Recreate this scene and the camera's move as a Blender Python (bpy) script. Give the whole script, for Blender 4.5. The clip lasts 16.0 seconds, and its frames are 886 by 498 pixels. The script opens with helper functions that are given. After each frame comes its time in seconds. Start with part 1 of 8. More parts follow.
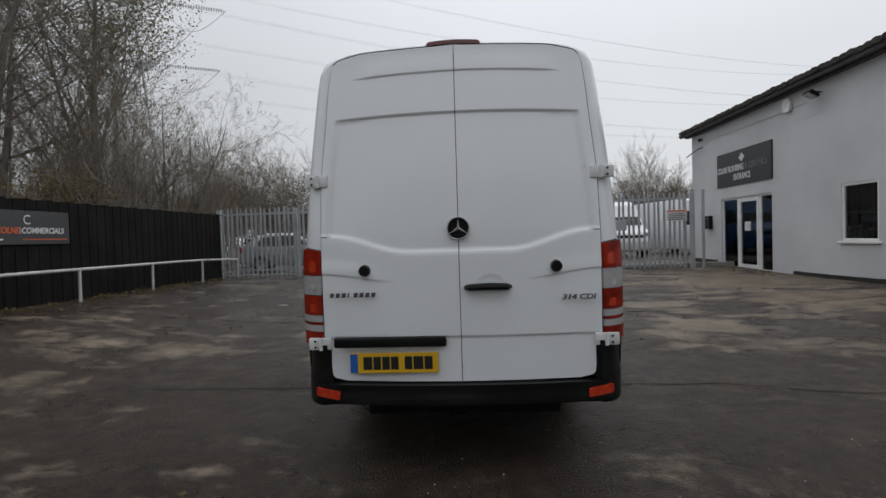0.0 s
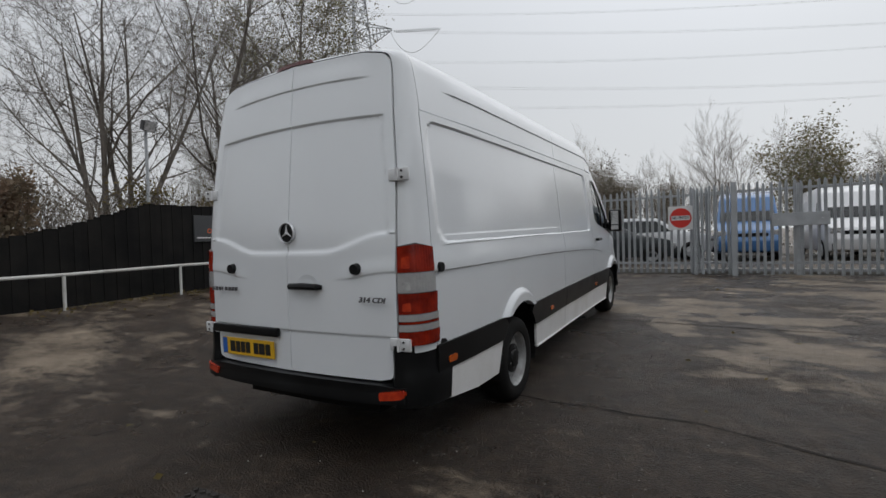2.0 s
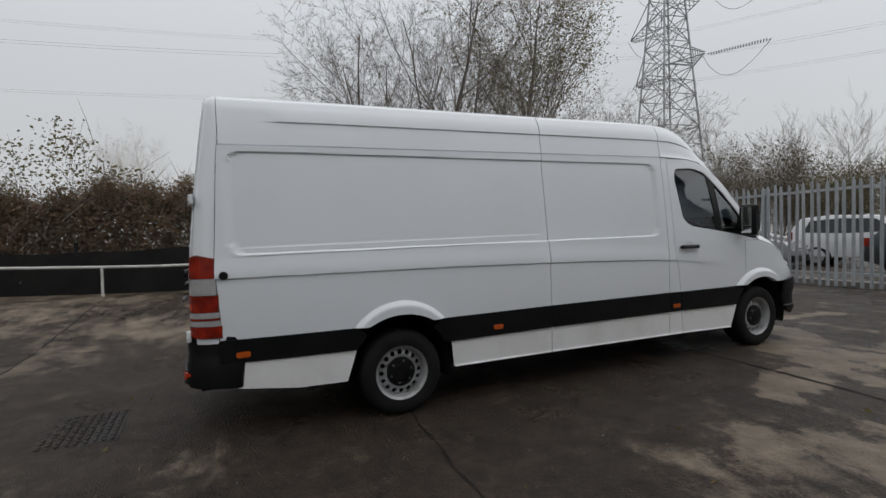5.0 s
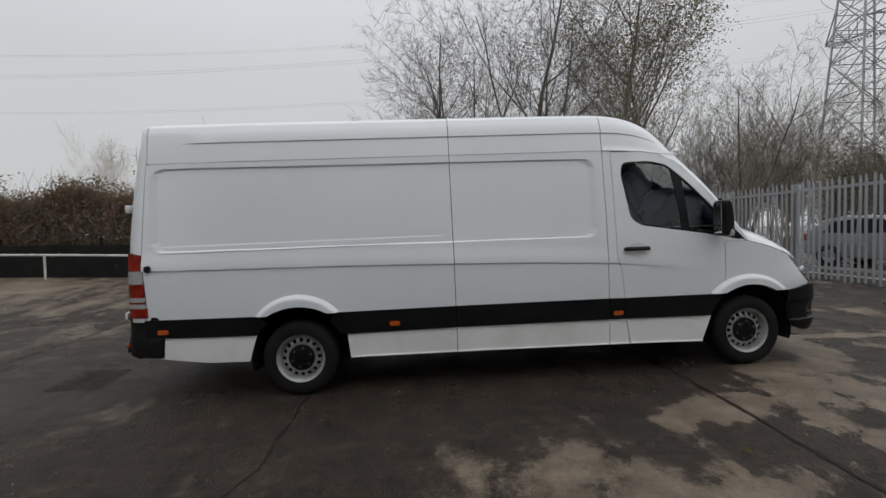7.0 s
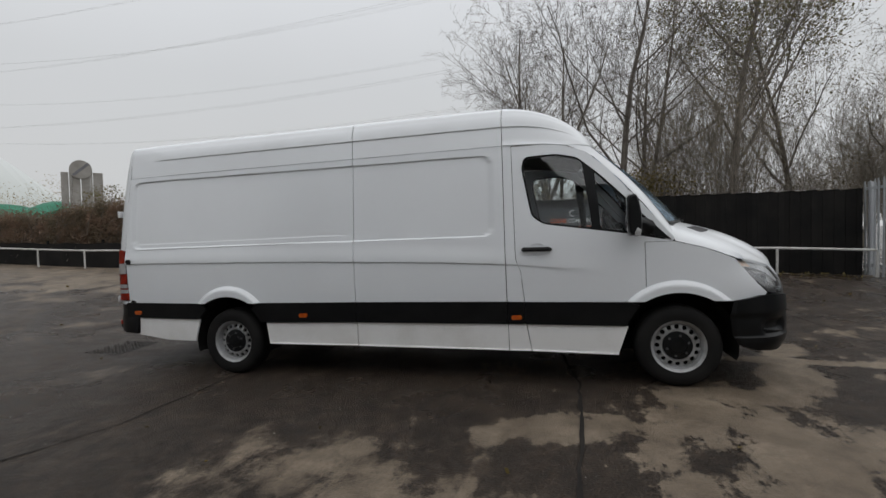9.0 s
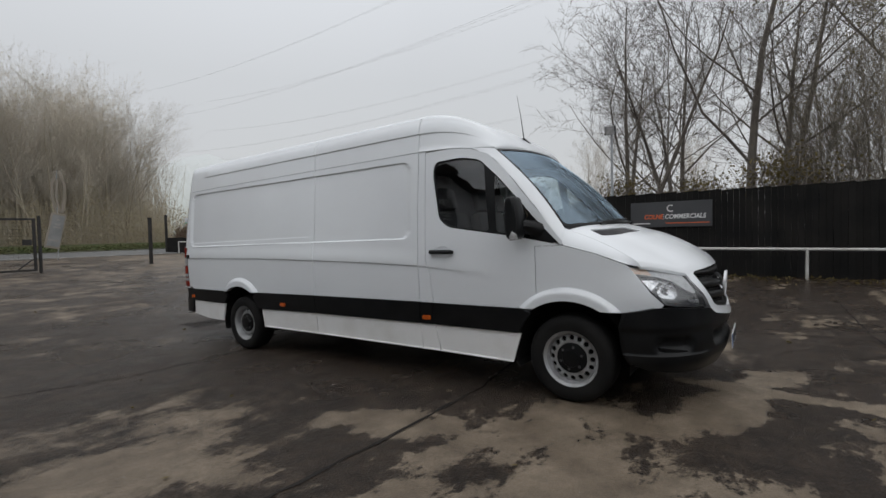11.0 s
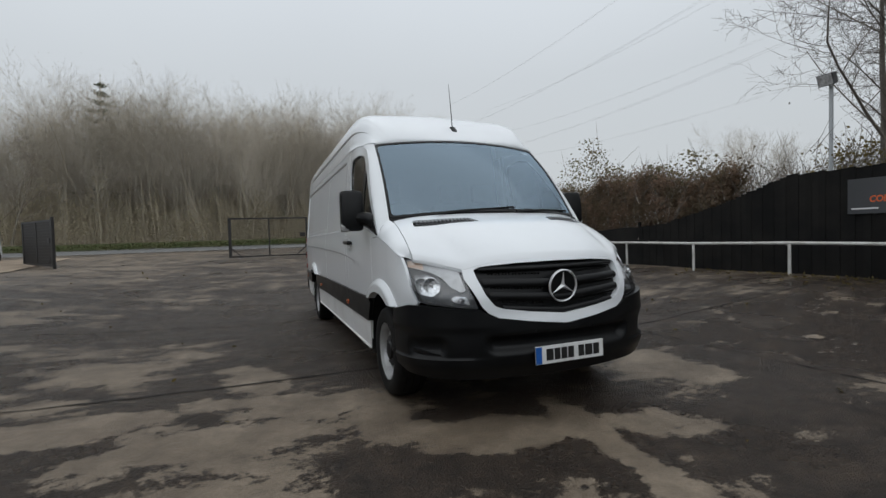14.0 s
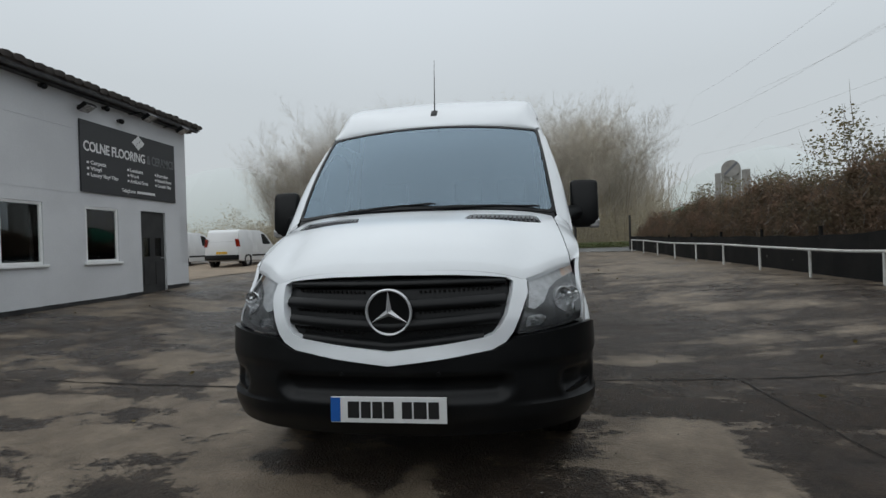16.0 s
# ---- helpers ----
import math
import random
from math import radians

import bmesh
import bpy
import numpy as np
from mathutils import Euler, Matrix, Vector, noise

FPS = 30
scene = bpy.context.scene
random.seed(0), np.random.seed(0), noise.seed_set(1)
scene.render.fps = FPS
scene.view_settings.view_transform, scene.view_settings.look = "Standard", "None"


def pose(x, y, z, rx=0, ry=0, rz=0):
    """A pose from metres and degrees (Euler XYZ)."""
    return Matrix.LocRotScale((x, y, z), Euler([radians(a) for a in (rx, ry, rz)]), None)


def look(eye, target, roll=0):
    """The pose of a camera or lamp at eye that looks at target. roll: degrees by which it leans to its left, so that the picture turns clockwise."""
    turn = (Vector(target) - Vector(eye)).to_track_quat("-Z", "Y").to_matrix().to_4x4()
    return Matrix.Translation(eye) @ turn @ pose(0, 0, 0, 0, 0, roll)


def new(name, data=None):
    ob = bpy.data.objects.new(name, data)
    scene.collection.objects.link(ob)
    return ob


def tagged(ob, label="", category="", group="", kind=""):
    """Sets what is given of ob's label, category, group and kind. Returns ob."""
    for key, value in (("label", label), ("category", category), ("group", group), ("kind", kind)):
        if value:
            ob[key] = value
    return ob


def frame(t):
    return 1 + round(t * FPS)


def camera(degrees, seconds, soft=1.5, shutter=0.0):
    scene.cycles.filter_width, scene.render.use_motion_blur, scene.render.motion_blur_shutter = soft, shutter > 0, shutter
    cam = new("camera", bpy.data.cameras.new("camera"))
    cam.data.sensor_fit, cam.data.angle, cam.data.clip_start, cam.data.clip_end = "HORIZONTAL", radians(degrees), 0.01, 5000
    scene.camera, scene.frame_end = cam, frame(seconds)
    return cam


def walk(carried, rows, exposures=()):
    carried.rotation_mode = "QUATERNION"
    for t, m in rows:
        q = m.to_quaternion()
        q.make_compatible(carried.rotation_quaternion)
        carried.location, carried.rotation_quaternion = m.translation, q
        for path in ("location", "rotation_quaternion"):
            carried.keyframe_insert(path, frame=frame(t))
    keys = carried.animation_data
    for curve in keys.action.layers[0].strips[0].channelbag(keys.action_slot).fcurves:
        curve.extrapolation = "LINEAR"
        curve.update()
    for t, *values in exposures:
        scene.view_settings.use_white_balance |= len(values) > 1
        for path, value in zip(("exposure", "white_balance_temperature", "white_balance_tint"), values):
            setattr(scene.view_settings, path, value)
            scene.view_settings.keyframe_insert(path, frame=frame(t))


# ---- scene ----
cam = camera(86.7, 16.0)
PATH = [
    (0, (0.058, 0.178, 1.382), (-0.052, 2.174, 1.33), -1.8),
    (0.5, (0.624, 0.235, 1.374), (0.245, 2.198, 1.324), -1.9),
    (1, (1.195, 0.313, 1.381), (0.6, 2.221, 1.333), -1.9),
    (1.5, (1.756, 0.51, 1.362), (0.962, 2.346, 1.318), -1.8),
    (2, (2.338, 0.737, 1.358), (1.356, 2.48, 1.315), -1.9),
    (2.5, (2.82, 1.065, 1.344), (1.622, 2.667, 1.305), -1.8),
    (3, (3.255, 1.425, 1.377), (1.88, 2.877, 1.339), -1.6),
    (3.5, (3.687, 1.833, 1.384), (2.163, 3.127, 1.352), -1.6),
    (4, (4.024, 2.284, 1.406), (2.371, 3.41, 1.37), -1.5),
    (4.5, (4.34, 2.765, 1.413), (2.573, 3.702, 1.373), -1.3),
    (5, (4.558, 3.281, 1.423), (2.712, 4.051, 1.378), -1.2),
    (7.5, (5.340, 5.964, 1.478), (3.342, 5.975, 1.408), -1.2),
    (8, (5.344, 6.590, 1.440), (3.351, 6.435, 1.377), -1.3),
    (8.5, (5.285, 7.180, 1.439), (3.314, 6.845, 1.376), -1.2),
    (9, (5.204, 7.757, 1.430), (3.262, 7.283, 1.368), -1.2),
    (11.5, (4.192, 10.504, 1.455), (2.669, 9.209, 1.388), -1.4),
    (12, (3.844, 10.984, 1.444), (2.469, 9.532, 1.379), -1.5),
    (12.5, (3.418, 11.364, 1.394), (2.207, 9.774, 1.326), -1.5),
    (13, (2.943, 11.755, 1.365), (1.872, 10.067, 1.298), -1.6),
    (13.5, (2.426, 12.055, 1.34), (1.517, 10.275, 1.27), -1.5),
    (14, (1.862, 12.277, 1.354), (1.121, 10.421, 1.285), -1.6),
    (14.5, (1.278, 12.354, 1.339), (0.799, 10.413, 1.271), -1.8),
    (15, (0.647, 12.315, 1.319), (0.348, 10.339, 1.237), -1.7),
    (15.5, (0.045, 12.124, 1.275), (0.018, 10.124, 1.255), -2.0),
    (16, (-0.518, 11.803, 1.28), (-0.27, 9.818, 1.269), -1.7),
]
# the camera cools its white balance as it comes round to the front
EXPOSURES = [(0, 0.0, 6500, 10), (4.5, 0.0, 6530, 10), (8.5, 0.05, 6640, 10), (12, 0.08, 6470, 10), (14.5, 0.05, 6330, 7), (16, 0.0, 6300, 6)]
walk(cam, [(t, look(eye, target, roll)) for t, eye, target, roll in PATH], EXPOSURES)

# ---- sky and light: overcast, brighter towards the zenith ----
world = bpy.data.worlds.new("overcast_sky")
scene.world = world
world.use_nodes = True
wn, wl = world.node_tree.nodes, world.node_tree.links
wn.clear()
w_out = wn.new("ShaderNodeOutputWorld")
w_bg = wn.new("ShaderNodeBackground")
w_sky = wn.new("ShaderNodeTexSky")
w_sky.sky_type = "NISHITA"
w_sky.sun_disc = False
w_sky.sun_elevation, w_sky.sun_rotation = radians(60), radians(38)
w_sky.dust_density = 6.0
w_tc = wn.new("ShaderNodeTexCoord")
w_sep = wn.new("ShaderNodeSeparateXYZ")
w_ramp = wn.new("ShaderNodeValToRGB")
e = w_ramp.color_ramp.elements
e[0].position, e[0].color = 0.0, (0.555, 0.567, 0.578, 1)
e[1].position, e[1].color = 1.0, (0.93, 0.955, 1.0, 1)
for pos, col in ((0.10, (0.555, 0.572, 0.588)), (0.30, (0.582, 0.605, 0.632)), (0.50, (0.685, 0.715, 0.758)), (0.70, (0.86, 0.885, 0.925))):
    k = w_ramp.color_ramp.elements.new(pos)
    k.color = (*col, 1)
w_mix = wn.new("ShaderNodeMix")
w_mix.data_type = "RGBA"
w_mix.inputs["Factor"].default_value = 0.003
w_noise = wn.new("ShaderNodeTexNoise")
w_noise.inputs["Scale"].default_value = 1.6
w_noise.inputs["Detail"].default_value = 3.0
w_cl = wn.new("ShaderNodeMapRange")
w_cl.inputs["To Min"].default_value, w_cl.inputs["To Max"].default_value = 0.94, 1.06
w_mul = wn.new("ShaderNodeMix")
w_mul.data_type, w_mul.blend_type = "RGBA", "MULTIPLY"
w_mul.inputs["Factor"].default_value = 1.0
wl.new(w_tc.outputs["Generated"], w_sep.inputs[0])
wl.new(w_sep.outputs["Z"], w_ramp.inputs[0])
wl.new(w_tc.outputs["Generated"], w_noise.inputs["Vector"])
wl.new(w_noise.outputs["Fac"], w_cl.inputs["Value"])
w_dot = wn.new("ShaderNodeVectorMath")
w_dot.operation = "DOT_PRODUCT"
w_dot.inputs[1].default_value = (0.62, 0.78, 0.10)
w_side = wn.new("ShaderNodeMapRange")
w_side.interpolation_type = "SMOOTHSTEP"
w_side.inputs["From Min"].default_value, w_side.inputs["From Max"].default_value = 0.2, 1.0
w_side.inputs["To Min"].default_value, w_side.inputs["To Max"].default_value = 1.0, 1.24
w_both = wn.new("ShaderNodeMath")
w_both.operation = "MULTIPLY"
wl.new(w_tc.outputs["Generated"], w_dot.inputs[0])
wl.new(w_dot.outputs["Value"], w_side.inputs["Value"])
wl.new(w_cl.outputs[0], w_both.inputs[0])
wl.new(w_side.outputs[0], w_both.inputs[1])
wl.new(w_ramp.outputs[0], w_mul.inputs["A"])
wl.new(w_both.outputs[0], w_mul.inputs["B"])
wl.new(w_mul.outputs["Result"], w_mix.inputs["A"])
wl.new(w_sky.outputs[0], w_mix.inputs["B"])
wl.new(w_mix.outputs["Result"], w_bg.inputs["Color"])
wl.new(w_bg.outputs[0], w_out.inputs["Surface"])
w_bg.inputs["Strength"].default_value = 1.0
sun = new("sun", bpy.data.lights.new("sun", "SUN"))
sun.data.energy, sun.data.angle, sun.data.color = 0.5, radians(130), (1.0, 0.97, 0.93)
sun.matrix_world = look((0, 0, 30), (-10, -13, 0))

# ---- materials ----
def mat(name, a, b=None, rough=0.6, metal=0.0, scale=3.0, fine=60.0, bump=0.1, dist=0.002, rvar=0.1, spread=(0.35, 0.65), random_tint=0.0, coat=0.0, spec=0.5):
    """A surface whose colour drifts from a to b at a large and a fine scale, with fine relief."""
    m = bpy.data.materials.new(name)
    m.use_nodes = True
    n, l = m.node_tree.nodes, m.node_tree.links
    p = n["Principled BSDF"]
    b = b or tuple(c * 0.85 for c in a)
    tc = n.new("ShaderNodeTexCoord")
    big, small = n.new("ShaderNodeTexNoise"), n.new("ShaderNodeTexNoise")
    big.inputs["Scale"].default_value, big.inputs["Detail"].default_value = scale, 6.0
    small.inputs["Scale"].default_value, small.inputs["Detail"].default_value = fine, 4.0
    l.new(tc.outputs["Object"], big.inputs["Vector"])
    l.new(tc.outputs["Object"], small.inputs["Vector"])
    add = n.new("ShaderNodeMath")
    add.operation = "MULTIPLY_ADD"
    add.inputs[1].default_value, add.inputs[2].default_value = 0.3, -0.15
    l.new(small.outputs["Fac"], add.inputs[0])
    tot = n.new("ShaderNodeMath")
    l.new(big.outputs["Fac"], tot.inputs[0])
    l.new(add.outputs[0], tot.inputs[1])
    ramp = n.new("ShaderNodeValToRGB")
    ramp.color_ramp.elements[0].position, ramp.color_ramp.elements[1].position = spread
    ramp.color_ramp.elements[0].color, ramp.color_ramp.elements[1].color = (*a, 1), (*b, 1)
    l.new(tot.outputs[0], ramp.inputs[0])
    colour = ramp.outputs[0]
    if random_tint:
        info, hsv, mr = n.new("ShaderNodeObjectInfo"), n.new("ShaderNodeHueSaturation"), n.new("ShaderNodeMapRange")
        mr.inputs["To Min"].default_value, mr.inputs["To Max"].default_value = 1 - random_tint, 1 + random_tint
        l.new(info.outputs["Random"], mr.inputs["Value"])
        l.new(mr.outputs[0], hsv.inputs["Value"])
        l.new(colour, hsv.inputs["Color"])
        colour = hsv.outputs[0]
    l.new(colour, p.inputs["Base Color"])
    p.inputs["Metallic"].default_value = metal
    p.inputs["Specular IOR Level"].default_value = spec
    p.inputs["Coat Weight"].default_value = coat
    p.inputs["Coat Roughness"].default_value = 0.05
    rr = n.new("ShaderNodeMapRange")
    rr.inputs["To Min"].default_value, rr.inputs["To Max"].default_value = max(0.02, rough - rvar), min(1, rough + rvar)
    l.new(tot.outputs[0], rr.inputs["Value"])
    l.new(rr.outputs[0], p.inputs["Roughness"])
    if bump:
        bp = n.new("ShaderNodeBump")
        bp.inputs["Strength"].default_value, bp.inputs["Distance"].default_value = bump, dist
        l.new(small.outputs["Fac"], bp.inputs["Height"])
        l.new(bp.outputs[0], p.inputs["Normal"])
    return m


def glass(name, tint=(0.9, 0.95, 0.95), rough=0.0, mirror=0.0, gloss=(1, 1, 1)):
    """A thin pane: clear, with a gloss that grows at a slant."""
    m = bpy.data.materials.new(name)
    m.use_nodes = True
    n, l = m.node_tree.nodes, m.node_tree.links
    n.clear()
    out, mix = n.new("ShaderNodeOutputMaterial"), n.new("ShaderNodeMixShader")
    tr, gl, fr = n.new("ShaderNodeBsdfTransparent"), n.new("ShaderNodeBsdfGlossy"), n.new("ShaderNodeFresnel")
    tr.inputs["Color"].default_value = (*tint, 1)
    gl.inputs["Roughness"].default_value = rough
    gl.inputs["Color"].default_value = (*gloss, 1)
    fr.inputs["IOR"].default_value = 1.5
    ad = n.new("ShaderNodeMath")
    ad.inputs[1].default_value = mirror
    ad.use_clamp = True
    l.new(fr.outputs[0], ad.inputs[0])
    l.new(ad.outputs[0], mix.inputs["Fac"])
    l.new(tr.outputs[0], mix.inputs[1])
    l.new(gl.outputs[0], mix.inputs[2])
    l.new(mix.outputs[0], out.inputs["Surface"])
    return m


M_PAINT = mat("van_white_paint", (0.755, 0.785, 0.81), (0.73, 0.755, 0.78), rough=0.22, rvar=0.05, scale=1.2, fine=300, bump=0.01, coat=0.5)
M_DIRTYP = mat("road_film_white_paint", (0.83, 0.83, 0.82), (0.70, 0.69, 0.66), rough=0.35, rvar=0.1, scale=2.5, fine=90, bump=0.02, coat=0.2, spread=(0.45, 0.8))
M_BLACKP = mat("black_plastic", (0.005, 0.0054, 0.006), (0.009, 0.0095, 0.010), rough=0.34, rvar=0.10, scale=4, fine=500, bump=0.08, dist=0.0006, spec=0.2)
# underbody black, also painted as shade behind gaps and wheel holes
M_SHELL = mat("dark_underbody", (0.006, 0.006, 0.006), (0.012, 0.011, 0.010), rough=0.85, spec=0.2)
M_RUBBER = mat("tyre_rubber", (0.008, 0.008, 0.008), (0.014, 0.0135, 0.013), rough=0.75, scale=6, fine=120, bump=0.15, spec=0.2)
M_RIM = mat("silver_painted_steel", (0.42, 0.43, 0.44), (0.28, 0.28, 0.275), rough=0.38, metal=0.35, scale=9, fine=160, bump=0.03)
M_CHROME = mat("chrome", (0.82, 0.83, 0.84), (0.74, 0.75, 0.76), rough=0.12, metal=1.0, rvar=0.04, bump=0)
M_STAR = mat("bright_plated_trim", (0.72, 0.73, 0.75), (0.60, 0.61, 0.63), rough=0.25, metal=0.45, rvar=0.05, bump=0)
M_REDLENS = mat("red_lamp_lens", (0.30, 0.020, 0.007), (0.12, 0.007, 0.004), rough=0.16, rvar=0.03, scale=9, fine=220, bump=0.15, coat=0.12, spec=0.25)
M_REDGLOW = mat("orange_red_reflector", (0.55, 0.05, 0.012), (0.38, 0.024, 0.008), rough=0.15, rvar=0.03, scale=30, fine=220, bump=0.3, coat=0.5)
M_CLEARRIB = mat("clear_ribbed_cover", (0.40, 0.40, 0.395), (0.33, 0.33, 0.33), rough=0.2, rvar=0.05, scale=8, fine=60, bump=0.1, coat=0.5)
M_CLEARLENS = mat("clear_ribbed_lens", (0.50, 0.50, 0.50), (0.24, 0.24, 0.24), rough=0.15, rvar=0.05, scale=14, fine=260, bump=0.4, coat=0.7)
M_AMBER = mat("amber_lens", (0.55, 0.11, 0.010), (0.40, 0.07, 0.008), rough=0.2, scale=20, fine=300, bump=0.2, coat=0.4)
M_LAMPSHELL = mat("grey_lamp_housing", (0.11, 0.113, 0.117), (0.075, 0.077, 0.08), rough=0.3, metal=0.2, scale=12, bump=0.05)
M_REFL = mat("lamp_reflector", (0.76, 0.77, 0.78), (0.52, 0.53, 0.54), rough=0.14, metal=0.9, rvar=0.05, scale=40, fine=200, bump=0.1)
M_CHAMBER = mat("silvered_lamp_chamber", (0.72, 0.73, 0.74), (0.56, 0.57, 0.58), rough=0.25, metal=0.15, rvar=0.05, scale=30, fine=150, bump=0.25)
M_REDDARK = mat("dark_red_lens", (0.10, 0.012, 0.008), (0.07, 0.008, 0.006), rough=0.3, scale=20, bump=0.1)
M_AMBERPALE = mat("pale_amber_bulb", (0.78, 0.54, 0.38), (0.78, 0.66, 0.56), rough=0.2, scale=20, bump=0.1, coat=0.4)
M_GREYMETAL = mat("bare_hinge_metal", (0.70, 0.71, 0.72), (0.60, 0.61, 0.62), rough=0.35, scale=14, bump=0.05)
M_SEAT = mat("dark_seat_cloth", (0.02, 0.02, 0.022), (0.035, 0.035, 0.037), rough=0.9, scale=20, fine=300, bump=0.3)
M_TRIM = mat("grey_cab_trim", (0.05, 0.05, 0.053), (0.08, 0.08, 0.083), rough=0.7, scale=8)
M_PLATEY = mat("yellow_plate", (0.72, 0.42, 0.02), (0.66, 0.38, 0.02), rough=0.35, scale=8, bump=0.02)
M_PLATEW = mat("white_plate", (0.76, 0.77, 0.77), (0.70, 0.71, 0.70), rough=0.35, scale=8, bump=0.02)
M_BLUE = mat("blue_plate_band", (0.02, 0.12, 0.45), rough=0.35)
M_INK = mat("black_ink", (0.012, 0.012, 0.012), rough=0.5, bump=0)
M_BADGE = mat("grey_badge", (0.16, 0.16, 0.17), (0.10, 0.10, 0.11), rough=0.35, metal=0.5, bump=0)
M_GLASS = glass("window_glass", (0.86, 0.91, 0.91), mirror=0.05)
M_WSCREEN = glass("windscreen_glass", (0.66, 0.75, 0.76), mirror=0.15, gloss=(0.66, 0.84, 1.0))
M_LENS = glass("headlamp_glass", (0.93, 0.94, 0.95), mirror=0.03)
# tint darkened to stand in for the shade of the rooms behind
M_BGLASS = glass("building_glass", (0.50, 0.54, 0.56), mirror=0.0)
M_WALLPAINT = mat("white_painted_brick", (0.61, 0.615, 0.63), (0.53, 0.535, 0.55), rough=0.8, scale=0.7, fine=35, bump=0.25, dist=0.006)
M_PLINTH = mat("black_plinth_paint", (0.012, 0.012, 0.013), (0.03, 0.03, 0.03), rough=0.6)
M_ROOF = mat("dark_roof_tile", (0.075, 0.069, 0.067), (0.12, 0.108, 0.10), rough=0.8, scale=4, random_tint=0.25)
M_UPVC = mat("white_upvc", (0.80, 0.80, 0.80), (0.74, 0.74, 0.73), rough=0.35, scale=2)
# the room's lack of light is put into this dark colour
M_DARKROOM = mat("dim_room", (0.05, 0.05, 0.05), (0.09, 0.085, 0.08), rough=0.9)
M_SIGNBLK = mat("black_sign_board", (0.018, 0.019, 0.021), (0.026, 0.027, 0.03), rough=0.45, scale=1.2, bump=0.02)
M_SIGNGREY = mat("charcoal_sign_board", (0.05, 0.052, 0.056), (0.038, 0.04, 0.043), rough=0.4, scale=1.2, bump=0.02)
M_LETTERW = mat("white_lettering", (0.72, 0.72, 0.72), (0.66, 0.66, 0.66), rough=0.5, bump=0)
M_LETTERG = mat("dull_grey_lettering", (0.13, 0.135, 0.14), rough=0.5, bump=0)
M_LETTERO = mat("orange_lettering", (0.72, 0.13, 0.03), rough=0.5, bump=0)
M_SIGNRED = mat("red_sign_face", (0.62, 0.035, 0.025), (0.56, 0.03, 0.022), rough=0.4, bump=0)
M_SIGNWHT = mat("white_sign_face", (0.72, 0.72, 0.72), (0.62, 0.62, 0.61), rough=0.45, bump=0.02)
M_GALV = mat("galvanised_steel", (0.41, 0.43, 0.445), (0.33, 0.345, 0.36), rough=0.5, metal=0.25, scale=3, fine=70, bump=0.08, random_tint=0.10)
M_RAILW = mat("weathered_white_rail", (0.55, 0.55, 0.53), (0.38, 0.37, 0.34), rough=0.55, scale=5, fine=60, bump=0.1, spread=(0.4, 0.75))
M_FENCE = mat("black_stained_boards", (0.006, 0.006, 0.006), (0.014, 0.013, 0.012), rough=0.9, scale=2, fine=45, bump=0.3, random_tint=0.15, spec=0.2)
M_NET = mat("black_windbreak_net", (0.008, 0.008, 0.008), (0.016, 0.015, 0.014), rough=0.9, scale=3, fine=120, bump=0.3, spec=0.2)
M_GATE = mat("black_gate_steel", (0.012, 0.012, 0.013), (0.025, 0.022, 0.02), rough=0.55, scale=6)
M_BARK = mat("bare_tree_bark", (0.18, 0.158, 0.135), (0.105, 0.092, 0.08), rough=0.9, scale=3, fine=40, bump=0.5, random_tint=0.2)
# the next two barks are paled to paint mist over the far trees
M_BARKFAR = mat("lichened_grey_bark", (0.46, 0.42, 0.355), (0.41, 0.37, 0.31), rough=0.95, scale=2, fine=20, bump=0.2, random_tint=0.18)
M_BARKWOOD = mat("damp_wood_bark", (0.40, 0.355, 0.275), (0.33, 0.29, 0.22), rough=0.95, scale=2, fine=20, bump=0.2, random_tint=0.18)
M_BARKMID = mat("young_tree_bark", (0.25, 0.22, 0.185), (0.17, 0.15, 0.12), rough=0.95, scale=2, fine=20, bump=0.2, random_tint=0.18)
M_LEAFB = mat("brown_autumn_leaf", (0.13, 0.095, 0.055), (0.08, 0.07, 0.045), rough=0.7, scale=4)
M_LEAFG = mat("dull_green_leaf", (0.14, 0.145, 0.07), (0.22, 0.17, 0.09), rough=0.6, scale=3)
M_LEAFY = mat("yellowing_leaf", (0.20, 0.15, 0.05), (0.12, 0.10, 0.04), rough=0.6, scale=3)
M_LEAFH = mat("hedge_leaf", (0.165, 0.135, 0.088), (0.28, 0.19, 0.135), rough=0.7, scale=2)
# far leaves, with the mist painted in as a paler base colour
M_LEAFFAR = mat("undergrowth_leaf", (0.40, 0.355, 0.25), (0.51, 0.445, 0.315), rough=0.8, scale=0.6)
M_GRASS = mat("verge_grass", (0.085, 0.115, 0.04), (0.13, 0.13, 0.06), rough=0.9, scale=1.5, fine=20, bump=0.5, dist=0.02)
M_STEELP = mat("pylon_steel", (0.40, 0.41, 0.42), (0.34, 0.35, 0.36), rough=0.6, metal=0.2, scale=0.5)
# cable grey lifted well above its own tone to paint in the mist
M_CABLE = mat("power_cable", (0.60, 0.61, 0.62), rough=0.6, bump=0)
M_ROADM = mat("grey_road", (0.10, 0.10, 0.10), (0.14, 0.14, 0.135), rough=0.75, scale=0.8, fine=60, bump=0.3)
M_LINE = mat("white_road_line", (0.6, 0.6, 0.58), (0.4, 0.4, 0.38), rough=0.7)
M_GRAVEL = mat("sandy_gravel", (0.30, 0.235, 0.17), (0.22, 0.175, 0.13), rough=0.9, scale=1.5, fine=60, bump=0.4, dist=0.01)
M_CARW = mat("car_white_paint", (0.72, 0.73, 0.74), (0.66, 0.67, 0.68), rough=0.25, scale=1, bump=0, coat=0.5)
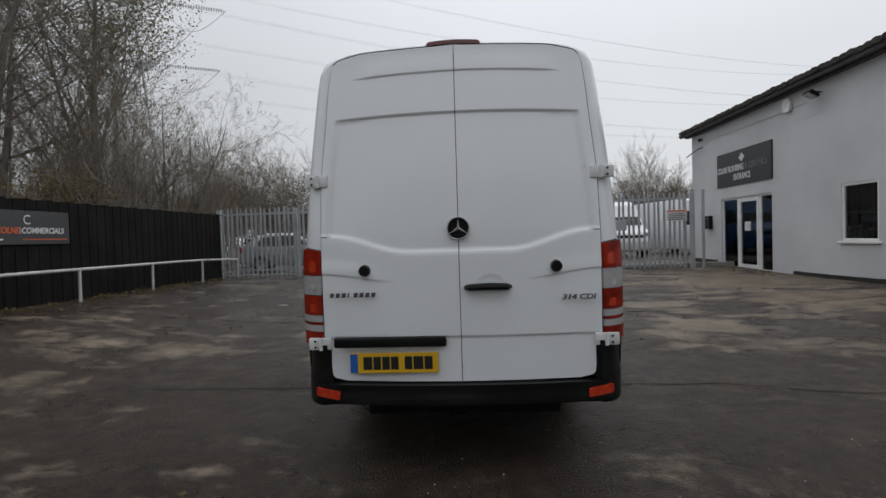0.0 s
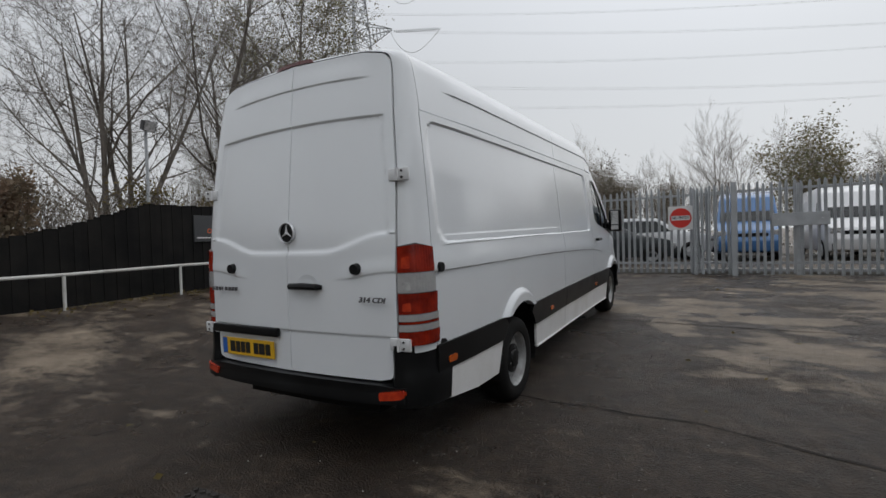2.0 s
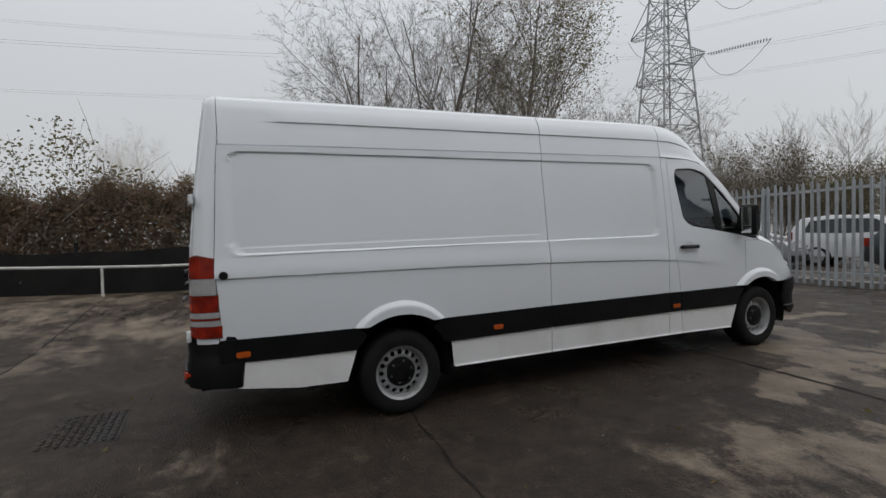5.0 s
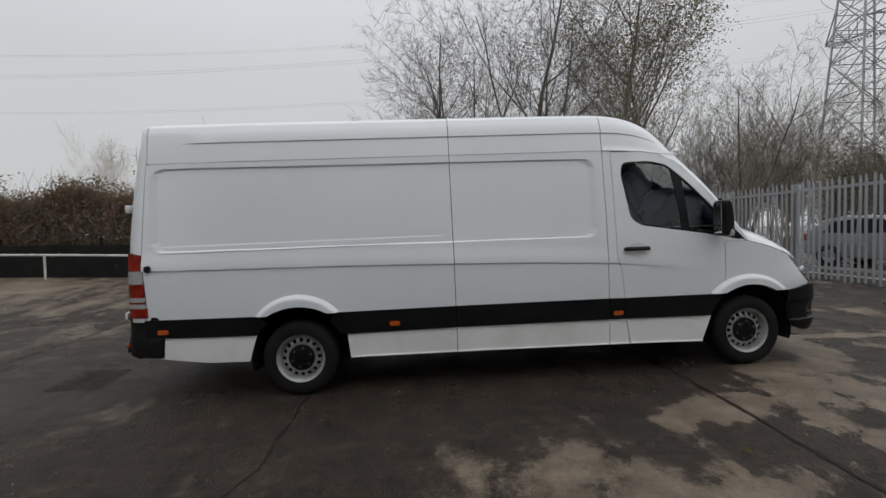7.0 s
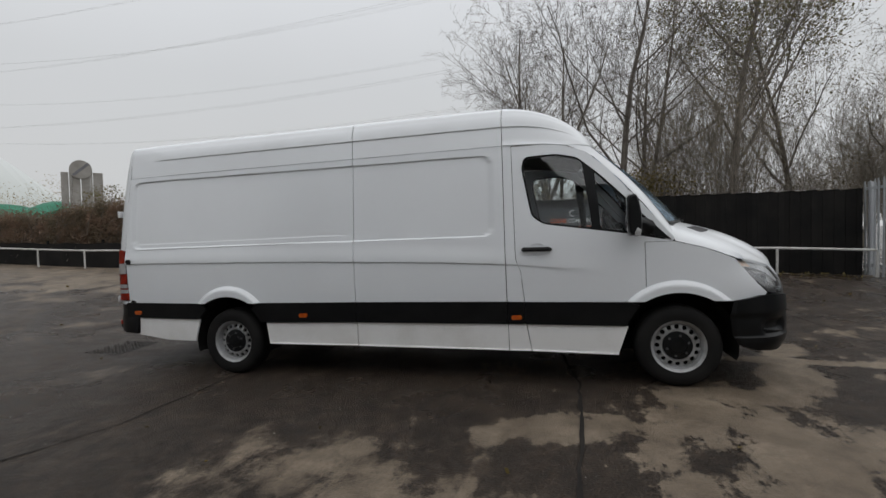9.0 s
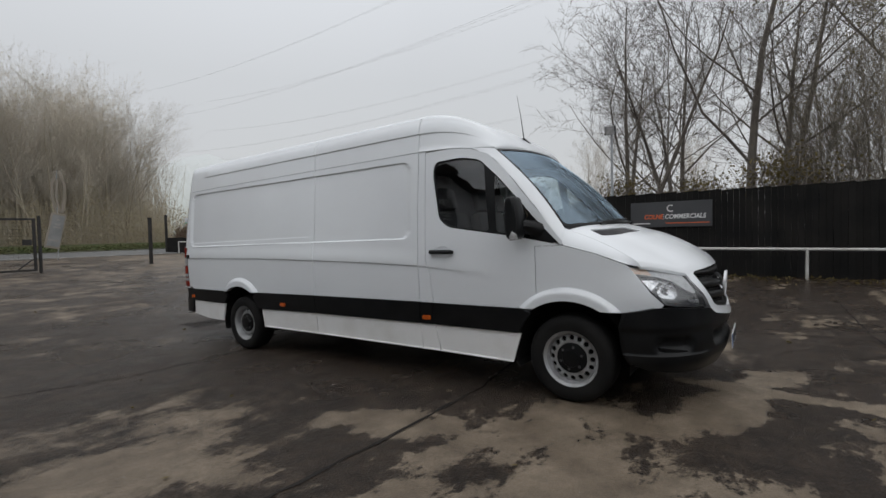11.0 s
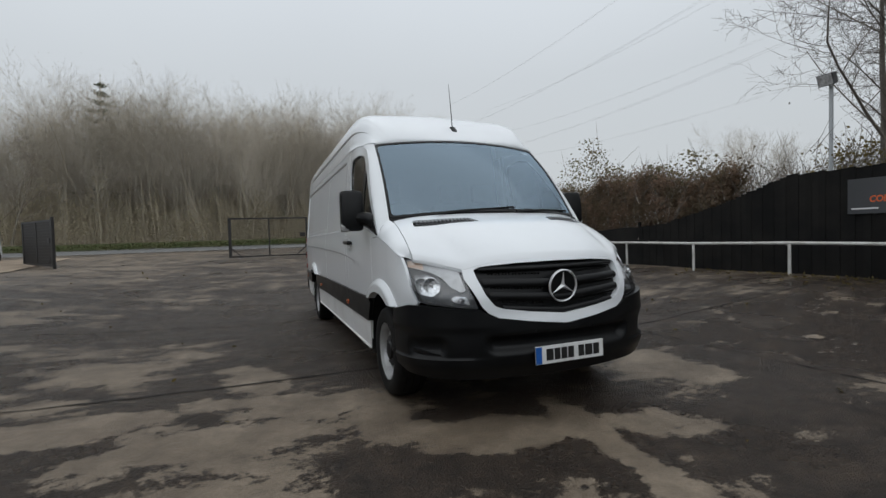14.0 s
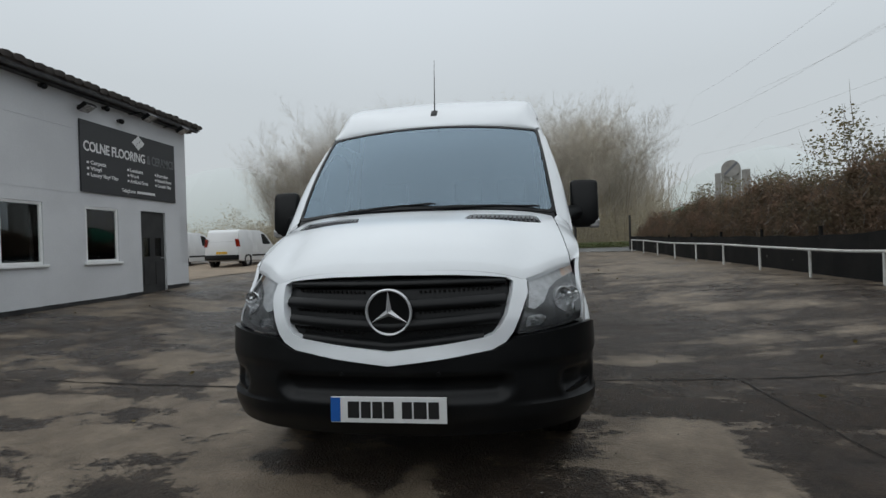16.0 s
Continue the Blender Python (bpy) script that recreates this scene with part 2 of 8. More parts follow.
M_CARB = mat("car_blue_paint", (0.05, 0.15, 0.34), (0.045, 0.13, 0.30), rough=0.25, scale=1, bump=0, coat=0.5)
M_CARD = mat("car_dark_paint", (0.035, 0.042, 0.045), (0.028, 0.033, 0.036), rough=0.25, scale=1, bump=0, coat=0.5)
M_CARS = mat("car_silver_paint", (0.40, 0.41, 0.42), (0.36, 0.37, 0.38), rough=0.25, metal=0.4, scale=1, bump=0, coat=0.5)
M_CARGLASS = mat("dark_car_glass", (0.015, 0.018, 0.02), rough=0.06, rvar=0.02, bump=0)
M_TARP = mat("green_tarpaulin", (0.03, 0.30, 0.17), (0.08, 0.38, 0.26), rough=0.5, scale=1.5, fine=12, bump=0.3, dist=0.02)
M_CONC = mat("grey_concrete", (0.30, 0.29, 0.27), (0.22, 0.21, 0.19), rough=0.85, scale=2, fine=40, bump=0.2)


def let_light_through(m, share):
    """Thin leaves: part of the light comes through from behind."""
    n, l = m.node_tree.nodes, m.node_tree.links
    p, out = n["Principled BSDF"], n["Material Output"]
    tr, mx = n.new("ShaderNodeBsdfTranslucent"), n.new("ShaderNodeMixShader")
    l.new(p.inputs["Base Color"].links[0].from_socket, tr.inputs["Color"])
    mx.inputs["Fac"].default_value = share
    l.new(p.outputs[0], mx.inputs[1])
    l.new(tr.outputs[0], mx.inputs[2])
    l.new(mx.outputs[0], out.inputs["Surface"])


M_FIR = mat("grey_green_needles", (0.17, 0.18, 0.13), (0.12, 0.13, 0.09), rough=0.8, scale=1)
for m_ in (M_LEAFB, M_LEAFG, M_LEAFY, M_LEAFH, M_LEAFFAR, M_GRASS, M_FIR):
    let_light_through(m_, 0.45)

# ---- builders ----
def part(name, bm, material, parent, label="", smooth=False):
    """Links a bmesh as one mesh object under a thing or a part."""
    me = bpy.data.meshes.new(name)
    bm.to_mesh(me)
    bm.free()
    me.materials.append(material)
    if smooth:
        me.shade_smooth()
        me.set_sharp_from_angle(angle=radians(35))
    ob = new(name, me)
    ob.parent = parent
    if label:
        ob["label"] = label
    return ob


def thing(name, label, category, group="", kind="", m=None):
    ob = new(name)
    ob.empty_display_size = 0.2
    if m:
        ob.matrix_world = m
    return tagged(ob, label, category, group, kind)


def solid(name, bm, material, label="", category="", group="", kind="", smooth=False, m=None):
    ob = part(name, bm, material, None, "", smooth)
    if m:
        ob.matrix_world = m
    return tagged(ob, label, category, group, kind)


def box(x0, x1, y0, y1, z0, z1, bevel=0.0, bm=None):
    bm = bm or bmesh.new()
    got = bmesh.ops.create_cube(bm, size=1.0, matrix=Matrix.Translation(((x0 + x1) / 2, (y0 + y1) / 2, (z0 + z1) / 2)) @ Matrix.Diagonal((x1 - x0, y1 - y0, z1 - z0, 1)))
    if bevel:
        edges = list({e for v in got["verts"] for e in v.link_edges})
        bmesh.ops.bevel(bm, geom=edges, offset=bevel, segments=2, affect="EDGES", profile=0.5)
    return bm


def tube(points, radii, sides=8, bm=None, cap=True):
    """A round bar along points."""
    bm = bm or bmesh.new()
    pts = [Vector(p) for p in points]
    if not hasattr(radii, "__len__"):
        radii = [radii] * len(pts)
    rings = []
    for i, p in enumerate(pts):
        d = (pts[min(i + 1, len(pts) - 1)] - pts[max(i - 1, 0)]).normalized()
        a = d.orthogonal().normalized() if abs(d.z) > 0.9 else d.cross(Vector((0, 0, 1))).normalized()
        b = d.cross(a)
        rings.append([bm.verts.new(p + radii[i] * (math.cos(k * math.tau / sides) * a + math.sin(k * math.tau / sides) * b)) for k in range(sides)])
    for r0, r1 in zip(rings, rings[1:]):
        for k in range(sides):
            bm.faces.new((r0[k], r0[(k + 1) % sides], r1[(k + 1) % sides], r1[k]))
    if cap:
        bm.faces.new(rings[0][::-1])
        bm.faces.new(rings[-1])
    return bm


def prism(outline, d0, d1, axis="x", bevel=0.0, bm=None):
    """An outline of (u, v) drawn out along an axis from d0 to d1: axis x takes (y, z), y takes (x, z), z takes (x, y)."""
    bm = bm or bmesh.new()
    put = {"x": lambda u, v, d: (d, u, v), "y": lambda u, v, d: (u, d, v), "z": lambda u, v, d: (u, v, d)}[axis]
    a = [bm.verts.new(put(u, v, d0)) for u, v in outline]
    b = [bm.verts.new(put(u, v, d1)) for u, v in outline]
    faces = [bm.faces.new(a), bm.faces.new(b[::-1])]
    for i in range(len(a)):
        j = (i + 1) % len(a)
        faces.append(bm.faces.new((a[i], b[i], b[j], a[j])))
    bmesh.ops.recalc_face_normals(bm, faces=faces)
    if bevel:
        bmesh.ops.bevel(bm, geom=list({e for f in faces for e in f.edges}), offset=bevel, segments=2, affect="EDGES", profile=0.5)
    return bm


def text_part(name, body, size, material, parent, m, width=None, label="", depth=0.002, shear=0.0, spacing=1.0):
    """Lettering in the built-in font, as a mesh, fitted to a width."""
    cu = bpy.data.curves.new(name, "FONT")
    cu.body, cu.size, cu.extrude, cu.align_x, cu.align_y, cu.shear, cu.space_character = body, size, depth, "CENTER", "CENTER", shear, spacing
    cu.resolution_u = 3
    cu.offset = 0.022 * size
    tmp = new(name, cu)
    me = bpy.data.meshes.new_from_object(tmp.evaluated_get(bpy.context.evaluated_depsgraph_get()))
    bpy.data.objects.remove(tmp)
    me.materials.clear()
    me.materials.append(material)
    xs = [v.co.x for v in me.vertices]
    k = width / (max(xs) - min(xs)) if width else 1.0
    me.transform(Matrix.Diagonal((k, 1, 1, 1)))
    ob = new(name, me)
    ob.parent = parent
    ob.matrix_basis = m
    if label:
        ob["label"] = label
    return ob


def smoothstep(a, b, x):
    t = min(1.0, max(0.0, (x - a) / (b - a)))
    return t * t * (3 - 2 * t)


def lerp_list(x, xs, ys, soft=0.0):
    if not soft:
        return float(np.interp(x, xs, ys))
    return float(np.mean(np.interp([x + soft * k / 4 for k in range(-4, 5)], xs, ys)))


# ---- the ground ----
def ground_z(x, y):
    z = lerp_list(y, (-60, -24, -12, -7.5, -3, 0, 2, 4.42, 8.745, 15, 40, 90), (1.2, 0.85, 0.75, 0.55, 0.28, 0.11, 0.0, 0.0, 0.103, 0.20, 0.24, 0.3), 0.6)
    z += lerp_list(y, (-18, -12, -8, -4, 0.5, 2.6, 6.85, 8.8, 12.6, 16), (0, -0.08, -0.05, 0.14, 0.27, 0.35, 0.32, 0.26, 0.18, 0), 0.6) * smoothstep(2.5, 7, -x)
    z += 0.28 * smoothstep(3, 8, x) * (1 - smoothstep(3, 13, y)) * smoothstep(-8, -1, y)
    return z

def grid_lines(lo, hi, step, far):
    near = [lo + step * i for i in range(int(round((hi - lo) / step)) + 1)]
    out, d, a, b = [], step * 2, lo, hi
    left, right = [], []
    while d < far:
        a, b = a - d, b + d
        left.append(a)
        right.append(b)
        d *= 1.45
    return left[::-1] + near + right


def sheet(name, xs, ys, zf, material, **tags):
    me = bpy.data.meshes.new(name)
    verts = [(x, y, zf(x, y)) for y in ys for x in xs]
    w = len(xs)
    faces = [(j * w + i, j * w + i + 1, (j + 1) * w + i + 1, (j + 1) * w + i) for j in range(len(ys) - 1) for i in range(w - 1)]
    me.from_pydata(verts, [], faces)
    me.materials.append(material)
    me.shade_smooth()
    return tagged(new(name, me), **tags)


DRY_NEAR = [(2.72, 6.25, 0.62, 0.36, 100), (3.35, 6.80, 0.62, 0.36, 128), (1.92, 7.74, 0.50, 0.20, 100), (1.45, 8.85, 0.72, 0.36, 150), (1.0, 9.43, 0.36, 0.24, 133),
            (3.6, 7.62, 0.42, 0.2, 134), (2.63, 8.65, 0.40, 0.20, 134), (2.97, 8.5, 0.45, 0.24, 154), (-1.52, 9.45, 0.28, 0.30, 140), (-0.48, 10.12, 0.27, 0.18, 140),
            (1.94, 9.45, 0.24, 0.25, 155), (0.5, 9.75, 0.34, 0.22, 140), (2.1, 9.9, 0.5, 0.3, 150), (1.95, 9.2, 0.66, 0.36, 3), (-1.5, 9.03, 0.34, 0.28, 3), (-1.92, 6.64, 0.40, 0.35, 0), (3.4, 8.35, 0.45, 0.28, 2), (0.05, 10.5, 0.10, 1.0, -7)]
DRY_FAR = [(3.5, 5.75, 1.3, 0.36, 150), (6.85, 3.0, 1.8, 1.3, 0), (3.3, 1.0, 0.9, 0.6, 129), (5.4, 7.2, 0.9, 0.3, 1), (-4.36, 3.6, 0.65, 0.6, 36),
           (-3.7, 2.0, 1.15, 0.85, 40), (-2.5, 0.95, 0.5, 0.75, 63), (-2.59, 2.79, 0.3, 0.3, 0), (5.7, 8.05, 0.8, 0.7, 171),
           (-4.5, -3.5, 1.2, 1.8, 86), (6.2, 11.4, 1.5, 1.2, 20), (-3.5, 5.6, 0.7, 0.4, 60)]


def ground_material():
    m = bpy.data.materials.new("worn_damp_asphalt")
    m.use_nodes = True
    n, l = m.node_tree.nodes, m.node_tree.links
    p = n["Principled BSDF"]
    tc = n.new("ShaderNodeTexCoord")

    def noise_node(scale, detail=6.0, rough=0.55, distort=0.0, stretch=None):
        t = n.new("ShaderNodeTexNoise")
        t.inputs["Scale"].default_value, t.inputs["Detail"].default_value = scale, detail
        t.inputs["Roughness"].default_value, t.inputs["Distortion"].default_value = rough, distort
        if stretch:
            mp = n.new("ShaderNodeMapping")
            mp.inputs["Scale"].default_value, mp.inputs["Rotation"].default_value = stretch[0], stretch[1]
            l.new(tc.outputs["Object"], mp.inputs["Vector"])
            l.new(mp.outputs[0], t.inputs["Vector"])
        else:
            l.new(tc.outputs["Object"], t.inputs["Vector"])
        return t.outputs["Fac"]

    def ramp(src, p0, p1, c0=(0, 0, 0), c1=(1, 1, 1)):
        r = n.new("ShaderNodeValToRGB")
        r.color_ramp.elements[0].position, r.color_ramp.elements[1].position = p0, p1
        r.color_ramp.elements[0].color, r.color_ramp.elements[1].color = (*c0, 1), (*c1, 1)
        l.new(src, r.inputs[0])
        return r.outputs[0]

    def mix(a, b, f, mode="MIX"):
        x = n.new("ShaderNodeMix")
        x.data_type, x.blend_type = "RGBA", mode
        for key, v in (("A", a), ("B", b), ("Factor", f)):
            if isinstance(v, (int, float)):
                x.inputs[key].default_value = v
            elif isinstance(v, tuple):
                x.inputs[key].default_value = (*v, 1)
            else:
                l.new(v, x.inputs[key])
        return x.outputs["Result"]

    def maths(op, a, b, c=None):
        x = n.new("ShaderNodeMath")
        x.operation = op
        for i, v in enumerate((a, b, c)):
            if v is None:
                continue
            if isinstance(v, (int, float)):
                x.inputs[i].default_value = v
            else:
                l.new(v, x.inputs[i])
        return x.outputs[0]

    sep = n.new("ShaderNodeSeparateXYZ")
    l.new(tc.outputs["Object"], sep.inputs[0])
    # the ground rises and pales towards the road
    wear = n.new("ShaderNodeMapRange")
    wear.inputs["From Min"].default_value, wear.inputs["From Max"].default_value = 5.0, -6.0
    wear.inputs["To Min"].default_value, wear.inputs["To Max"].default_value = 0.0, 0.165
    l.new(sep.outputs["Y"], wear.inputs["Value"])
    # and past the slab joint by the office
    wear2 = n.new("ShaderNodeMapRange")
    wear2.inputs["From Min"].default_value, wear2.inputs["From Max"].default_value = 4.6, 8.6
    wear2.inputs["To Min"].default_value, wear2.inputs["To Max"].default_value = -0.070, 0.022
    l.new(sep.outputs["Y"], wear2.inputs["Value"])
    # damp along the boarded fence
    wear3, wear4 = n.new("ShaderNodeMapRange"), n.new("ShaderNodeMapRange")
    wear3.inputs["From Min"].default_value, wear3.inputs["From Max"].default_value = -1.8, -4.2
    wear3.inputs["To Min"].default_value, wear3.inputs["To Max"].default_value = 0.0, -0.030
    wear4.inputs["From Min"].default_value, wear4.inputs["From Max"].default_value = 5.5, 8.5
    l.new(sep.outputs["X"], wear3.inputs["Value"])
    l.new(sep.outputs["Y"], wear4.inputs["Value"])
    damp = maths("MULTIPLY", wear3.outputs[0], wear4.outputs[0])
    # paler towards the white rail, fading past the slab joint
    wear6 = n.new("ShaderNodeMapRange")
    wear6.inputs["From Min"].default_value, wear6.inputs["From Max"].default_value = -2.6, -5.5
    wear6.inputs["To Min"].default_value, wear6.inputs["To Max"].default_value = 0.0, 0.13
    l.new(sep.outputs["X"], wear6.inputs["Value"])
    rail_pale = maths("MULTIPLY", wear6.outputs[0], maths("MULTIPLY_ADD", wear4.outputs[0], -1.0, 1.0))
    # paler again along the showroom
    wear5 = n.new("ShaderNodeMapRange")
    wear5.inputs["From Min"].default_value, wear5.inputs["From Max"].default_value = 2.6, 6.0
    wear5.inputs["To Min"].default_value, wear5.inputs["To Max"].default_value = 0.0, 0.085
    l.new(sep.outputs["X"], wear5.inputs["Value"])
    # pale dried stains on the slabs: x, y, half length, half width, turn
    stains = None
    for x, y, rx, ry, turn in DRY_NEAR + DRY_FAR:
        share = 0.6 if (x, y, rx, ry, turn) in DRY_FAR else 1.0
        mp = n.new("ShaderNodeMapping")
        mp.vector_type = "TEXTURE"
        mp.inputs["Location"].default_value, mp.inputs["Rotation"].default_value = (x, y, 0), (0, 0, radians(turn))
        mp.inputs["Scale"].default_value = (rx * 1.7, ry * 1.7, 1000)
        ln, mr = n.new("ShaderNodeVectorMath"), n.new("ShaderNodeMapRange")
        ln.operation = "LENGTH"
        mr.inputs["From Min"].default_value, mr.inputs["From Max"].default_value, mr.inputs["To Max"].default_value = 1.0, 0.25, share
        l.new(tc.outputs["Object"], mp.inputs["Vector"])
        l.new(mp.outputs[0], ln.inputs[0])
        l.new(ln.outputs["Value"], mr.inputs["Value"])
        stains = mr.outputs[0] if stains is None else maths("MAXIMUM", stains, mr.outputs[0])
    fine = noise_node(70.0, 6.0, 0.8)
    mid = noise_node(6.0, 6.0, 0.65)
    patch_n = noise_node(1.1, 12.0, 0.68, 0.4)
    patch_s = noise_node(0.9, 12.0, 0.66, 0.3, ((1.0, 2.6, 1.0), (0, 0, radians(12))))
    total = maths("ADD", maths("ADD", maths("MULTIPLY", patch_n, 0.75), maths("MULTIPLY_ADD", patch_s, 0.75, -0.25)), maths("ADD", maths("ADD", maths("ADD", damp, rail_pale), wear5.outputs[0]), maths("ADD", wear.outputs[0], wear2.outputs[0])))
    total = maths("ADD", total, maths("MULTIPLY_ADD", stains, 0.22, -0.066))
    total = maths("ADD", total, maths("MULTIPLY_ADD", mid, 0.22, -0.11))
    total = maths("ADD", total, maths("MULTIPLY_ADD", noise_node(22.0, 6.0, 0.75), 0.20, -0.10))
    pale = mix(ramp(total, 0.475, 0.650), ramp(total, 0.514, 0.560), wear4.outputs[0])
    base = mix((0.0220, 0.0146, 0.0097), (0.0435, 0.0300, 0.0204), ramp(mid, 0.35, 0.7))
    base = mix(base, (0.054, 0.0385, 0.0265), maths("MULTIPLY", ramp(noise_node(1.7, 4.0), 0.52, 0.72), 0.7))
    dry = mix((0.120, 0.093, 0.066), (0.196, 0.158, 0.116), ramp(noise_node(2.3, 6.0), 0.35, 0.65))
    col = mix(base, dry, pale)
    stones = n.new("ShaderNodeTexVoronoi")
    stones.inputs["Scale"].default_value = 70.0
    l.new(tc.outputs["Object"], stones.inputs["Vector"])
    speck = ramp(stones.outputs["Color"], 0.55, 0.95)
    col = mix(col, (0.16, 0.15, 0.135), maths("MULTIPLY", speck, maths("MULTIPLY_ADD", pale, -0.02, 0.11)))
    # the dried crust is smooth, the damp asphalt round it gritty
    gritty = maths("MULTIPLY_ADD", pale, -0.72, 1.0)
    col = mix(col, mix((0.45, 0.45, 0.45), (1.55, 1.55, 1.55), ramp(fine, 0.37, 0.63)), gritty, "MULTIPLY")
    col = mix(col, mix((0.58, 0.57, 0.56), (1.42, 1.43, 1.44), ramp(noise_node(9.0, 10.0, 0.75), 0.37, 0.63)), gritty, "MULTIPLY")
    col = mix(col, mix((0.80, 0.79, 0.78), (1.20, 1.20, 1.20), ramp(noise_node(2.8, 8.0, 0.7), 0.38, 0.62)), 1.0, "MULTIPLY")
    l.new(col, p.inputs["Base Color"])
    p.inputs["Specular IOR Level"].default_value = 0.32
    wet = ramp(noise_node(0.55, 7.0, 0.62), 0.42, 0.60)
    rough = mix(mix((0.27, 0.27, 0.27), (0.58, 0.58, 0.58), wet), (0.55, 0.55, 0.55), pale)
    l.new(maths("MAXIMUM", maths("MULTIPLY_ADD", damp, 6.0, rough), 0.2), p.inputs["Roughness"])
    bp = n.new("ShaderNodeBump")
    bp.inputs["Strength"].default_value, bp.inputs["Distance"].default_value = 0.9, 0.022
    l.new(maths("MULTIPLY_ADD", pale, -0.45, 0.9), bp.inputs["Strength"])
    hgt = maths("ADD", maths("MULTIPLY", fine, 0.6), maths("ADD", maths("MULTIPLY", stones.outputs["Distance"], 0.5), maths("MULTIPLY", mid, 0.9)))
    l.new(hgt, bp.inputs["Height"])
    l.new(bp.outputs[0], p.inputs["Normal"])
    return m


M_GROUND = ground_material()
sheet("ground", grid_lines(-10, 10, 0.25, 420), grid_lines(-12, 18, 0.25, 420), lambda x, y: ground_z(x, y) + 0.008 * noise.noise(Vector((x * 0.9, y * 0.9, 0))) + 0.004 * noise.noise(Vector((x * 3.1, y * 3.1, 5))),
      M_GROUND, label="worn damp asphalt yard with dried pale patches", category="ground", kind="structure")


def strip(name, pts, width, material, lift=0.005, jitter=0.0, **tags):
    """A band laid along the ground."""
    bm = bmesh.new()
    rnd = random.Random(len(pts) * 7 + int(width * 1000))
    out = []
    for (x0, y0), (x1, y1) in zip(pts, pts[1:]):
        k = max(2, int(math.hypot(x1 - x0, y1 - y0) / 0.12)) if jitter else max(2, int(math.hypot(x1 - x0, y1 - y0) / 0.5))
        out += [(x0 + (x1 - x0) * i / k, y0 + (y1 - y0) * i / k) for i in range(k)]
    out.append(pts[-1])
    row = []
    for i, (x, y) in enumerate(out):
        a, b = out[max(0, i - 1)], out[min(len(out) - 1, i + 1)]
        d = Vector((b[0] - a[0], b[1] - a[1])).normalized()
        nx, ny = -d.y, d.x
        s = rnd.uniform(-jitter, jitter)
        w = width / 2 * (1 + (rnd.uniform(-0.6, 0.6) if jitter else 0))
        pr = [(x + nx * (s + w * q), y + ny * (s + w * q)) for q in (-1, 0, 1)]
        row.append([bm.verts.new((px, py, ground_z(px, py) + lift + 0.008 * noise.noise(Vector((px * 0.9, py * 0.9, 0))) + 0.004 * noise.noise(Vector((px * 3.1, py * 3.1, 5))))) for px, py in pr])
    for r0, r1 in zip(row, row[1:]):
        bm.faces.new((r0[0], r0[1], r1[1], r1[0]))
        bm.faces.new((r0[1], r0[2], r1[2], r1[1]))
    return solid(name, bm, material, **tags)


# ---- the flooring showroom ----
def block_rows(y0, y1, z0, z1, holes):
    """Courses of a wall, as outlines (y0, y1, z0, z1) that leave the openings free."""
    ys = sorted({y0, y1, *[h[0] for h in holes], *[h[1] for h in holes]})
    zs = sorted({z0, z1, *[h[2] for h in holes], *[h[3] for h in holes]})
    for a, b in zip(ys, ys[1:]):
        for c, d in zip(zs, zs[1:]):
            if not any(h[0] <= a and b <= h[1] and h[2] <= c and d <= h[3] for h in holes):
                yield a, b, c, d


BX, BY0, BY1, EAVE = 8.195, -0.35, 17.66, 4.71
openings = [(13.23, 15.75, 0.12, 2.30), (9.95, 10.89, 1.02, 2.26), (2.03, 2.89, 1.16, 2.36), (3.82, 5.35, 1.16, 2.36), (0.505, 1.345, 0.22, 2.37)]
bm = bmesh.new()
for a, b, c, d in block_rows(BY0, BY1, -0.1, EAVE, openings):
    box(BX, BX + 0.3, a, b, c, d, bm=bm)
bmesh.ops.remove_doubles(bm, verts=bm.verts, dist=0.0005)
wall_front = solid("wall_west", bm, M_WALLPAINT, "white painted rendered blockwork showroom wall", "wall", kind="structure")
# raised courses in the painted wall
for zc in (3.95, 2.62, 1.78):
    for a, b in ((BY0 + 0.05, 0.1), (3.1, 9.6), (11.3, 13.0), (16.1, BY1 - 0.1)):
        if zc == 1.78 and a > 3:
            continue
        part("wall_course", box(BX - 0.006, BX, a, b, zc - 0.006, zc + 0.006), M_WALLPAINT, wall_front)
bm = box(BX, BX + 9, BY0, BY0 + 0.3, -0.1, EAVE)
box(BX, BX + 9, BY1 - 0.3, BY1, -0.1, EAVE, bm=bm)
box(BX + 8.7, BX + 9, BY0 + 0.3, BY1 - 0.3, -0.1, EAVE, bm=bm)
solid("wall_ends", bm, M_WALLPAINT, "white painted showroom end walls", "wall", kind="structure")
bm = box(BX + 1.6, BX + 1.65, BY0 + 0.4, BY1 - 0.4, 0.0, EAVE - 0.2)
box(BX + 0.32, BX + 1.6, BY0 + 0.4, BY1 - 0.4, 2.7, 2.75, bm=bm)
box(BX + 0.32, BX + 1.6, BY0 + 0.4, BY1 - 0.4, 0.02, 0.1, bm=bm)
solid("wall_inner", bm, M_DARKROOM, "showroom interior, its dimness painted dark", "wall", kind="structure")
bm = bmesh.new()
for a, b, z in ((BY0 - 0.01, 0.5, 0.5), (1.35, 13.0 - 0.58, 0.42), (16.0, BY1, 0.28)):
    steps = max(1, int((b - a) / 0.5))
    for i in range(steps):
        p, q = a + (b - a) * i / steps, a + (b - a) * (i + 1) / steps
        top = ground_z(BX, (p + q) / 2) + (0.14 if a > 5 else 0.09)
        box(BX - 0.012, BX, p, q, -0.1, max(top, 0.1), bm=bm)
solid("baseboard", bm, M_PLINTH, "black painted plinth of the showroom", "plinth", kind="structure")

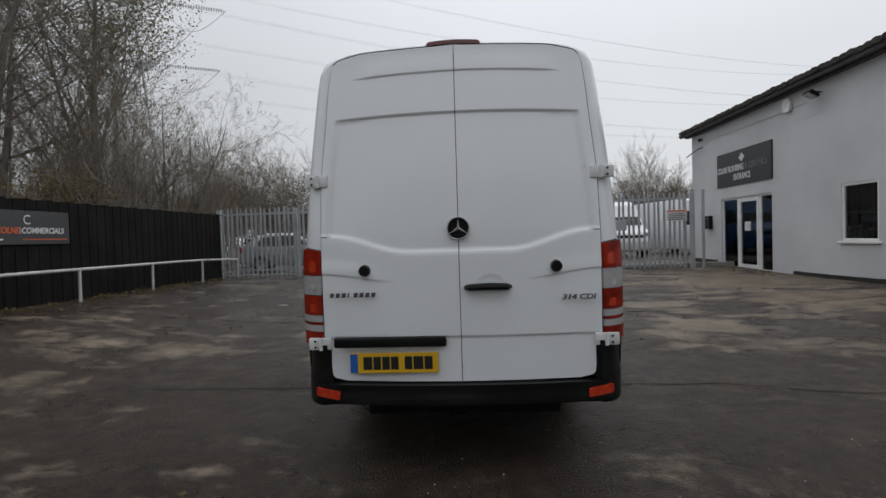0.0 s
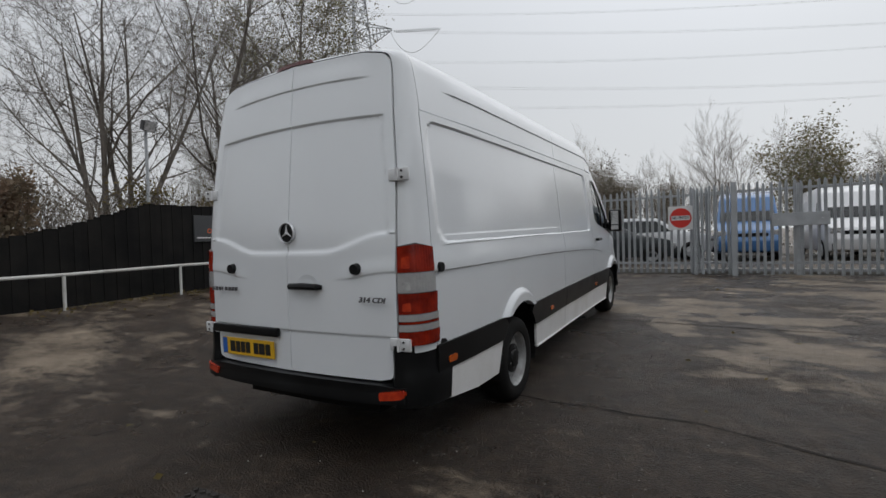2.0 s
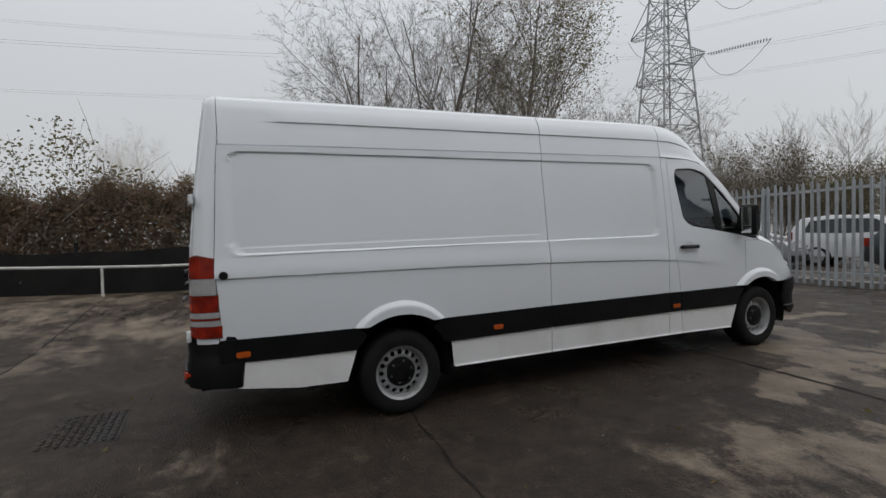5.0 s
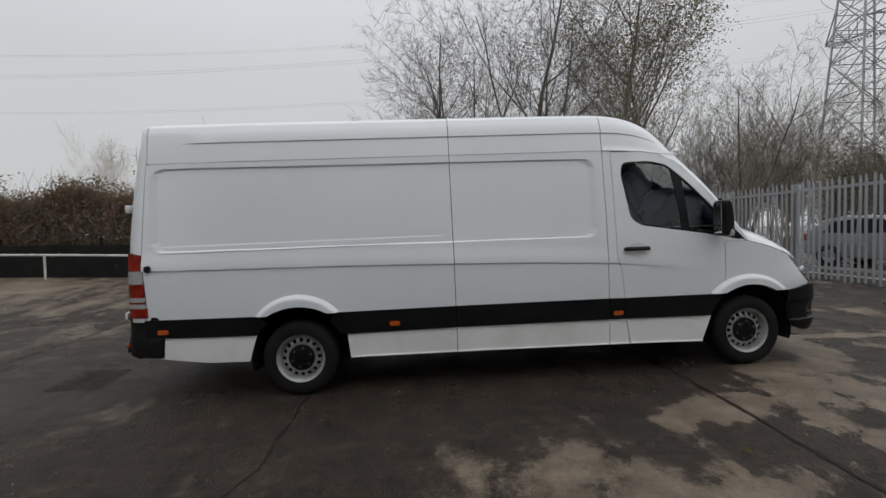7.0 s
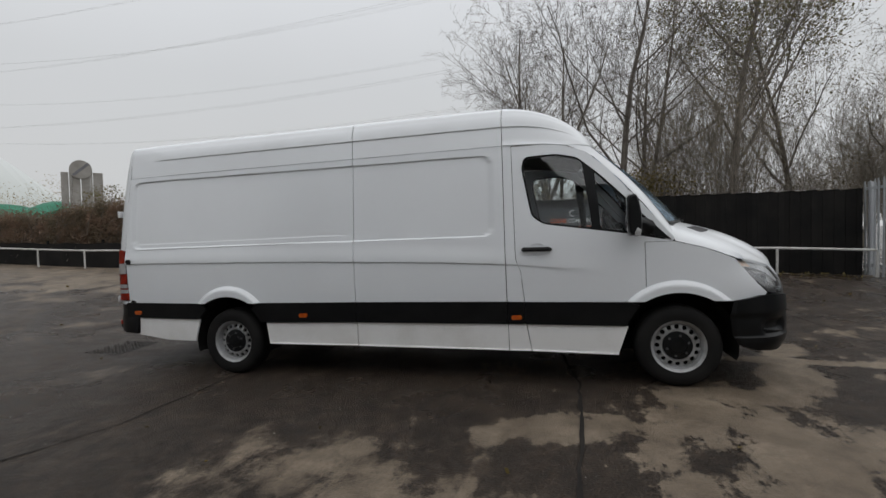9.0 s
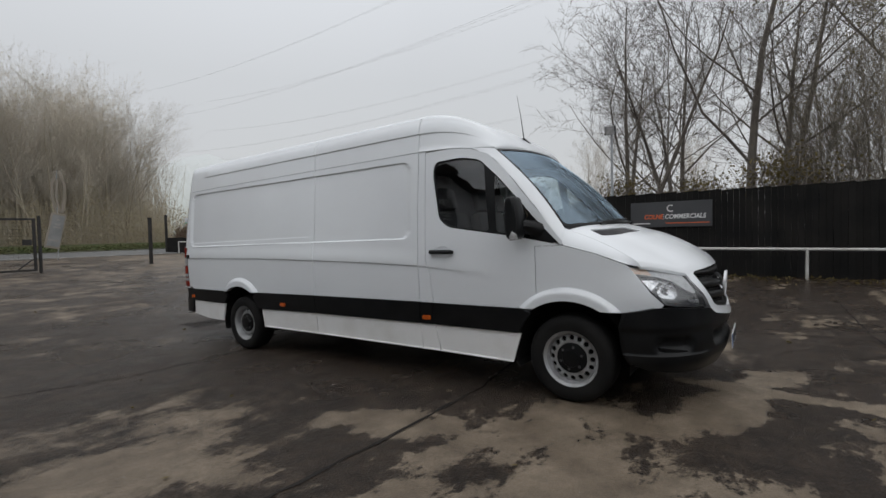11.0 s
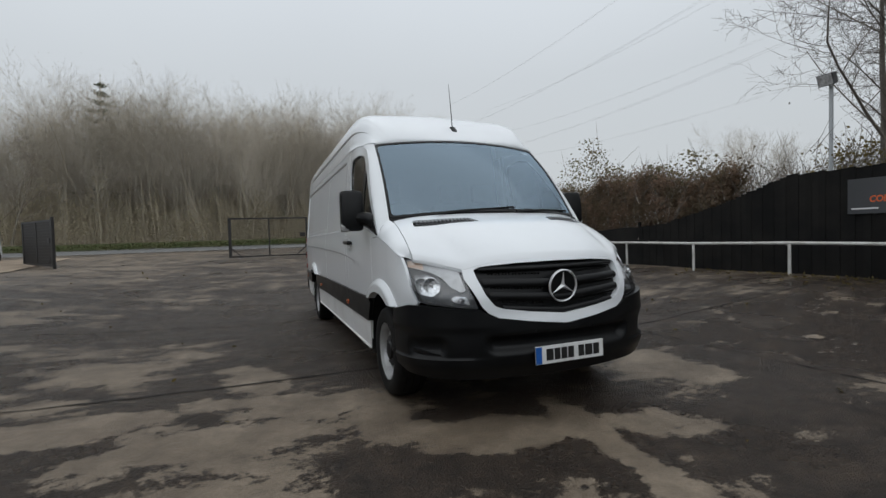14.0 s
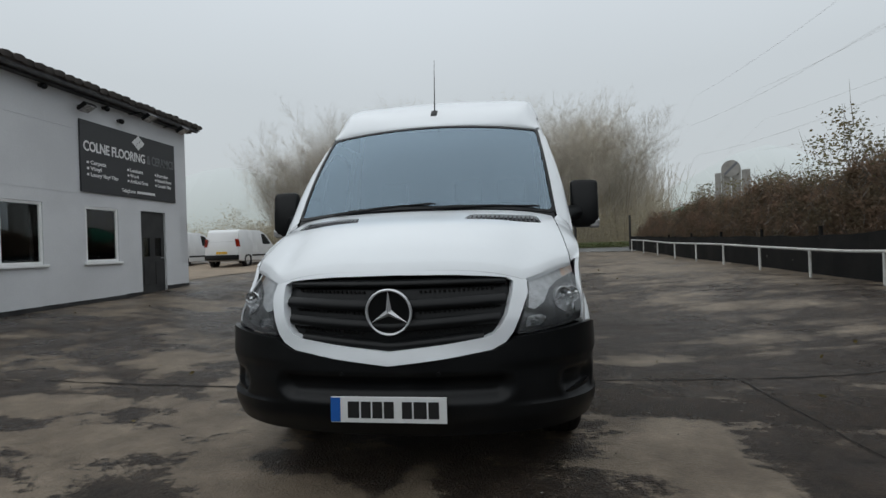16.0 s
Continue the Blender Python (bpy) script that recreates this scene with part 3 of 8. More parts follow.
# roof: pitched away from the yard, tiles along its edge
roof = thing("roof", "dark tiled roof of the showroom", "roof", kind="structure")
prof = [(BX - 0.30, EAVE + 0.02), (BX + 4.5, EAVE + 1.55), (BX + 9.3, EAVE + 0.02), (BX + 9.3, EAVE + 0.09), (BX + 4.5, EAVE + 1.65), (BX - 0.30, EAVE + 0.09)]
part("roof_deck", prism(prof, BY0 - 0.25, BY1 + 0.35, axis="y"), M_ROOF, roof)
part("fascia", box(BX - 0.16, BX, BY0 - 0.1, BY1 + 0.2, EAVE - 0.05, EAVE + 0.02), M_TRIM, roof, "dark grey fascia board")
bm = bmesh.new()
tube([(BX - 0.26, BY0 - 0.15, EAVE + 0.01), (BX - 0.26, BY1 + 0.25, EAVE + 0.01)], 0.055, 8, bm)
part("gutter", bm, M_TRIM, roof, "dark grey half-round gutter", True)
tile = bmesh.new()
tube([(-0.22, 0, -0.02), (0.14, 0, 0.10)], [0.095, 0.09], 8, tile)
bmesh.ops.scale(tile, vec=(1, 1.25, 0.6), verts=tile.verts)
tile0 = part("roof_tile", tile, M_ROOF, roof, "", True)
tile0.matrix_basis = pose(BX - 0.16, BY0 - 0.14, EAVE + 0.115)
for i in range(1, 92):
    t = tile0.copy()
    scene.collection.objects.link(t)
    t.matrix_basis = pose(BX - 0.16 + 0.008 * ((i * 7) % 5 - 2), BY0 - 0.14 + 0.2 * i, EAVE + 0.115 + 0.006 * ((i * 3) % 4), 0, 0, ((i * 5) % 7 - 3))


def framed_window(name, y0, y1, z0, z1, label, mullions=(), sill=True, bars=()):
    w = thing(name, label, "window", kind="structure")
    f = 0.055
    bm = bmesh.new()
    for a, b, c, d in ((y0, y1, z0, z0 + f), (y0, y1, z1 - f, z1), (y0, y0 + f, z0 + f, z1 - f), (y1 - f, y1, z0 + f, z1 - f)):
        box(BX + 0.015, BX + 0.085, a, b, c, d, 0.006, bm)
    part("window_frame", bm, M_UPVC, w)
    for q in mullions:
        part("mullion", box(BX + 0.02, BX + 0.08, q - f / 2, q + f / 2, z0 + f, z1 - f, 0.004), M_UPVC, w)
    edges = [y0 + f, *mullions, y1 - f]
    for a, b in zip(edges, edges[1:]):
        pane = part("pane", box(BX + 0.045, BX + 0.051, a + 0.002, b - 0.002, z0 + f, z1 - f), M_BGLASS, w)
        pane.visible_shadow = False
    if sill:
        part("window_sill", box(BX - 0.06, BX + 0.03, y0 - 0.06, y1 + 0.06, z0 - 0.05, z0 - 0.002, 0.008), M_UPVC, w)
    return w


framed_window("window_1", 9.95, 10.89, 1.02, 2.26, "white framed showroom window, glass darkened for room shade")
framed_window("window_2", 2.03, 2.89, 1.16, 2.36, "white framed small window with boxes behind")
framed_window("window_3", 3.82, 5.35, 1.16, 2.36, "white framed wide window, glass darkened for room shade", mullions=(4.6,))
bm = box(BX + 0.22, BX + 0.42, 2.25, 2.55, 1.18, 1.42, 0.01)
solid("cardboard_box", bm, mat("brown_cardboard", (0.42, 0.30, 0.17), (0.36, 0.25, 0.14), rough=0.85), "brown cardboard box behind the window", "box")
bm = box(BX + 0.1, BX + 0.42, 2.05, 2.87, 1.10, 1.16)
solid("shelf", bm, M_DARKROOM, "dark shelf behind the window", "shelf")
# glazed entrance: two side lights and a door leaf
ent = thing("door_1", "white framed glazed entrance door with side lights", "door", kind="structure")
zb, zt, f = 0.13, 2.30, 0.06
bm = bmesh.new()
for a, b, c, d in ((13.23, 15.75, zt - f, zt), (13.23, 13.23 + f, zb, zt - f), (15.75 - f, 15.75, zb, zt - f), (13.76, 13.86, zb, zt - f), (14.86, 14.93, zb, zt - f), (13.29, 13.76, zb, zb + f), (14.93, 15.69, zb, zb + f)):
    box(BX + 0.04, BX + 0.12, a, b, c, d, 0.006, bm)
part("door_frame", bm, M_UPVC, ent)
leaf = bmesh.new()
for a, b, c, d in ((13.87, 14.85, zt - f - 0.10, zt - f - 0.01), (13.87, 14.85, zb, zb + 0.16), (13.87, 13.97, zb + 0.16, zt - f - 0.10), (14.75, 14.85, zb + 0.16, zt - f - 0.10)):
    box(BX + 0.03, BX + 0.1, a, b, c, d, 0.006, leaf)
leaf = part("door_leaf", leaf, M_UPVC, ent)
part("door_handle", tube([(BX + 0.0, 14.80, 1.05), (BX - 0.03, 14.80, 1.1), (BX - 0.03, 14.80, 1.45), (BX + 0.0, 14.80, 1.5)], 0.012, 8), M_GREYMETAL, leaf, "steel pull handle", True)
for a, b in ((13.29, 13.76), (13.97, 14.75), (14.93, 15.69)):
    part("pane", box(BX + 0.065, BX + 0.071, a, b, zb + f, zt - f), M_BGLASS, ent).visible_shadow = False
part("notice", box(BX + 0.055, BX + 0.061, 14.30, 14.58, 1.28, 1.55), M_SIGNWHT, ent, "white paper notice stuck to the glass")
for i, (yy, zz, cc) in enumerate(((13.45, 0.5, 0), (15.2, 0.9, 1), (15.4, 0.35, 0), (14.2, 0.55, 2))):
    solid("flooring_sample_stand", box(BX + 0.5, BX + 0.9, yy - 0.16, yy + 0.16, 0.11, zz + 0.5, 0.02), (M_CONC, M_TRIM, M_SIGNWHT)[cc], "stand of flooring samples behind the entrance glass", "display stand", group="sample stands")
# dark side door with two small lights
d2 = thing("door_2", "black panelled wooden side door with two glazed lights", "door", kind="structure")
bm = bmesh.new()
for a, b, c, d in block_rows(0.52, 1.33, 0.23, 2.36, [(0.62, 0.84, 1.25, 1.72), (1.01, 1.23, 1.25, 1.72)]):
    box(BX + 0.05, BX + 0.10, a, b, c, d, bm=bm)
bmesh.ops.remove_doubles(bm, verts=bm.verts, dist=0.0005)
part("door_leaf", bm, M_PLINTH, d2)
for a in (0.62, 1.01):
    part("pane", box(BX + 0.072, BX + 0.078, a, a + 0.22, 1.25, 1.72), M_BGLASS, d2).visible_shadow = False
    part("door_panel", box(BX + 0.04, BX + 0.05, a, a + 0.22, 0.55, 1.1, 0.004), M_PLINTH, d2)
part("door_handle", tube([(BX + 0.05, 0.60, 1.2), (BX - 0.0, 0.60, 1.2), (BX - 0.0, 0.70, 1.2)], 0.01, 6), M_GREYMETAL, d2, "steel lever handle")


def face_yard(y, z, x=BX):
    """A pose for lettering on the showroom wall that reads from the yard."""
    return Matrix(((0, 0, -1, x), (-1, 0, 0, y), (0, 1, 0, z), (0, 0, 0, 1)))


def tile_badge(parent, y, z, s):
    for dy, dz in ((-0.5, 0.0), (0.5, 0.0), (0.0, 0.42), (0.0, -0.42)):
        o = [(y + dy * s + a * s * 0.46, z + dz * s + b * s) for a, b in ((-1, 0.1), (0, 0.48), (1, -0.1), (0, -0.48))]
        part("logo_tile", prism(o, BX - 0.047, BX - 0.043), M_LETTERW, parent, "white tile shape")


s1 = thing("entrance_sign", "black entrance sign board with white lettering", "sign")
part("board", box(BX - 0.04, BX - 0.001, 13.17, 15.90, 2.665, 3.70, 0.004), M_SIGNBLK, s1)
text_part("lettering", "COLNE FLOORING", 0.25, M_LETTERW, s1, face_yard(15.15, 3.17, BX - 0.044), 1.42, spacing=0.95)
text_part("lettering", "& CERAMICS", 0.25, M_LETTERG, s1, face_yard(13.85, 3.17, BX - 0.044), 1.05, spacing=0.95)
text_part("lettering", "ENTRANCE", 0.25, M_LETTERW, s1, face_yard(14.53, 2.90, BX - 0.044), 0.85)
tile_badge(s1, 14.53, 3.46, 0.15)
s2 = thing("shop_sign", "large black shop sign with white lettering and tile mark", "sign")
part("board", box(BX - 0.04, BX - 0.001, 0.14, 2.99, 2.66, 4.185, 0.004), M_SIGNBLK, s2)
text_part("lettering", "COLNE FLOORING", 0.30, M_LETTERW, s2, face_yard(2.06, 3.63, BX - 0.044), 1.72, spacing=0.95)
text_part("lettering", "& CERAMICS", 0.30, M_LETTERG, s2, face_yard(0.66, 3.63, BX - 0.044), 0.95, spacing=0.95)
tile_badge(s2, 1.40, 4.0, 0.20)
for y, w, body in ((2.55, 0.40, "Carpets"), (2.60, 0.28, "Vinyl"), (2.40, 0.72, "Luxury Vinyl Tiles")):
    z = {"Carpets": 3.30, "Vinyl": 3.17, "Luxury Vinyl Tiles": 3.04}[body]
    text_part("lettering", body, 0.115, M_LETTERW, s2, face_yard(2.76 - w / 2, z, BX - 0.044), w)
    part("bullet", box(BX - 0.046, BX - 0.042, 2.80, 2.85, z - 0.025, z + 0.025), M_LETTERW, s2)
for w, body, z in ((0.40, "Laminate", 3.30), (0.26, "Wood", 3.17), (0.56, "Artificial Grass", 3.04)):
    text_part("lettering", body, 0.115, M_LETTERW, s2, face_yard(1.68 - w / 2, z, BX - 0.044), w)
    part("bullet", box(BX - 0.046, BX - 0.042, 1.71, 1.76, z - 0.025, z + 0.025), M_LETTERW, s2)
for w, body, z in ((0.38, "Porcelain", 3.30), (0.50, "Natural Stone", 3.17), (0.48, "Ceramic Tiles", 3.04)):
    text_part("lettering", body, 0.115, M_LETTERW, s2, face_yard(0.80 - w / 2, z, BX - 0.044), w)
    part("bullet", box(BX - 0.046, BX - 0.042, 0.83, 0.88, z - 0.025, z + 0.025), M_LETTERW, s2)
text_part("lettering", "Telephone:", 0.12, M_LETTERW, s2, face_yard(1.73, 2.80, BX - 0.044), 0.42)
part("number_bar", box(BX - 0.046, BX - 0.042, 0.90, 1.48, 2.77, 2.83), M_LETTERW, s2, "white bar")


def flood_lamp(y, z, arm, label, drop=0.05):
    o = thing("wall_floodlight", label, "floodlight", group="wall floodlights")
    part("bracket", tube([(BX, y, z + drop), (BX - arm * 0.6, y, z + drop + 0.02), (BX - arm, y, z)], 0.016, 6), M_BLACKP, o)
    part("lamp_head", prism([(BX - arm - 0.12, z + 0.03), (BX - arm + 0.10, z - 0.08), (BX - arm + 0.13, z - 0.02), (BX - arm - 0.05, z + 0.10)], y - 0.13, y + 0.13, axis="y", bevel=0.008), M_BLACKP, o)
    part("lens", prism([(BX - arm - 0.115, z + 0.022), (BX - arm + 0.095, z - 0.083), (BX - arm + 0.093, z - 0.088), (BX - arm - 0.117, z + 0.017)], y - 0.11, y + 0.11, axis="y"), M_CLEARLENS, o, "pale lamp glass")
    return o


flood_lamp(2.98, 4.40, 0.22, "black square floodlight on a short bracket")
flood_lamp(1.62, 4.52, 0.55, "black floodlight on an angled arm over the sign", 0.12)
flood_lamp(0.46, 4.50, 0.55, "black floodlight on an angled arm over the sign", 0.12)
flood_lamp(11.42, 4.36, 0.25, "black square floodlight on a short bracket")
for y, z in ((3.80, 4.60), (2.35, 4.58), (1.95, 4.40), (16.88, 4.44)):
    o = thing("security_camera", "small dark dome security camera on the wall", "camera", group="security cameras")
    bm = tube([(BX, y, z), (BX - 0.08, y, z)], 0.04, 10)
    part("base", bm, M_TRIM, o, "", True)
    bm = bmesh.new()
    bmesh.ops.create_uvsphere(bm, u_segments=12, v_segments=8, radius=0.06, matrix=Matrix.Translation((BX - 0.10, y, z - 0.02)))
    part("dome", bm, M_BLACKP, o, "", True)
o = thing("alarm_box", "white burglar alarm box on the wall", "alarm box")
part("case", prism([(12.40, 4.24), (12.62, 4.24), (12.65, 4.40), (12.62, 4.57), (12.40, 4.57), (12.37, 4.40)], BX - 0.09, BX - 0.001, bevel=0.012), M_UPVC, o)
part("panel", box(BX - 0.095, BX - 0.089, 12.44, 12.58, 4.34, 4.49, 0.002), M_SIGNWHT, o)
o = thing("letter_box", "black metal letter box on the wall", "letter box")
part("case", box(BX - 0.12, BX - 0.001, 16.28, 16.62, 1.36, 1.80, 0.01), M_BLACKP, o)
part("flap", box(BX - 0.135, BX - 0.119, 16.31, 16.59, 1.66, 1.74, 0.004), M_TRIM, o)
solid("wall_cable", tube([(BX - 0.01, 17.6, 4.12), (BX - 0.012, 16.9, 4.22), (BX - 0.012, 16.3, 4.32), (BX - 0.012, 13, 4.28), (BX - 0.012, 11.9, 4.30)], 0.006, 5), M_CONC, "thin grey cable along the wall", "cable")
o = thing("pipe_bracket", "dark bent pipe bracket by the wall corner", "bracket")
part("pipe", tube([(BX, 16.85, 4.16), (BX - 0.12, 16.95, 4.14), (BX - 0.15, 17.3, 4.05), (BX - 0.15, 17.75, 3.98)], 0.02, 6), M_TRIM, o)

# ---- palisade fence and sliding gate ----
PY = 14.85
W_PROF = [(-0.035, 0), (-0.022, 0.012), (-0.010, 0.002), (0.010, 0.002), (0.022, 0.012), (0.035, 0)]


def pale_mesh(z0, z1):
    bm = bmesh.new()
    tops = (z1 - 0.10, z1 - 0.03, z1, z1, z1 - 0.03, z1 - 0.10)
    f = [bm.verts.new((x, -y - 0.004, z)) for (x, y) in W_PROF for z in (z0,)]
    g = [bm.verts.new((x, -y - 0.004, tz)) for (x, y), tz in zip(W_PROF, tops)]
    f2 = [bm.verts.new((x, -y, z0)) for (x, y) in W_PROF]
    g2 = [bm.verts.new((x, -y, tz)) for (x, y), tz in zip(W_PROF, tops)]
    for i in range(5):
        bm.faces.new((f[i], f[i + 1], g[i + 1], g[i]))
        bm.faces.new((f2[i + 1], f2[i], g2[i], g2[i + 1]))
        bm.faces.new((g[i], g[i + 1], g2[i + 1], g2[i]))
    bm.faces.new((f[0], g[0], g2[0], f2[0]))
    bm.faces.new((f[5], f2[5], g2[5], g[5]))
    me = bpy.data.meshes.new("pale")
    bm.to_mesh(me)
    bm.free()
    me.materials.append(M_GALV)
    return me


def palisade(name, x0, x1, y, label, z0=0.24, z1=2.50, step=0.185, posts=(), rails=(0.50, 2.30)):
    o = thing(name, label, "fence" if "fence" in name else "gate")
    me = pale_mesh(z0, z1)
    k = int(round((x1 - x0) / step))
    for i in range(k + 1):
        p = new("pale", me)
        p.parent = o
        p.matrix_basis = pose(x0 + (x1 - x0) * i / k, y + 0.002 * ((i * 5) % 7 - 3), 0.012 * ((i * 11) % 5 - 2), 0, 0.25 * ((i * 7) % 5 - 2), 0)
    for z in rails:
        part("rail", box(x0 - 0.05, x1 + 0.05, y + 0.004, y + 0.05, z - 0.03, z + 0.03, 0.003), M_GALV, o)
    for q in posts:
        part("post", box(q - 0.05, q + 0.05, y + 0.055, y + 0.155, 0.0, z1 - 0.04, 0.006), M_GALV, o)
    return o


palisade("palisade_fence", -7.95, 1.97, PY, "galvanised steel palisade fence with pointed pales", step=0.155, posts=(-7.95, -5.45, -2.95, -0.45, 2.0))
g = palisade("sliding_gate", 2.08, 6.58, PY - 0.12, "galvanised palisade sliding gate, closed", step=0.15, z0=0.22, posts=(), rails=(0.32, 0.50, 2.31))
for q in (2.06, 4.25, 6.60):
    part("gate_stile", box(q - 0.04, q + 0.04, PY - 0.115, PY - 0.055, 0.2, 2.42, 0.006), M_GALV, g)
palisade("palisade_fence", 2.15, 2.9, PY + 0.08, "galvanised fence bay overlapped by the gate", step=0.185, posts=(2.93,))
for q, w in ((2.93, 0.06), (6.72, 0.055), (7.03, 0.035)):
    o = thing("gate_post", "square galvanised gate post with flat cap", "post", group="gate posts")
    part("post", box(q - w, q + w, PY - 0.35, PY - 0.35 + 2 * w, 0.05, 2.52, 0.01), M_GALV, o)
    part("cap", box(q - w - 0.01, q + w + 0.01, PY - 0.36, PY - 0.34 + 2 * w, 2.52, 2.54, 0.004), M_GALV, o)
o = thing("gate_plate", "grey steel plate fixed across the gate pales", "plate")
part("plate", box(3.72, 4.84, PY - 0.20, PY - 0.165, 1.40, 1.71, 0.004), M_GALV, o)
for q in (3.85, 4.7):
    part("bolt", tube([(q, PY - 0.21, 1.56), (q, PY - 0.19, 1.56)], 0.015, 6), M_GREYMETAL, o)
kerb = solid("kerb", box(-8.5, 8.2, PY + 0.2, PY + 0.42, 0.0, 0.34, 0.02), M_CONC, "low concrete kerb behind the fence", "kerb", kind="structure")


def face_south(x, y, z):
    return Matrix(((1, 0, 0, x), (0, 0, -1, y), (0, 1, 0, z), (0, 0, 0, 1)))


o = thing("no_entry_sign", "white square sign with red no entry disc", "sign")
part("board", box(1.43, 2.03, PY - 0.055, PY - 0.03, 1.39, 2.02, 0.004), M_SIGNWHT, o)
bm = bmesh.new()
bmesh.ops.create_circle(bm, cap_ends=True, segments=48, radius=0.26, matrix=face_south(1.73, PY - 0.060, 1.705))
disc = part("disc", bm, M_SIGNRED, o, "red disc")
part("bar", box(1.51, 1.95, PY - 0.068, PY - 0.063, 1.645, 1.765), M_SIGNWHT, o, "white bar")
text_part("lettering", "NO ENTRY", 0.105, M_INK, o, face_south(1.73, PY - 0.070, 1.705), 0.40)
o = thing("notice_board", "small white notice with grey text lines on the gate", "notice")
part("board", box(6.02, 6.62, PY - 0.20, PY - 0.18, 1.64, 1.98, 0.003), M_SIGNWHT, o)
part("header", box(6.04, 6.60, PY - 0.206, PY - 0.201, 1.92, 1.955), M_LETTERO, o, "dull red header bar")
for i in range(4):
    part("text_bar", box(6.07, 6.57 - 0.05 * (i % 2), PY - 0.206, PY - 0.201, 1.675 + 0.055 * i, 1.695 + 0.055 * i), M_BADGE, o)

# ---- black boarded fence ----
FX = -7.85
fence = thing("boarded_fence", "black stained vertical board fence", "fence")


def fence_top(y):
    return lerp_list(y, (2.3, 3.15, 4.83, 6.2, 15.6), (1.36, 1.42, 1.84, 2.29, 2.30))


k = 0
y = 2.3
while y < 14.72:
    zg, zt = ground_z(FX, y) - 0.05, fence_top(y)
    t = part("board", box(FX - 0.012, FX + 0.012 + 0.010 * (k % 2), y, y + 0.112, zg, zt + 0.008 * ((k * 5) % 4 - 1.5)), M_FENCE, fence)
    y += 0.115
    k += 1
for z in (0.75, 1.3, 1.95):
    part("rail", box(FX - 0.08, FX - 0.02, 5.4 if z > 1.4 else 2.4, 14.75, z - 0.04, z + 0.04), M_FENCE, fence)
sg = thing("fence_sign", "charcoal company sign board with orange and white lettering", "sign")
SX = FX + 0.055


def face_east(y, z, x):
    return Matrix(((0, 0, 1, x), (1, 0, 0, y), (0, 1, 0, z), (0, 0, 0, 1)))


part("board", box(FX + 0.026, SX, 7.26, 9.02, 1.48, 2.08, 0.003), M_SIGNGREY, sg)
text_part("lettering", "COLNE", 0.15, M_LETTERO, sg, face_east(7.78, 1.72, SX + 0.002), 0.42, shear=0.15)
text_part("lettering", "COMMERCIALS", 0.15, M_LETTERW, sg, face_east(8.46, 1.72, SX + 0.002), 0.86, shear=0.15)
part("divider", box(SX, SX + 0.003, 8.005, 8.013, 1.66, 1.78), M_LETTERW, sg)
part("number_bar", box(SX, SX + 0.003, 7.32, 7.70, 1.555, 1.58), M_LETTERW, sg, "white bar")
part("address_bar", box(SX, SX + 0.003, 8.05, 8.96, 1.56, 1.578), M_LETTERO, sg, "orange bar")
bm = bmesh.new()
ring = [(math.cos(a), math.sin(a)) for a in [radians(50 + 260 * i / 20) for i in range(21)]]
outer = [(8.16 + 0.085 * c, 1.92 + 0.085 * s) for c, s in ring]
inner = [(8.16 + 0.062 * c, 1.92 + 0.062 * s) for c, s in ring]
for i in range(20):
    q = [bm.verts.new((SX + 0.004, *p)) for p in (outer[i], outer[i + 1], inner[i + 1], inner[i])]
    bm.faces.new(q)
part("emblem", bm, M_LETTERW, sg, "open ring emblem")

# low black netting fence under the hedge
net = thing("netting_fence", "low black windbreak netting on posts", "fence")
ny = [2.35 - 0.5 * i for i in range(38)]
bm = bmesh.new()
prev = None
for i, yy in enumerate(ny):
    zt = lerp_list(yy, (-16, -10, 0, 2.4), (1.55, 1.40, 1.27, 1.36)) + 0.02 * math.sin(i * 1.7)
    xx = FX + 0.02 * math.sin(i * 2.1)
    cur = [bm.verts.new((xx, yy, z)) for z in (ground_z(FX, yy) - 0.05, (ground_z(FX, yy) + zt) / 2, zt)] + [bm.verts.new((xx - 0.02, yy, z)) for z in (zt, ground_z(FX, yy) - 0.05)]
    if prev:
        for j in range(4):
            bm.faces.new((prev[j], prev[j + 1], cur[j + 1], cur[j]))
    prev = cur
part("netting", bm, M_NET, net)
for i in range(0, 38, 5):
    part("post", box(FX - 0.09, FX - 0.03, ny[i] - 0.03, ny[i] + 0.03, ground_z(FX, ny[i]) - 0.1, 1.5), M_FENCE, net)
part("end_post", box(FX - 0.05, FX + 0.05, -16.3, -16.2, 0.6, 2.75), M_GATE, net)

# ---- white rail ----
RX = -7.31
rail = thing("barrier_rail", "weathered white tubular barrier rail on posts", "barrier")
posts = [14.72] + [12.75 - 2.05 * i for i in range(14)]
pts = [(RX, yy, ground_z(RX, yy) + 0.615) for yy in [14.72, 13.75] + [12.75 - 1.025 * i for i in range(0, 27)]]
part("rail", tube(pts, 0.03, 10), M_RAILW, rail, "", True)
for yy in posts:
    bm = tube([(RX, yy, ground_z(RX, yy) - 0.05), (RX + 0.008, yy, ground_z(RX, yy) + 0.60)], 0.028, 10)
    part("post", bm, M_RAILW, rail, "", True)

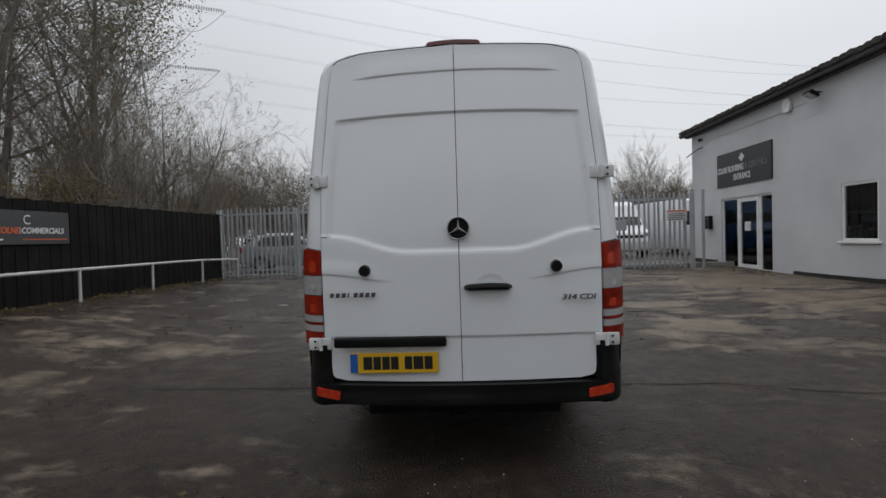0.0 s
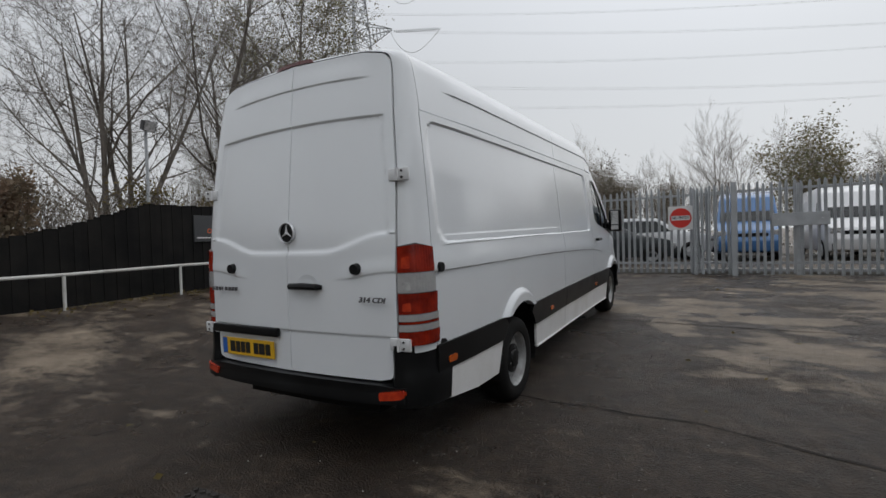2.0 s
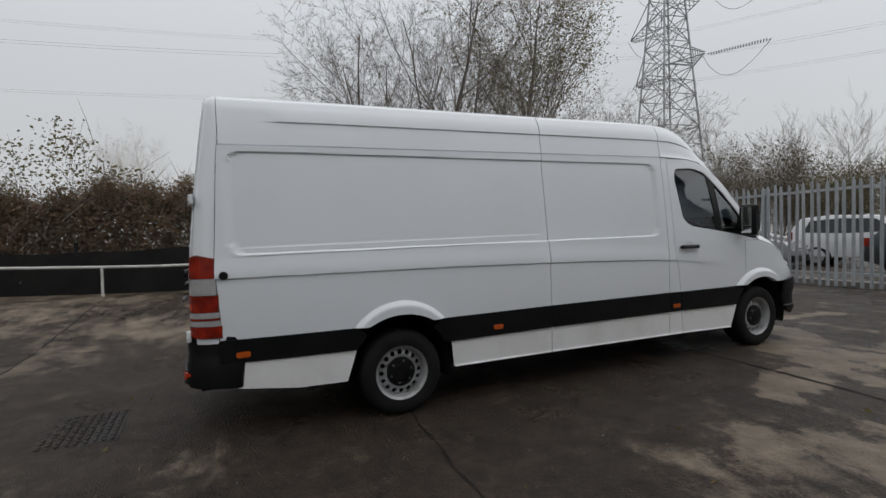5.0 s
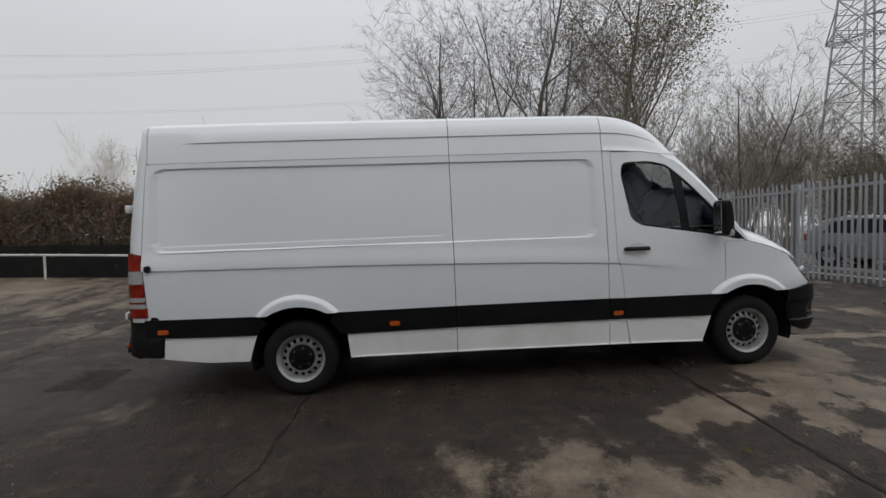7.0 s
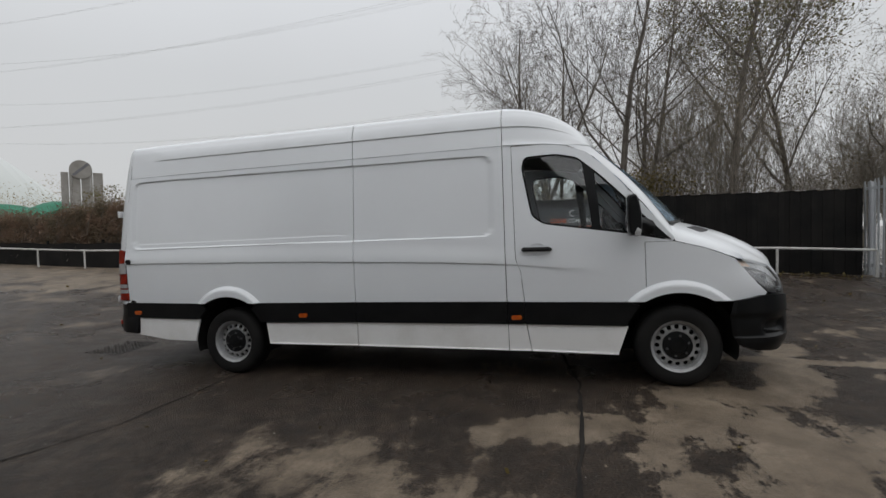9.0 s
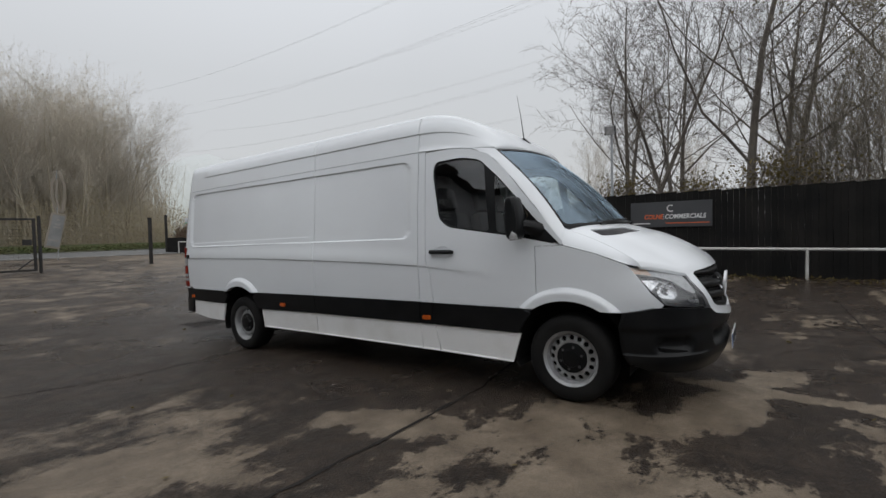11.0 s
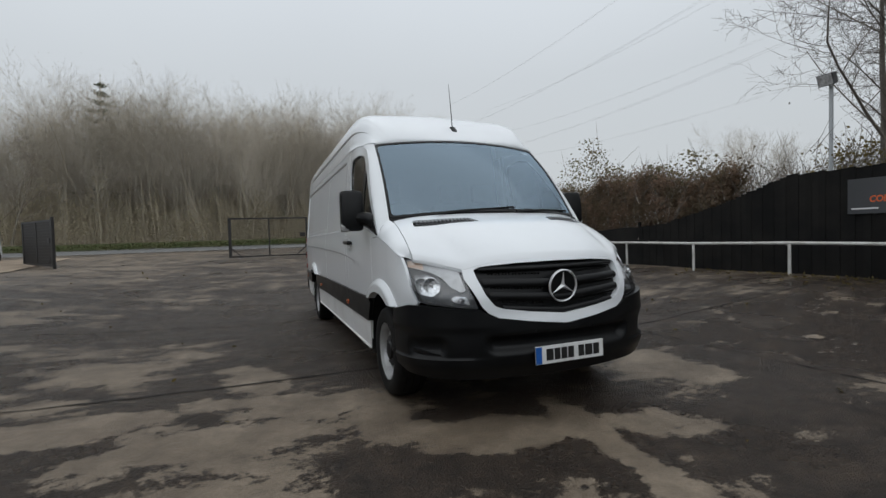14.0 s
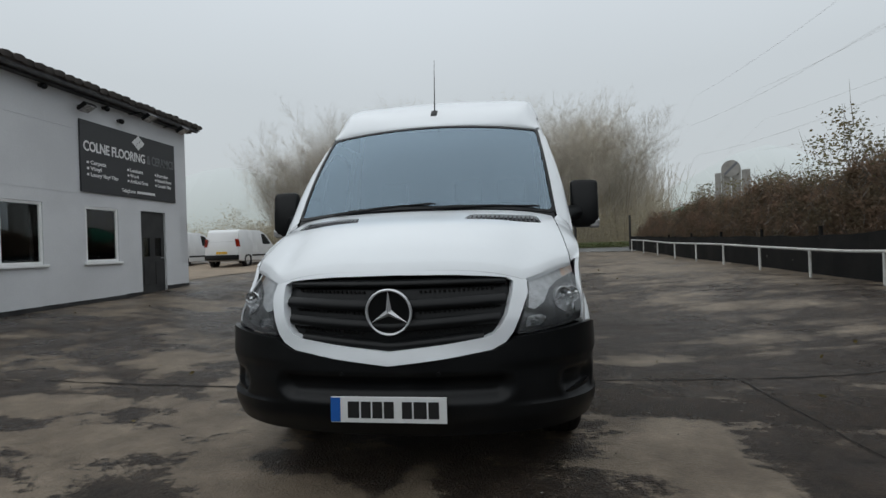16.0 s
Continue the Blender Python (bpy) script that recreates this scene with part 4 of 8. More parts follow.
# ---- floodlight on its pole ----
o = thing("pole_floodlight", "square floodlight on a thin grey pole", "floodlight")
px, py_ = -8.45, 6.65
part("pole", tube([(px, py_, 0.2), (px, py_, 3.95)], 0.035, 10), M_GALV, o, "", True)
part("bracket", tube([(px, py_, 3.93), (px + 0.1, py_, 4.0)], 0.02, 6), M_GALV, o)
part("lamp_head", prism([(px + 0.02, 3.98), (px + 0.14, 3.93), (px + 0.22, 4.14), (px + 0.09, 4.18)], py_ - 0.14, py_ + 0.14, axis="y", bevel=0.012), M_TRIM, o)
part("lens", prism([(px + 0.145, 3.942), (px + 0.152, 3.940), (px + 0.224, 4.128), (px + 0.217, 4.131)], py_ - 0.115, py_ + 0.115, axis="y"), M_CLEARLENS, o, "pale lamp glass")

# ---- black field gates at the way out ----
def mesh_gate(name, w, h, label, m, pitch=0.1, wire=0.0022):
    o = thing(name, label, "gate", group="way-out gates", m=m)
    fr = bmesh.new()
    for a, b, c, d in ((0, w, 0.08, 0.14), (0, w, h - 0.06, h), (0, 0.07, 0.14, h - 0.06), (w - 0.11, w, 0.14, h - 0.06)):
        box(a, b, -0.03, 0.03, c, d, 0.004, fr)
    part("gate_frame", fr, M_GATE, o)
    part("mid_stile", box(w * 0.49, w * 0.49 + 0.05, -0.025, 0.025, 0.14, h - 0.06), M_GATE, o)
    part("brace", tube([(w - 0.1, 0, 0.42), (w - 0.45, 0, 0.12)], 0.02, 6), M_GATE, o)
    part("brace", tube([(0.1, 0, 0.42), (0.45, 0, 0.12)], 0.02, 6), M_GATE, o)
    part("lock_box", box(0.1, 0.3, -0.05, 0.05, h * 0.52, h * 0.62, 0.005), M_GATE, o)
    bm = bmesh.new()
    k = int(w / pitch)
    for i in range(1, k):
        tube([(w * i / k, 0, 0.14), (w * i / k, 0, h - 0.06)], wire, 3, bm, False)
    for i in range(1, int(h / 0.1)):
        tube([(0.07, 0, 0.1 + 0.1 * i), (w - 0.07, 0, 0.1 + 0.1 * i)], wire, 3, bm, False)
    mesh = part("wire_mesh", bm, M_GATE, o)
    mesh["kind"] = "stuff"
    part("hinge_post", box(-0.12, -0.05, -0.04, 0.04, -0.1, h + 0.08, 0.006), M_GATE, o)
    return o


mesh_gate("mesh_gate", 2.95, 1.62, "black steel mesh gate standing open", pose(-0.13, -7.55, 0.53, 0, 0, -1))
mesh_gate("mesh_gate", 2.95, 1.62, "black steel mesh gate standing open beside the gravel", pose(8.05, -6.80, 0.53, 0, 0, -56), 0.03, 0.011)
for q in ((-3.6, -8.4),):
    o = thing("steel_post", "thin black steel post at the yard entrance", "post", group="entrance posts")
    z = ground_z(*q)
    part("post", box(q[0] - 0.05, q[0] + 0.05, q[1] - 0.05, q[1] + 0.05, z - 0.1, z + 1.65, 0.006), M_GATE, o)
    part("cap", box(q[0] - 0.06, q[0] + 0.06, q[1] - 0.06, q[1] + 0.06, z + 1.65, z + 1.67), M_GATE, o)

# ---- road, verge, gravel apron ----
def over_ground(dz):
    return lambda x, y: ground_z(x, y) + dz


RXS = [-300, -150, -90, -60, -40, -25, -15, -8, 0, 8, 15, 25, 40, 60, 90, 150, 300]
sheet("road", RXS, [-22, -20, -18, -16, -14.2], over_ground(0.02), M_ROADM, label="grey tarmac road beyond the gates", category="road", kind="structure")
for yy in (-14.55, -21.6):
    sheet("road_line", RXS, [yy - 0.06, yy + 0.06], over_ground(0.028), M_LINE, label="white road edge line", category="road marking", kind="structure")
sheet("verge", RXS, [-24.5, -24, -23, -22.02], lambda x, y: ground_z(x, y) + 0.05 + (0.35 if y < -23.5 else 0.12 if y < -22.5 else 0), M_GRASS, label="green grass verge", category="grass", kind="structure")
sheet("gravel_apron", [8.9, 11, 14, 18, 24, 30], [-11.5, -9, -6, -3, -1.5, -0.4], over_ground(0.02), M_GRAVEL, label="sandy gravel parking apron", category="gravel", kind="structure")

# ---- the white panel van ----
# Van axes: origin on the ground under the rear axle, y forward, z up; the van stands on the slope of the yard.
van = thing("panel_van", "white long high-roof panel van with black side mouldings", "van", m=pose(0, 4.42, 0, math.degrees(math.atan(0.0238))))
SEC_Z = (0.20, 0.30, 0.45, 0.60, 0.78, 0.95, 1.13, 1.25, 1.36, 1.55, 1.80, 2.00, 2.15)
SEC_X = (0.945, 0.958, 0.968, 0.975, 0.982, 0.985, 0.985, 0.982, 0.975, 0.960, 0.938, 0.917, 0.900)
ROOF_X = (0.900, 0.889, 0.876, 0.860, 0.826, 0.710, 0.380, 0.0)
ROOF_Z = (2.158, 2.25, 2.34, 2.430, 2.500, 2.543, 2.570, 2.582)
ROOF_T = tuple(i / 7 for i in range(8))


def side_x(z):
    return lerp_list(z, SEC_Z, SEC_X, 0.05)


def plan_x(y, z=1.1):
    """How far the flank stands out along the van: it narrows towards the nose, sooner at the bonnet than low down."""
    y -= 0.15 * smoothstep(1.06, 0.80, z) * smoothstep(4.3, 4.8, y)
    return lerp_list(y, (-2, -1.35, -0.9, -0.3, 3.9, 4.3, 4.6, 4.79, 4.95, 5.08), (-0.045, -0.028, -0.008, 0, 0, -0.004, -0.020, -0.052, -0.115, -0.22), 0.08) - 0.03 * smoothstep(1.5, 2.1, z) * smoothstep(3.15, 3.6, y)


def flank(y, z, out=0.0, side=1):
    return Vector((side * (side_x(z) + plan_x(y, z) + out), y, z))


def rear_y(z):
    return -lerp_list(z, (0.4, 1.0, 1.4, 1.8, 2.2, 2.5), (1.545, 1.535, 1.52, 1.475, 1.42, 1.372), 0.1)


def roof_point(y, t):
    """Across the roof: t from -1 (left gutter) over 0 (middle) to 1 (right gutter)."""
    s = 1 - abs(t)
    x, z = lerp_list(s, ROOF_T, ROOF_X, 0.03) if abs(t) < 1 else 0.900, lerp_list(s, ROOF_T, ROOF_Z, 0.03) if abs(t) < 1 else 2.158
    if s > 0.97:
        x, z = (1 - s) / 0.03 * lerp_list(0.97, ROOF_T, ROOF_X, 0.03), 2.581
    x *= 1 - 0.030 * smoothstep(-0.4, -1.36, y)
    if y > 2.6:
        drop = lerp_list(y, (2.6, 2.95, 3.2, 3.45, 3.62, 3.75, 3.9), (0.0, 0.006, 0.052, 0.155, 0.285, 0.41, 0.55), 0.1)
        k = (z - 2.10) / 0.5
        z -= drop * max(0.0, k) * (1 - 0.35 * smoothstep(0.0, 0.35, s) * (1 - smoothstep(0.55, 0.9, s)) * smoothstep(3.7, 3.2, y))
        x *= 1 - 0.030 * smoothstep(2.9, 3.7, y) - 0.015 * smoothstep(2.62, 3.45, y) * min(1.0, s / 0.5)
    return Vector((math.copysign(x, t) if t else 0.0, y, z))


def panel(outline, mapping, holes=(), us=(), vs=(), rim=0.02, inward=None, bm=None):
    """A skin cut to an outline in (u, v), divided along us and vs, laid on a surface, with its edge turned in."""
    own = bmesh.new()
    for loop in (outline, *holes):
        vv = [own.verts.new((u, v, 0)) for u, v in loop]
        for a, b in zip(vv, vv[1:] + vv[:1]):
            own.edges.new((a, b))
    bmesh.ops.triangle_fill(own, use_beauty=True, edges=own.edges[:])
    for u in us:
        bmesh.ops.bisect_plane(own, geom=own.verts[:] + own.edges[:] + own.faces[:], plane_co=(u, 0, 0), plane_no=(1, 0, 0), dist=1e-5)
    for v in vs:
        bmesh.ops.bisect_plane(own, geom=own.verts[:] + own.edges[:] + own.faces[:], plane_co=(0, v, 0), plane_no=(0, 1, 0), dist=1e-5)
    edge = [e for e in own.edges if len(e.link_faces) == 1]
    if rim and inward is not None:
        got = bmesh.ops.extrude_edge_only(own, edges=edge)
        moved = {v for v in got["geom"] if isinstance(v, bmesh.types.BMVert)}
    else:
        moved = set()
    for v in own.verts:
        p = mapping(v.co.x, v.co.y)
        v.co = p + (inward(p) * rim if v in moved else Vector((0, 0, 0)))
    bmesh.ops.recalc_face_normals(own, faces=own.faces[:])
    core = Vector((0, 2.0, 1.1))
    if sum((f.calc_center_median() - core).dot(f.normal) * f.calc_area() for f in own.faces) < 0:
        bmesh.ops.reverse_faces(own, faces=own.faces[:])
    return own


def span(a, b, step):
    k = max(1, int(round((b - a) / step)))
    return [a + (b - a) * i / k for i in range(1, k)]


def arc(cx, cy, r, a0, a1, k=14, ry=None):
    return [(cx + r * math.cos(radians(a0 + (a1 - a0) * i / k)), cy + (ry or r) * math.sin(radians(a0 + (a1 - a0) * i / k))) for i in range(k + 1)]


def rounded(pts, r, k=4):
    """Rounds the corners of an outline."""
    out = []
    n = len(pts)
    for i in range(n):
        p, a, b = Vector(pts[i]), Vector(pts[i - 1]), Vector(pts[(i + 1) % n])
        ra = min(r, (a - p).length * 0.45, (b - p).length * 0.45)
        s, t = p + (a - p).normalized() * ra, p + (b - p).normalized() * ra
        for j in range(k + 1):
            q = j / k
            out.append(tuple((1 - q) ** 2 * s + 2 * q * (1 - q) * p + q * q * t))
    return out


def inset(d, w):
    """0 outside, 1 deeper than w inside."""
    return smoothstep(0, w, d)


def rr_dist(u, v, u0, u1, v0, v1, r):
    """Depth inside a rounded rectangle."""
    cx, cy, hx, hy = (u0 + u1) / 2, (v0 + v1) / 2, (u1 - u0) / 2 - r, (v1 - v0) / 2 - r
    dx, dy = abs(u - cx) - hx, abs(v - cy) - hy
    return r - math.hypot(max(dx, 0), max(dy, 0)) - min(max(dx, dy), 0)


def side_relief(y, z):
    """The pressed lines of the flank: sunk upper panels, a shoulder ledge and a swage line."""
    d = 0.0
    d -= 0.017 * inset(rr_dist(y, z + (y + 1.1) / 3.9 * 0.027, -1.215, 2.80, 1.362, 2.107, 0.10), 0.010)
    if y < 1.36 and 1.35 < z < 1.5:
        d += 0.004 * (1 - smoothstep(1.408, 1.414, z)) * smoothstep(-1.20, -1.15, y) * (1 - smoothstep(1.30, 1.36, y))
    line = lerp_list(y, (-1.3, 0.5, 1.4, 2.2, 2.95, 3.5, 3.85), (1.205, 1.175, 1.148, 1.12, 1.080, 1.02, 0.95), 0.2)
    fade = 1 - smoothstep(3.4, 3.9, y)
    d += fade * (0.013 - 0.007 * smoothstep(2.6, 3.1, y)) * smoothstep(line - 0.007, line + 0.001, z) * (1 - smoothstep(line + 0.02, line + 0.17, z))
    return d


INX = {1: lambda p: Vector((-1, 0, 0)), -1: lambda p: Vector((1, 0, 0))}
ARCH_F, ARCH_R = (4.325, 0.345), (0.0, 0.345)


def flank_part(name, outline, side, material, out=0.0, holes=(), relief=True, step=0.05, rim=0.02, parent=None, label="", vs_extra=()):
    ys, zs = [p[0] for p in outline], [p[1] for p in outline]
    f = (lambda y, z: flank(y, z, out + side_relief(y, z), side)) if relief else (lambda y, z: flank(y, z, out, side))
    us, vs = span(min(ys), max(ys), step), span(min(zs), max(zs), step * 0.6)
    if relief:
        vs = vs + span(1.03, 1.22, 0.006)
    bm = panel(outline, f, holes, us, sorted(set(vs) | set(vs_extra)), rim, INX[side])
    return part(name, bm, material, parent or van, label, True)


G = 0.0022
for side in (1, -1):
    # rear quarter skin, with the wheel cut out
    arch = arc(0, 0.294, 0.553, 56.5, 123.5, 14)
    rear_skin = [(-1.312, 0.755), (-1.325, 1.25), (-1.272, 2.148), (1.4352, 2.148), (1.4352, 0.755)] + arch
    fine = [1.342, 1.348, 1.354, 1.36, 1.366, 1.372, 1.378, 1.405, 1.412, 1.42, 2.078, 2.085, 2.092, 2.10, 2.107]
    flank_part("rear_side_panel", rear_skin, side, M_PAINT, vs_extra=fine, step=0.03)
    flank_part("front_side_panel", [(1.4418, 0.755), (1.4418, 2.148), (2.9052, 2.148), (2.9052, 0.745)], side, M_PAINT, step=0.03, vs_extra=[1.33, 1.336, 1.342, 1.348, 1.354, 1.36, 2.065, 2.072, 2.079, 2.086, 2.093])
    flank_part("pillar_panel", [(2.9118, 0.745), (2.9118, 2.148), (2.987, 2.148), (2.997, 1.12), (3.037, 1.02), (3.062, 0.74)], side, M_PAINT)
    # front door with its window opening
    glz = [(3.075, 1.93), (3.10, 2.035), (3.38, 2.045), (3.56, 2.005), (3.75, 1.83), (3.95, 1.615), (4.265, 1.245), (3.93, 1.315), (3.25, 1.425), (3.15, 1.50)]
    door = [(2.992, 2.138), (3.30, 2.134), (3.47, 2.110), (3.64, 2.045), (3.81, 1.885), (4.02, 1.63), (4.31, 1.265), (4.30, 1.235), (4.078, 1.235), (4.078, 0.849)] + arc(4.325, 0.473, 0.45, 123.3, 144.4, 5) + [(3.88, 0.732), (3.067, 0.74), (3.042, 1.02), (3.002, 1.12)]
    dr = flank_part("front_door", door, side, M_PAINT, holes=[rounded(glz, 0.05)])
    # lower skins under the black moulding
    flank_part("sill_panel", [(0.455, 0.335), (0.435, 0.55), (1.437, 0.553), (1.437, 0.325)], side, M_DIRTYP, relief=False)
    flank_part("sill_panel", [(1.443, 0.325), (1.443, 0.553), (2.907, 0.540), (2.907, 0.300)], side, M_DIRTYP, relief=False)
    flank_part("sill_panel", [(2.913, 0.300), (2.913, 0.540), (3.07, 0.537), (3.11, 0.297)], side, M_DIRTYP, relief=False)
    flank_part("door_sill", [(3.116, 0.297), (3.078, 0.537), (3.93, 0.522), (3.845, 0.275)], side, M_DIRTYP, relief=False, parent=dr)
    for y0, y1, z0, z1 in ((0.46, 1.436, 0.338, 0.328), (1.444, 2.906, 0.328, 0.303), (2.914, 3.105, 0.303, 0.300), (3.12, 3.845, 0.300, 0.278)):
        part("sill_lip", tube([flank(y0, z0, 0.004, side), flank(y1, z1, 0.004, side)], 0.008, 6), M_DIRTYP, van, "", True)
    flank_part("rear_lower_panel", [(-1.215, 0.418), (-1.250, 0.604), (-0.368, 0.585), (-0.445, 0.352), (-0.8, 0.362)], side, M_DIRTYP, out=0.004, relief=False)
    # black mouldings
    for nm, o in (("side_moulding", [(-1.322, 0.608), (-0.362, 0.588), (-0.325, 0.64), (-0.275, 0.692), (-0.35, 0.757), (-1.322, 0.772)]), ("side_moulding", [(0.378, 0.557), (1.436, 0.557), (1.436, 0.755), (0.35, 0.757), (0.275, 0.692), (0.325, 0.64)]), ("side_moulding", [(1.444, 0.557), (2.906, 0.543), (2.906, 0.742), (1.444, 0.755)]), ("side_moulding", [(2.914, 0.543), (3.058, 0.541), (3.058, 0.740), (2.914, 0.742)]), ("door_moulding", [(3.066, 0.541), (3.912, 0.526), (3.975, 0.63), (4.03, 0.695), (3.95, 0.727), (3.066, 0.740)])):
        flank_part(nm, rounded(o, 0.012, 2), side, M_BLACKP, out=0.016, relief=False, rim=0.03, parent=dr if nm[0] == "d" else van, label="black plastic side moulding")
    # flared arches
    for (cy, cz), w, nm in ((ARCH_R, 0.0, "rear_wheel_arch"), (ARCH_F, 0.02, "front_wheel_arch")):
        zb, half, apex, ih, ia = (0.757, 0.375, 0.936, 0.262, 0.828) if cy < 1 else (0.735, 0.40, 0.908, 0.262, 0.808)
        orad = (half ** 2 + (apex - zb) ** 2) / (2 * (apex - zb))
        irad = (ih ** 2 + (ia - zb) ** 2) / (2 * (ia - zb))
        oz, iz = apex - orad, ia - irad
        lo_o, lo_i = math.degrees(math.asin((zb - oz) / orad)), math.degrees(math.asin((zb - iz) / irad))
        ring_o, ring_i = arc(cy, oz, orad, lo_o, 180 - lo_o, 24), arc(cy, iz, irad, 180 - lo_i, lo_i, 20)
        f = lambda y, z, cy=cy, oz=oz, orad=orad: flank(y, z, 0.006 + 0.034 * smoothstep(orad + 0.003, orad - 0.040, math.hypot(y - cy, z - oz)), side)
        bm = panel(ring_o + ring_i, f, (), span(cy - 0.42, cy + 0.42, 0.02), span(zb, apex, 0.015), 0.06, INX[side])
        part(nm, bm, M_PAINT, van, "flared white wheel arch", True)
        # dark wheel house
        bm = bmesh.new()
        rr = 0.43 + w
        rows = [[bm.verts.new((side * x, cy + rr * math.cos(radians(a)), max(0.24, cz + (0.50 if math.sin(radians(a)) > 0 else rr) * math.sin(radians(a))))) for a in range(-20, 201, 11)] for x in (0.955, 0.60)]
        for i in range(len(rows[0]) - 1):
            bm.faces.new((rows[0][i], rows[0][i + 1], rows[1][i + 1], rows[1][i]))
        bm.faces.new(rows[1])
        part("wheel_house", bm, M_SHELL, van)
    # front wing
    wing = [(4.084, 0.853), (4.084, 1.232), (4.31, 1.232), (4.55, 1.165), (4.765, 1.076), (4.84, 0.98), (4.925, 0.87), (5.005, 0.788), (4.97, 0.752), (4.80, 0.725)] + arc(4.325, 0.439, 0.405, 46, 126, 14)
    flank_part("front_wing", wing, side, M_PAINT, relief=False)
    # window glass, mirror triangle and black rubber edge
    fglass = lambda y, z: flank(y, z, -0.016, side)
    pane_o = rounded([(3.09, 1.93), (3.115, 2.02), (3.38, 2.030), (3.555, 1.99), (3.60, 1.955), (3.665, 1.375), (3.25, 1.44), (3.165, 1.51)], 0.04)
    q_o = rounded([(3.70, 1.865), (3.94, 1.60), (4.03, 1.50), (3.965, 1.33), (3.735, 1.365)], 0.03)
    for nm, o, lab in (("door_window", pane_o, "clear side window"), ("quarter_window", q_o, "clear quarter window")):
        pn = part(nm, panel(o, fglass, (), span(3.1, 4.1, 0.12), span(1.3, 2.0, 0.08)), M_GLASS, dr, lab, True)
        pn.visible_shadow = False
    fr_o = rounded(glz, 0.05)
    part("window_seal", panel(fr_o, lambda y, z: flank(y, z, -0.010, side), [pane_o, q_o], (), span(1.25, 2.03, 0.06), 0.02, INX[side]), M_BLACKP, dr, "black window surround", True)
    tri = [(3.99, 1.340), (4.050, 1.495), (4.288, 1.247)]
    part("mirror_base", panel(tri, lambda y, z: flank(y, z, 0.008, side), (), (), (), 0.03, INX[side]), M_BLACKP, dr, "black mirror base")
    bm = bmesh.new()
    # housing: a rounded shell, fuller at the front, narrower at the foot
    rows = []
    for x, kx in ((1.016, 0.55), (1.023, 0.80), (1.040, 0.95), (1.075, 1.0), (1.130, 1.0), (1.170, 0.95), (1.192, 0.82), (1.201, 0.58)):
        ring = []
        for i in range(24):
            a = i * math.tau / 24
            ca, sa = math.cos(a), math.sin(a)
            ex, ez = math.copysign(abs(ca) ** 0.55, ca), math.copysign(abs(sa) ** 0.5, sa)
            z = 1.462 + ez * 0.170 * (0.72 + 0.28 * kx)
            y = 3.975 + (ex * 0.052 if ex < 0 else ex * 0.062 * (1 - 0.35 * smoothstep(1.45, 1.62, z))) * kx
            ring.append(bm.verts.new((side * x, y, z)))
        rows.append(ring)
    for r0, r1 in zip(rows, rows[1:]):
        for i in range(24):
            bm.faces.new((r0[i], r0[(i + 1) % 24], r1[(i + 1) % 24], r1[i]))
    bm.faces.new(rows[0])
    bm.faces.new(rows[-1])
    bmesh.ops.recalc_face_normals(bm, faces=bm.faces[:])
    tube([(side * 0.93, 4.10, 1.36), (side * 0.98, 4.06, 1.385), (side * 1.05, 4.00, 1.40)], [0.085, 0.060, 0.055], 10, bm)
    mir = part("wing_mirror", bm, M_BLACKP, dr, "large black door mirror", True)
    part("mirror_glass", box(side * 1.108 - 0.056, side * 1.108 + 0.056, 3.9195, 3.925, 1.40, 1.605, 0.002), M_CHROME, mir, "mirror glass")
    part("mirror_glass", box(side * 1.108 - 0.054, side * 1.108 + 0.054, 3.9205, 3.9255, 1.322, 1.388, 0.002), M_CHROME, mir, "small wide-angle mirror glass")
    part("indicator_lens", prism([(3.97, 1.285), (4.015, 1.295), (4.026, 1.335), (3.995, 1.365), (3.97, 1.32)], side * 1.140, side * 1.205, bevel=0.008), M_CLEARLENS, mir, "clear indicator lens")
    # door handle and its dish
    bm = tube([flank(3.065, 1.205, 0.012, side), flank(3.075, 1.208, 0.035, side), flank(3.295, 1.205, 0.035, side), flank(3.31, 1.202, 0.012, side)], [0.014, 0.02, 0.02, 0.014], 8)
    part("door_handle", bm, M_BLACKP, dr, "black pull handle", True)
    bm = panel(arc(3.19, 1.205, 0.078, 0, 342, 19, 0.055), lambda y, z: flank(y, z, 0.006 + side_relief(y, z) - 0.012 * (1 - (math.hypot((y - 3.19) / 0.078, (z - 1.205) / 0.055)) ** 2), side), (), span(3.1, 3.28, 0.02), span(1.15, 1.26, 0.02))
    part("handle_dish", bm, M_PAINT, dr, "", True)
    for cy, cz in ((-1.168, 0.662), (0.87, 0.628), (2.99, 0.602)):
        bm = panel(rounded([(cy - 0.047, cz - 0.021), (cy + 0.047, cz - 0.021), (cy + 0.047, cz + 0.021), (cy - 0.047, cz + 0.021)], 0.02), lambda y, z: flank(y, z, 0.024, side), (), (), (), 0.015, INX[side])
        part("side_marker", bm, M_AMBER, van, "amber side marker lamp", True)
    part("door_stop", tube([flank(-1.268, 1.225, -0.01, side), flank(-1.268, 1.225, 0.03, side)], [0.034, 0.028], 14), M_BLACKP, van, "black rubber door stop", True)

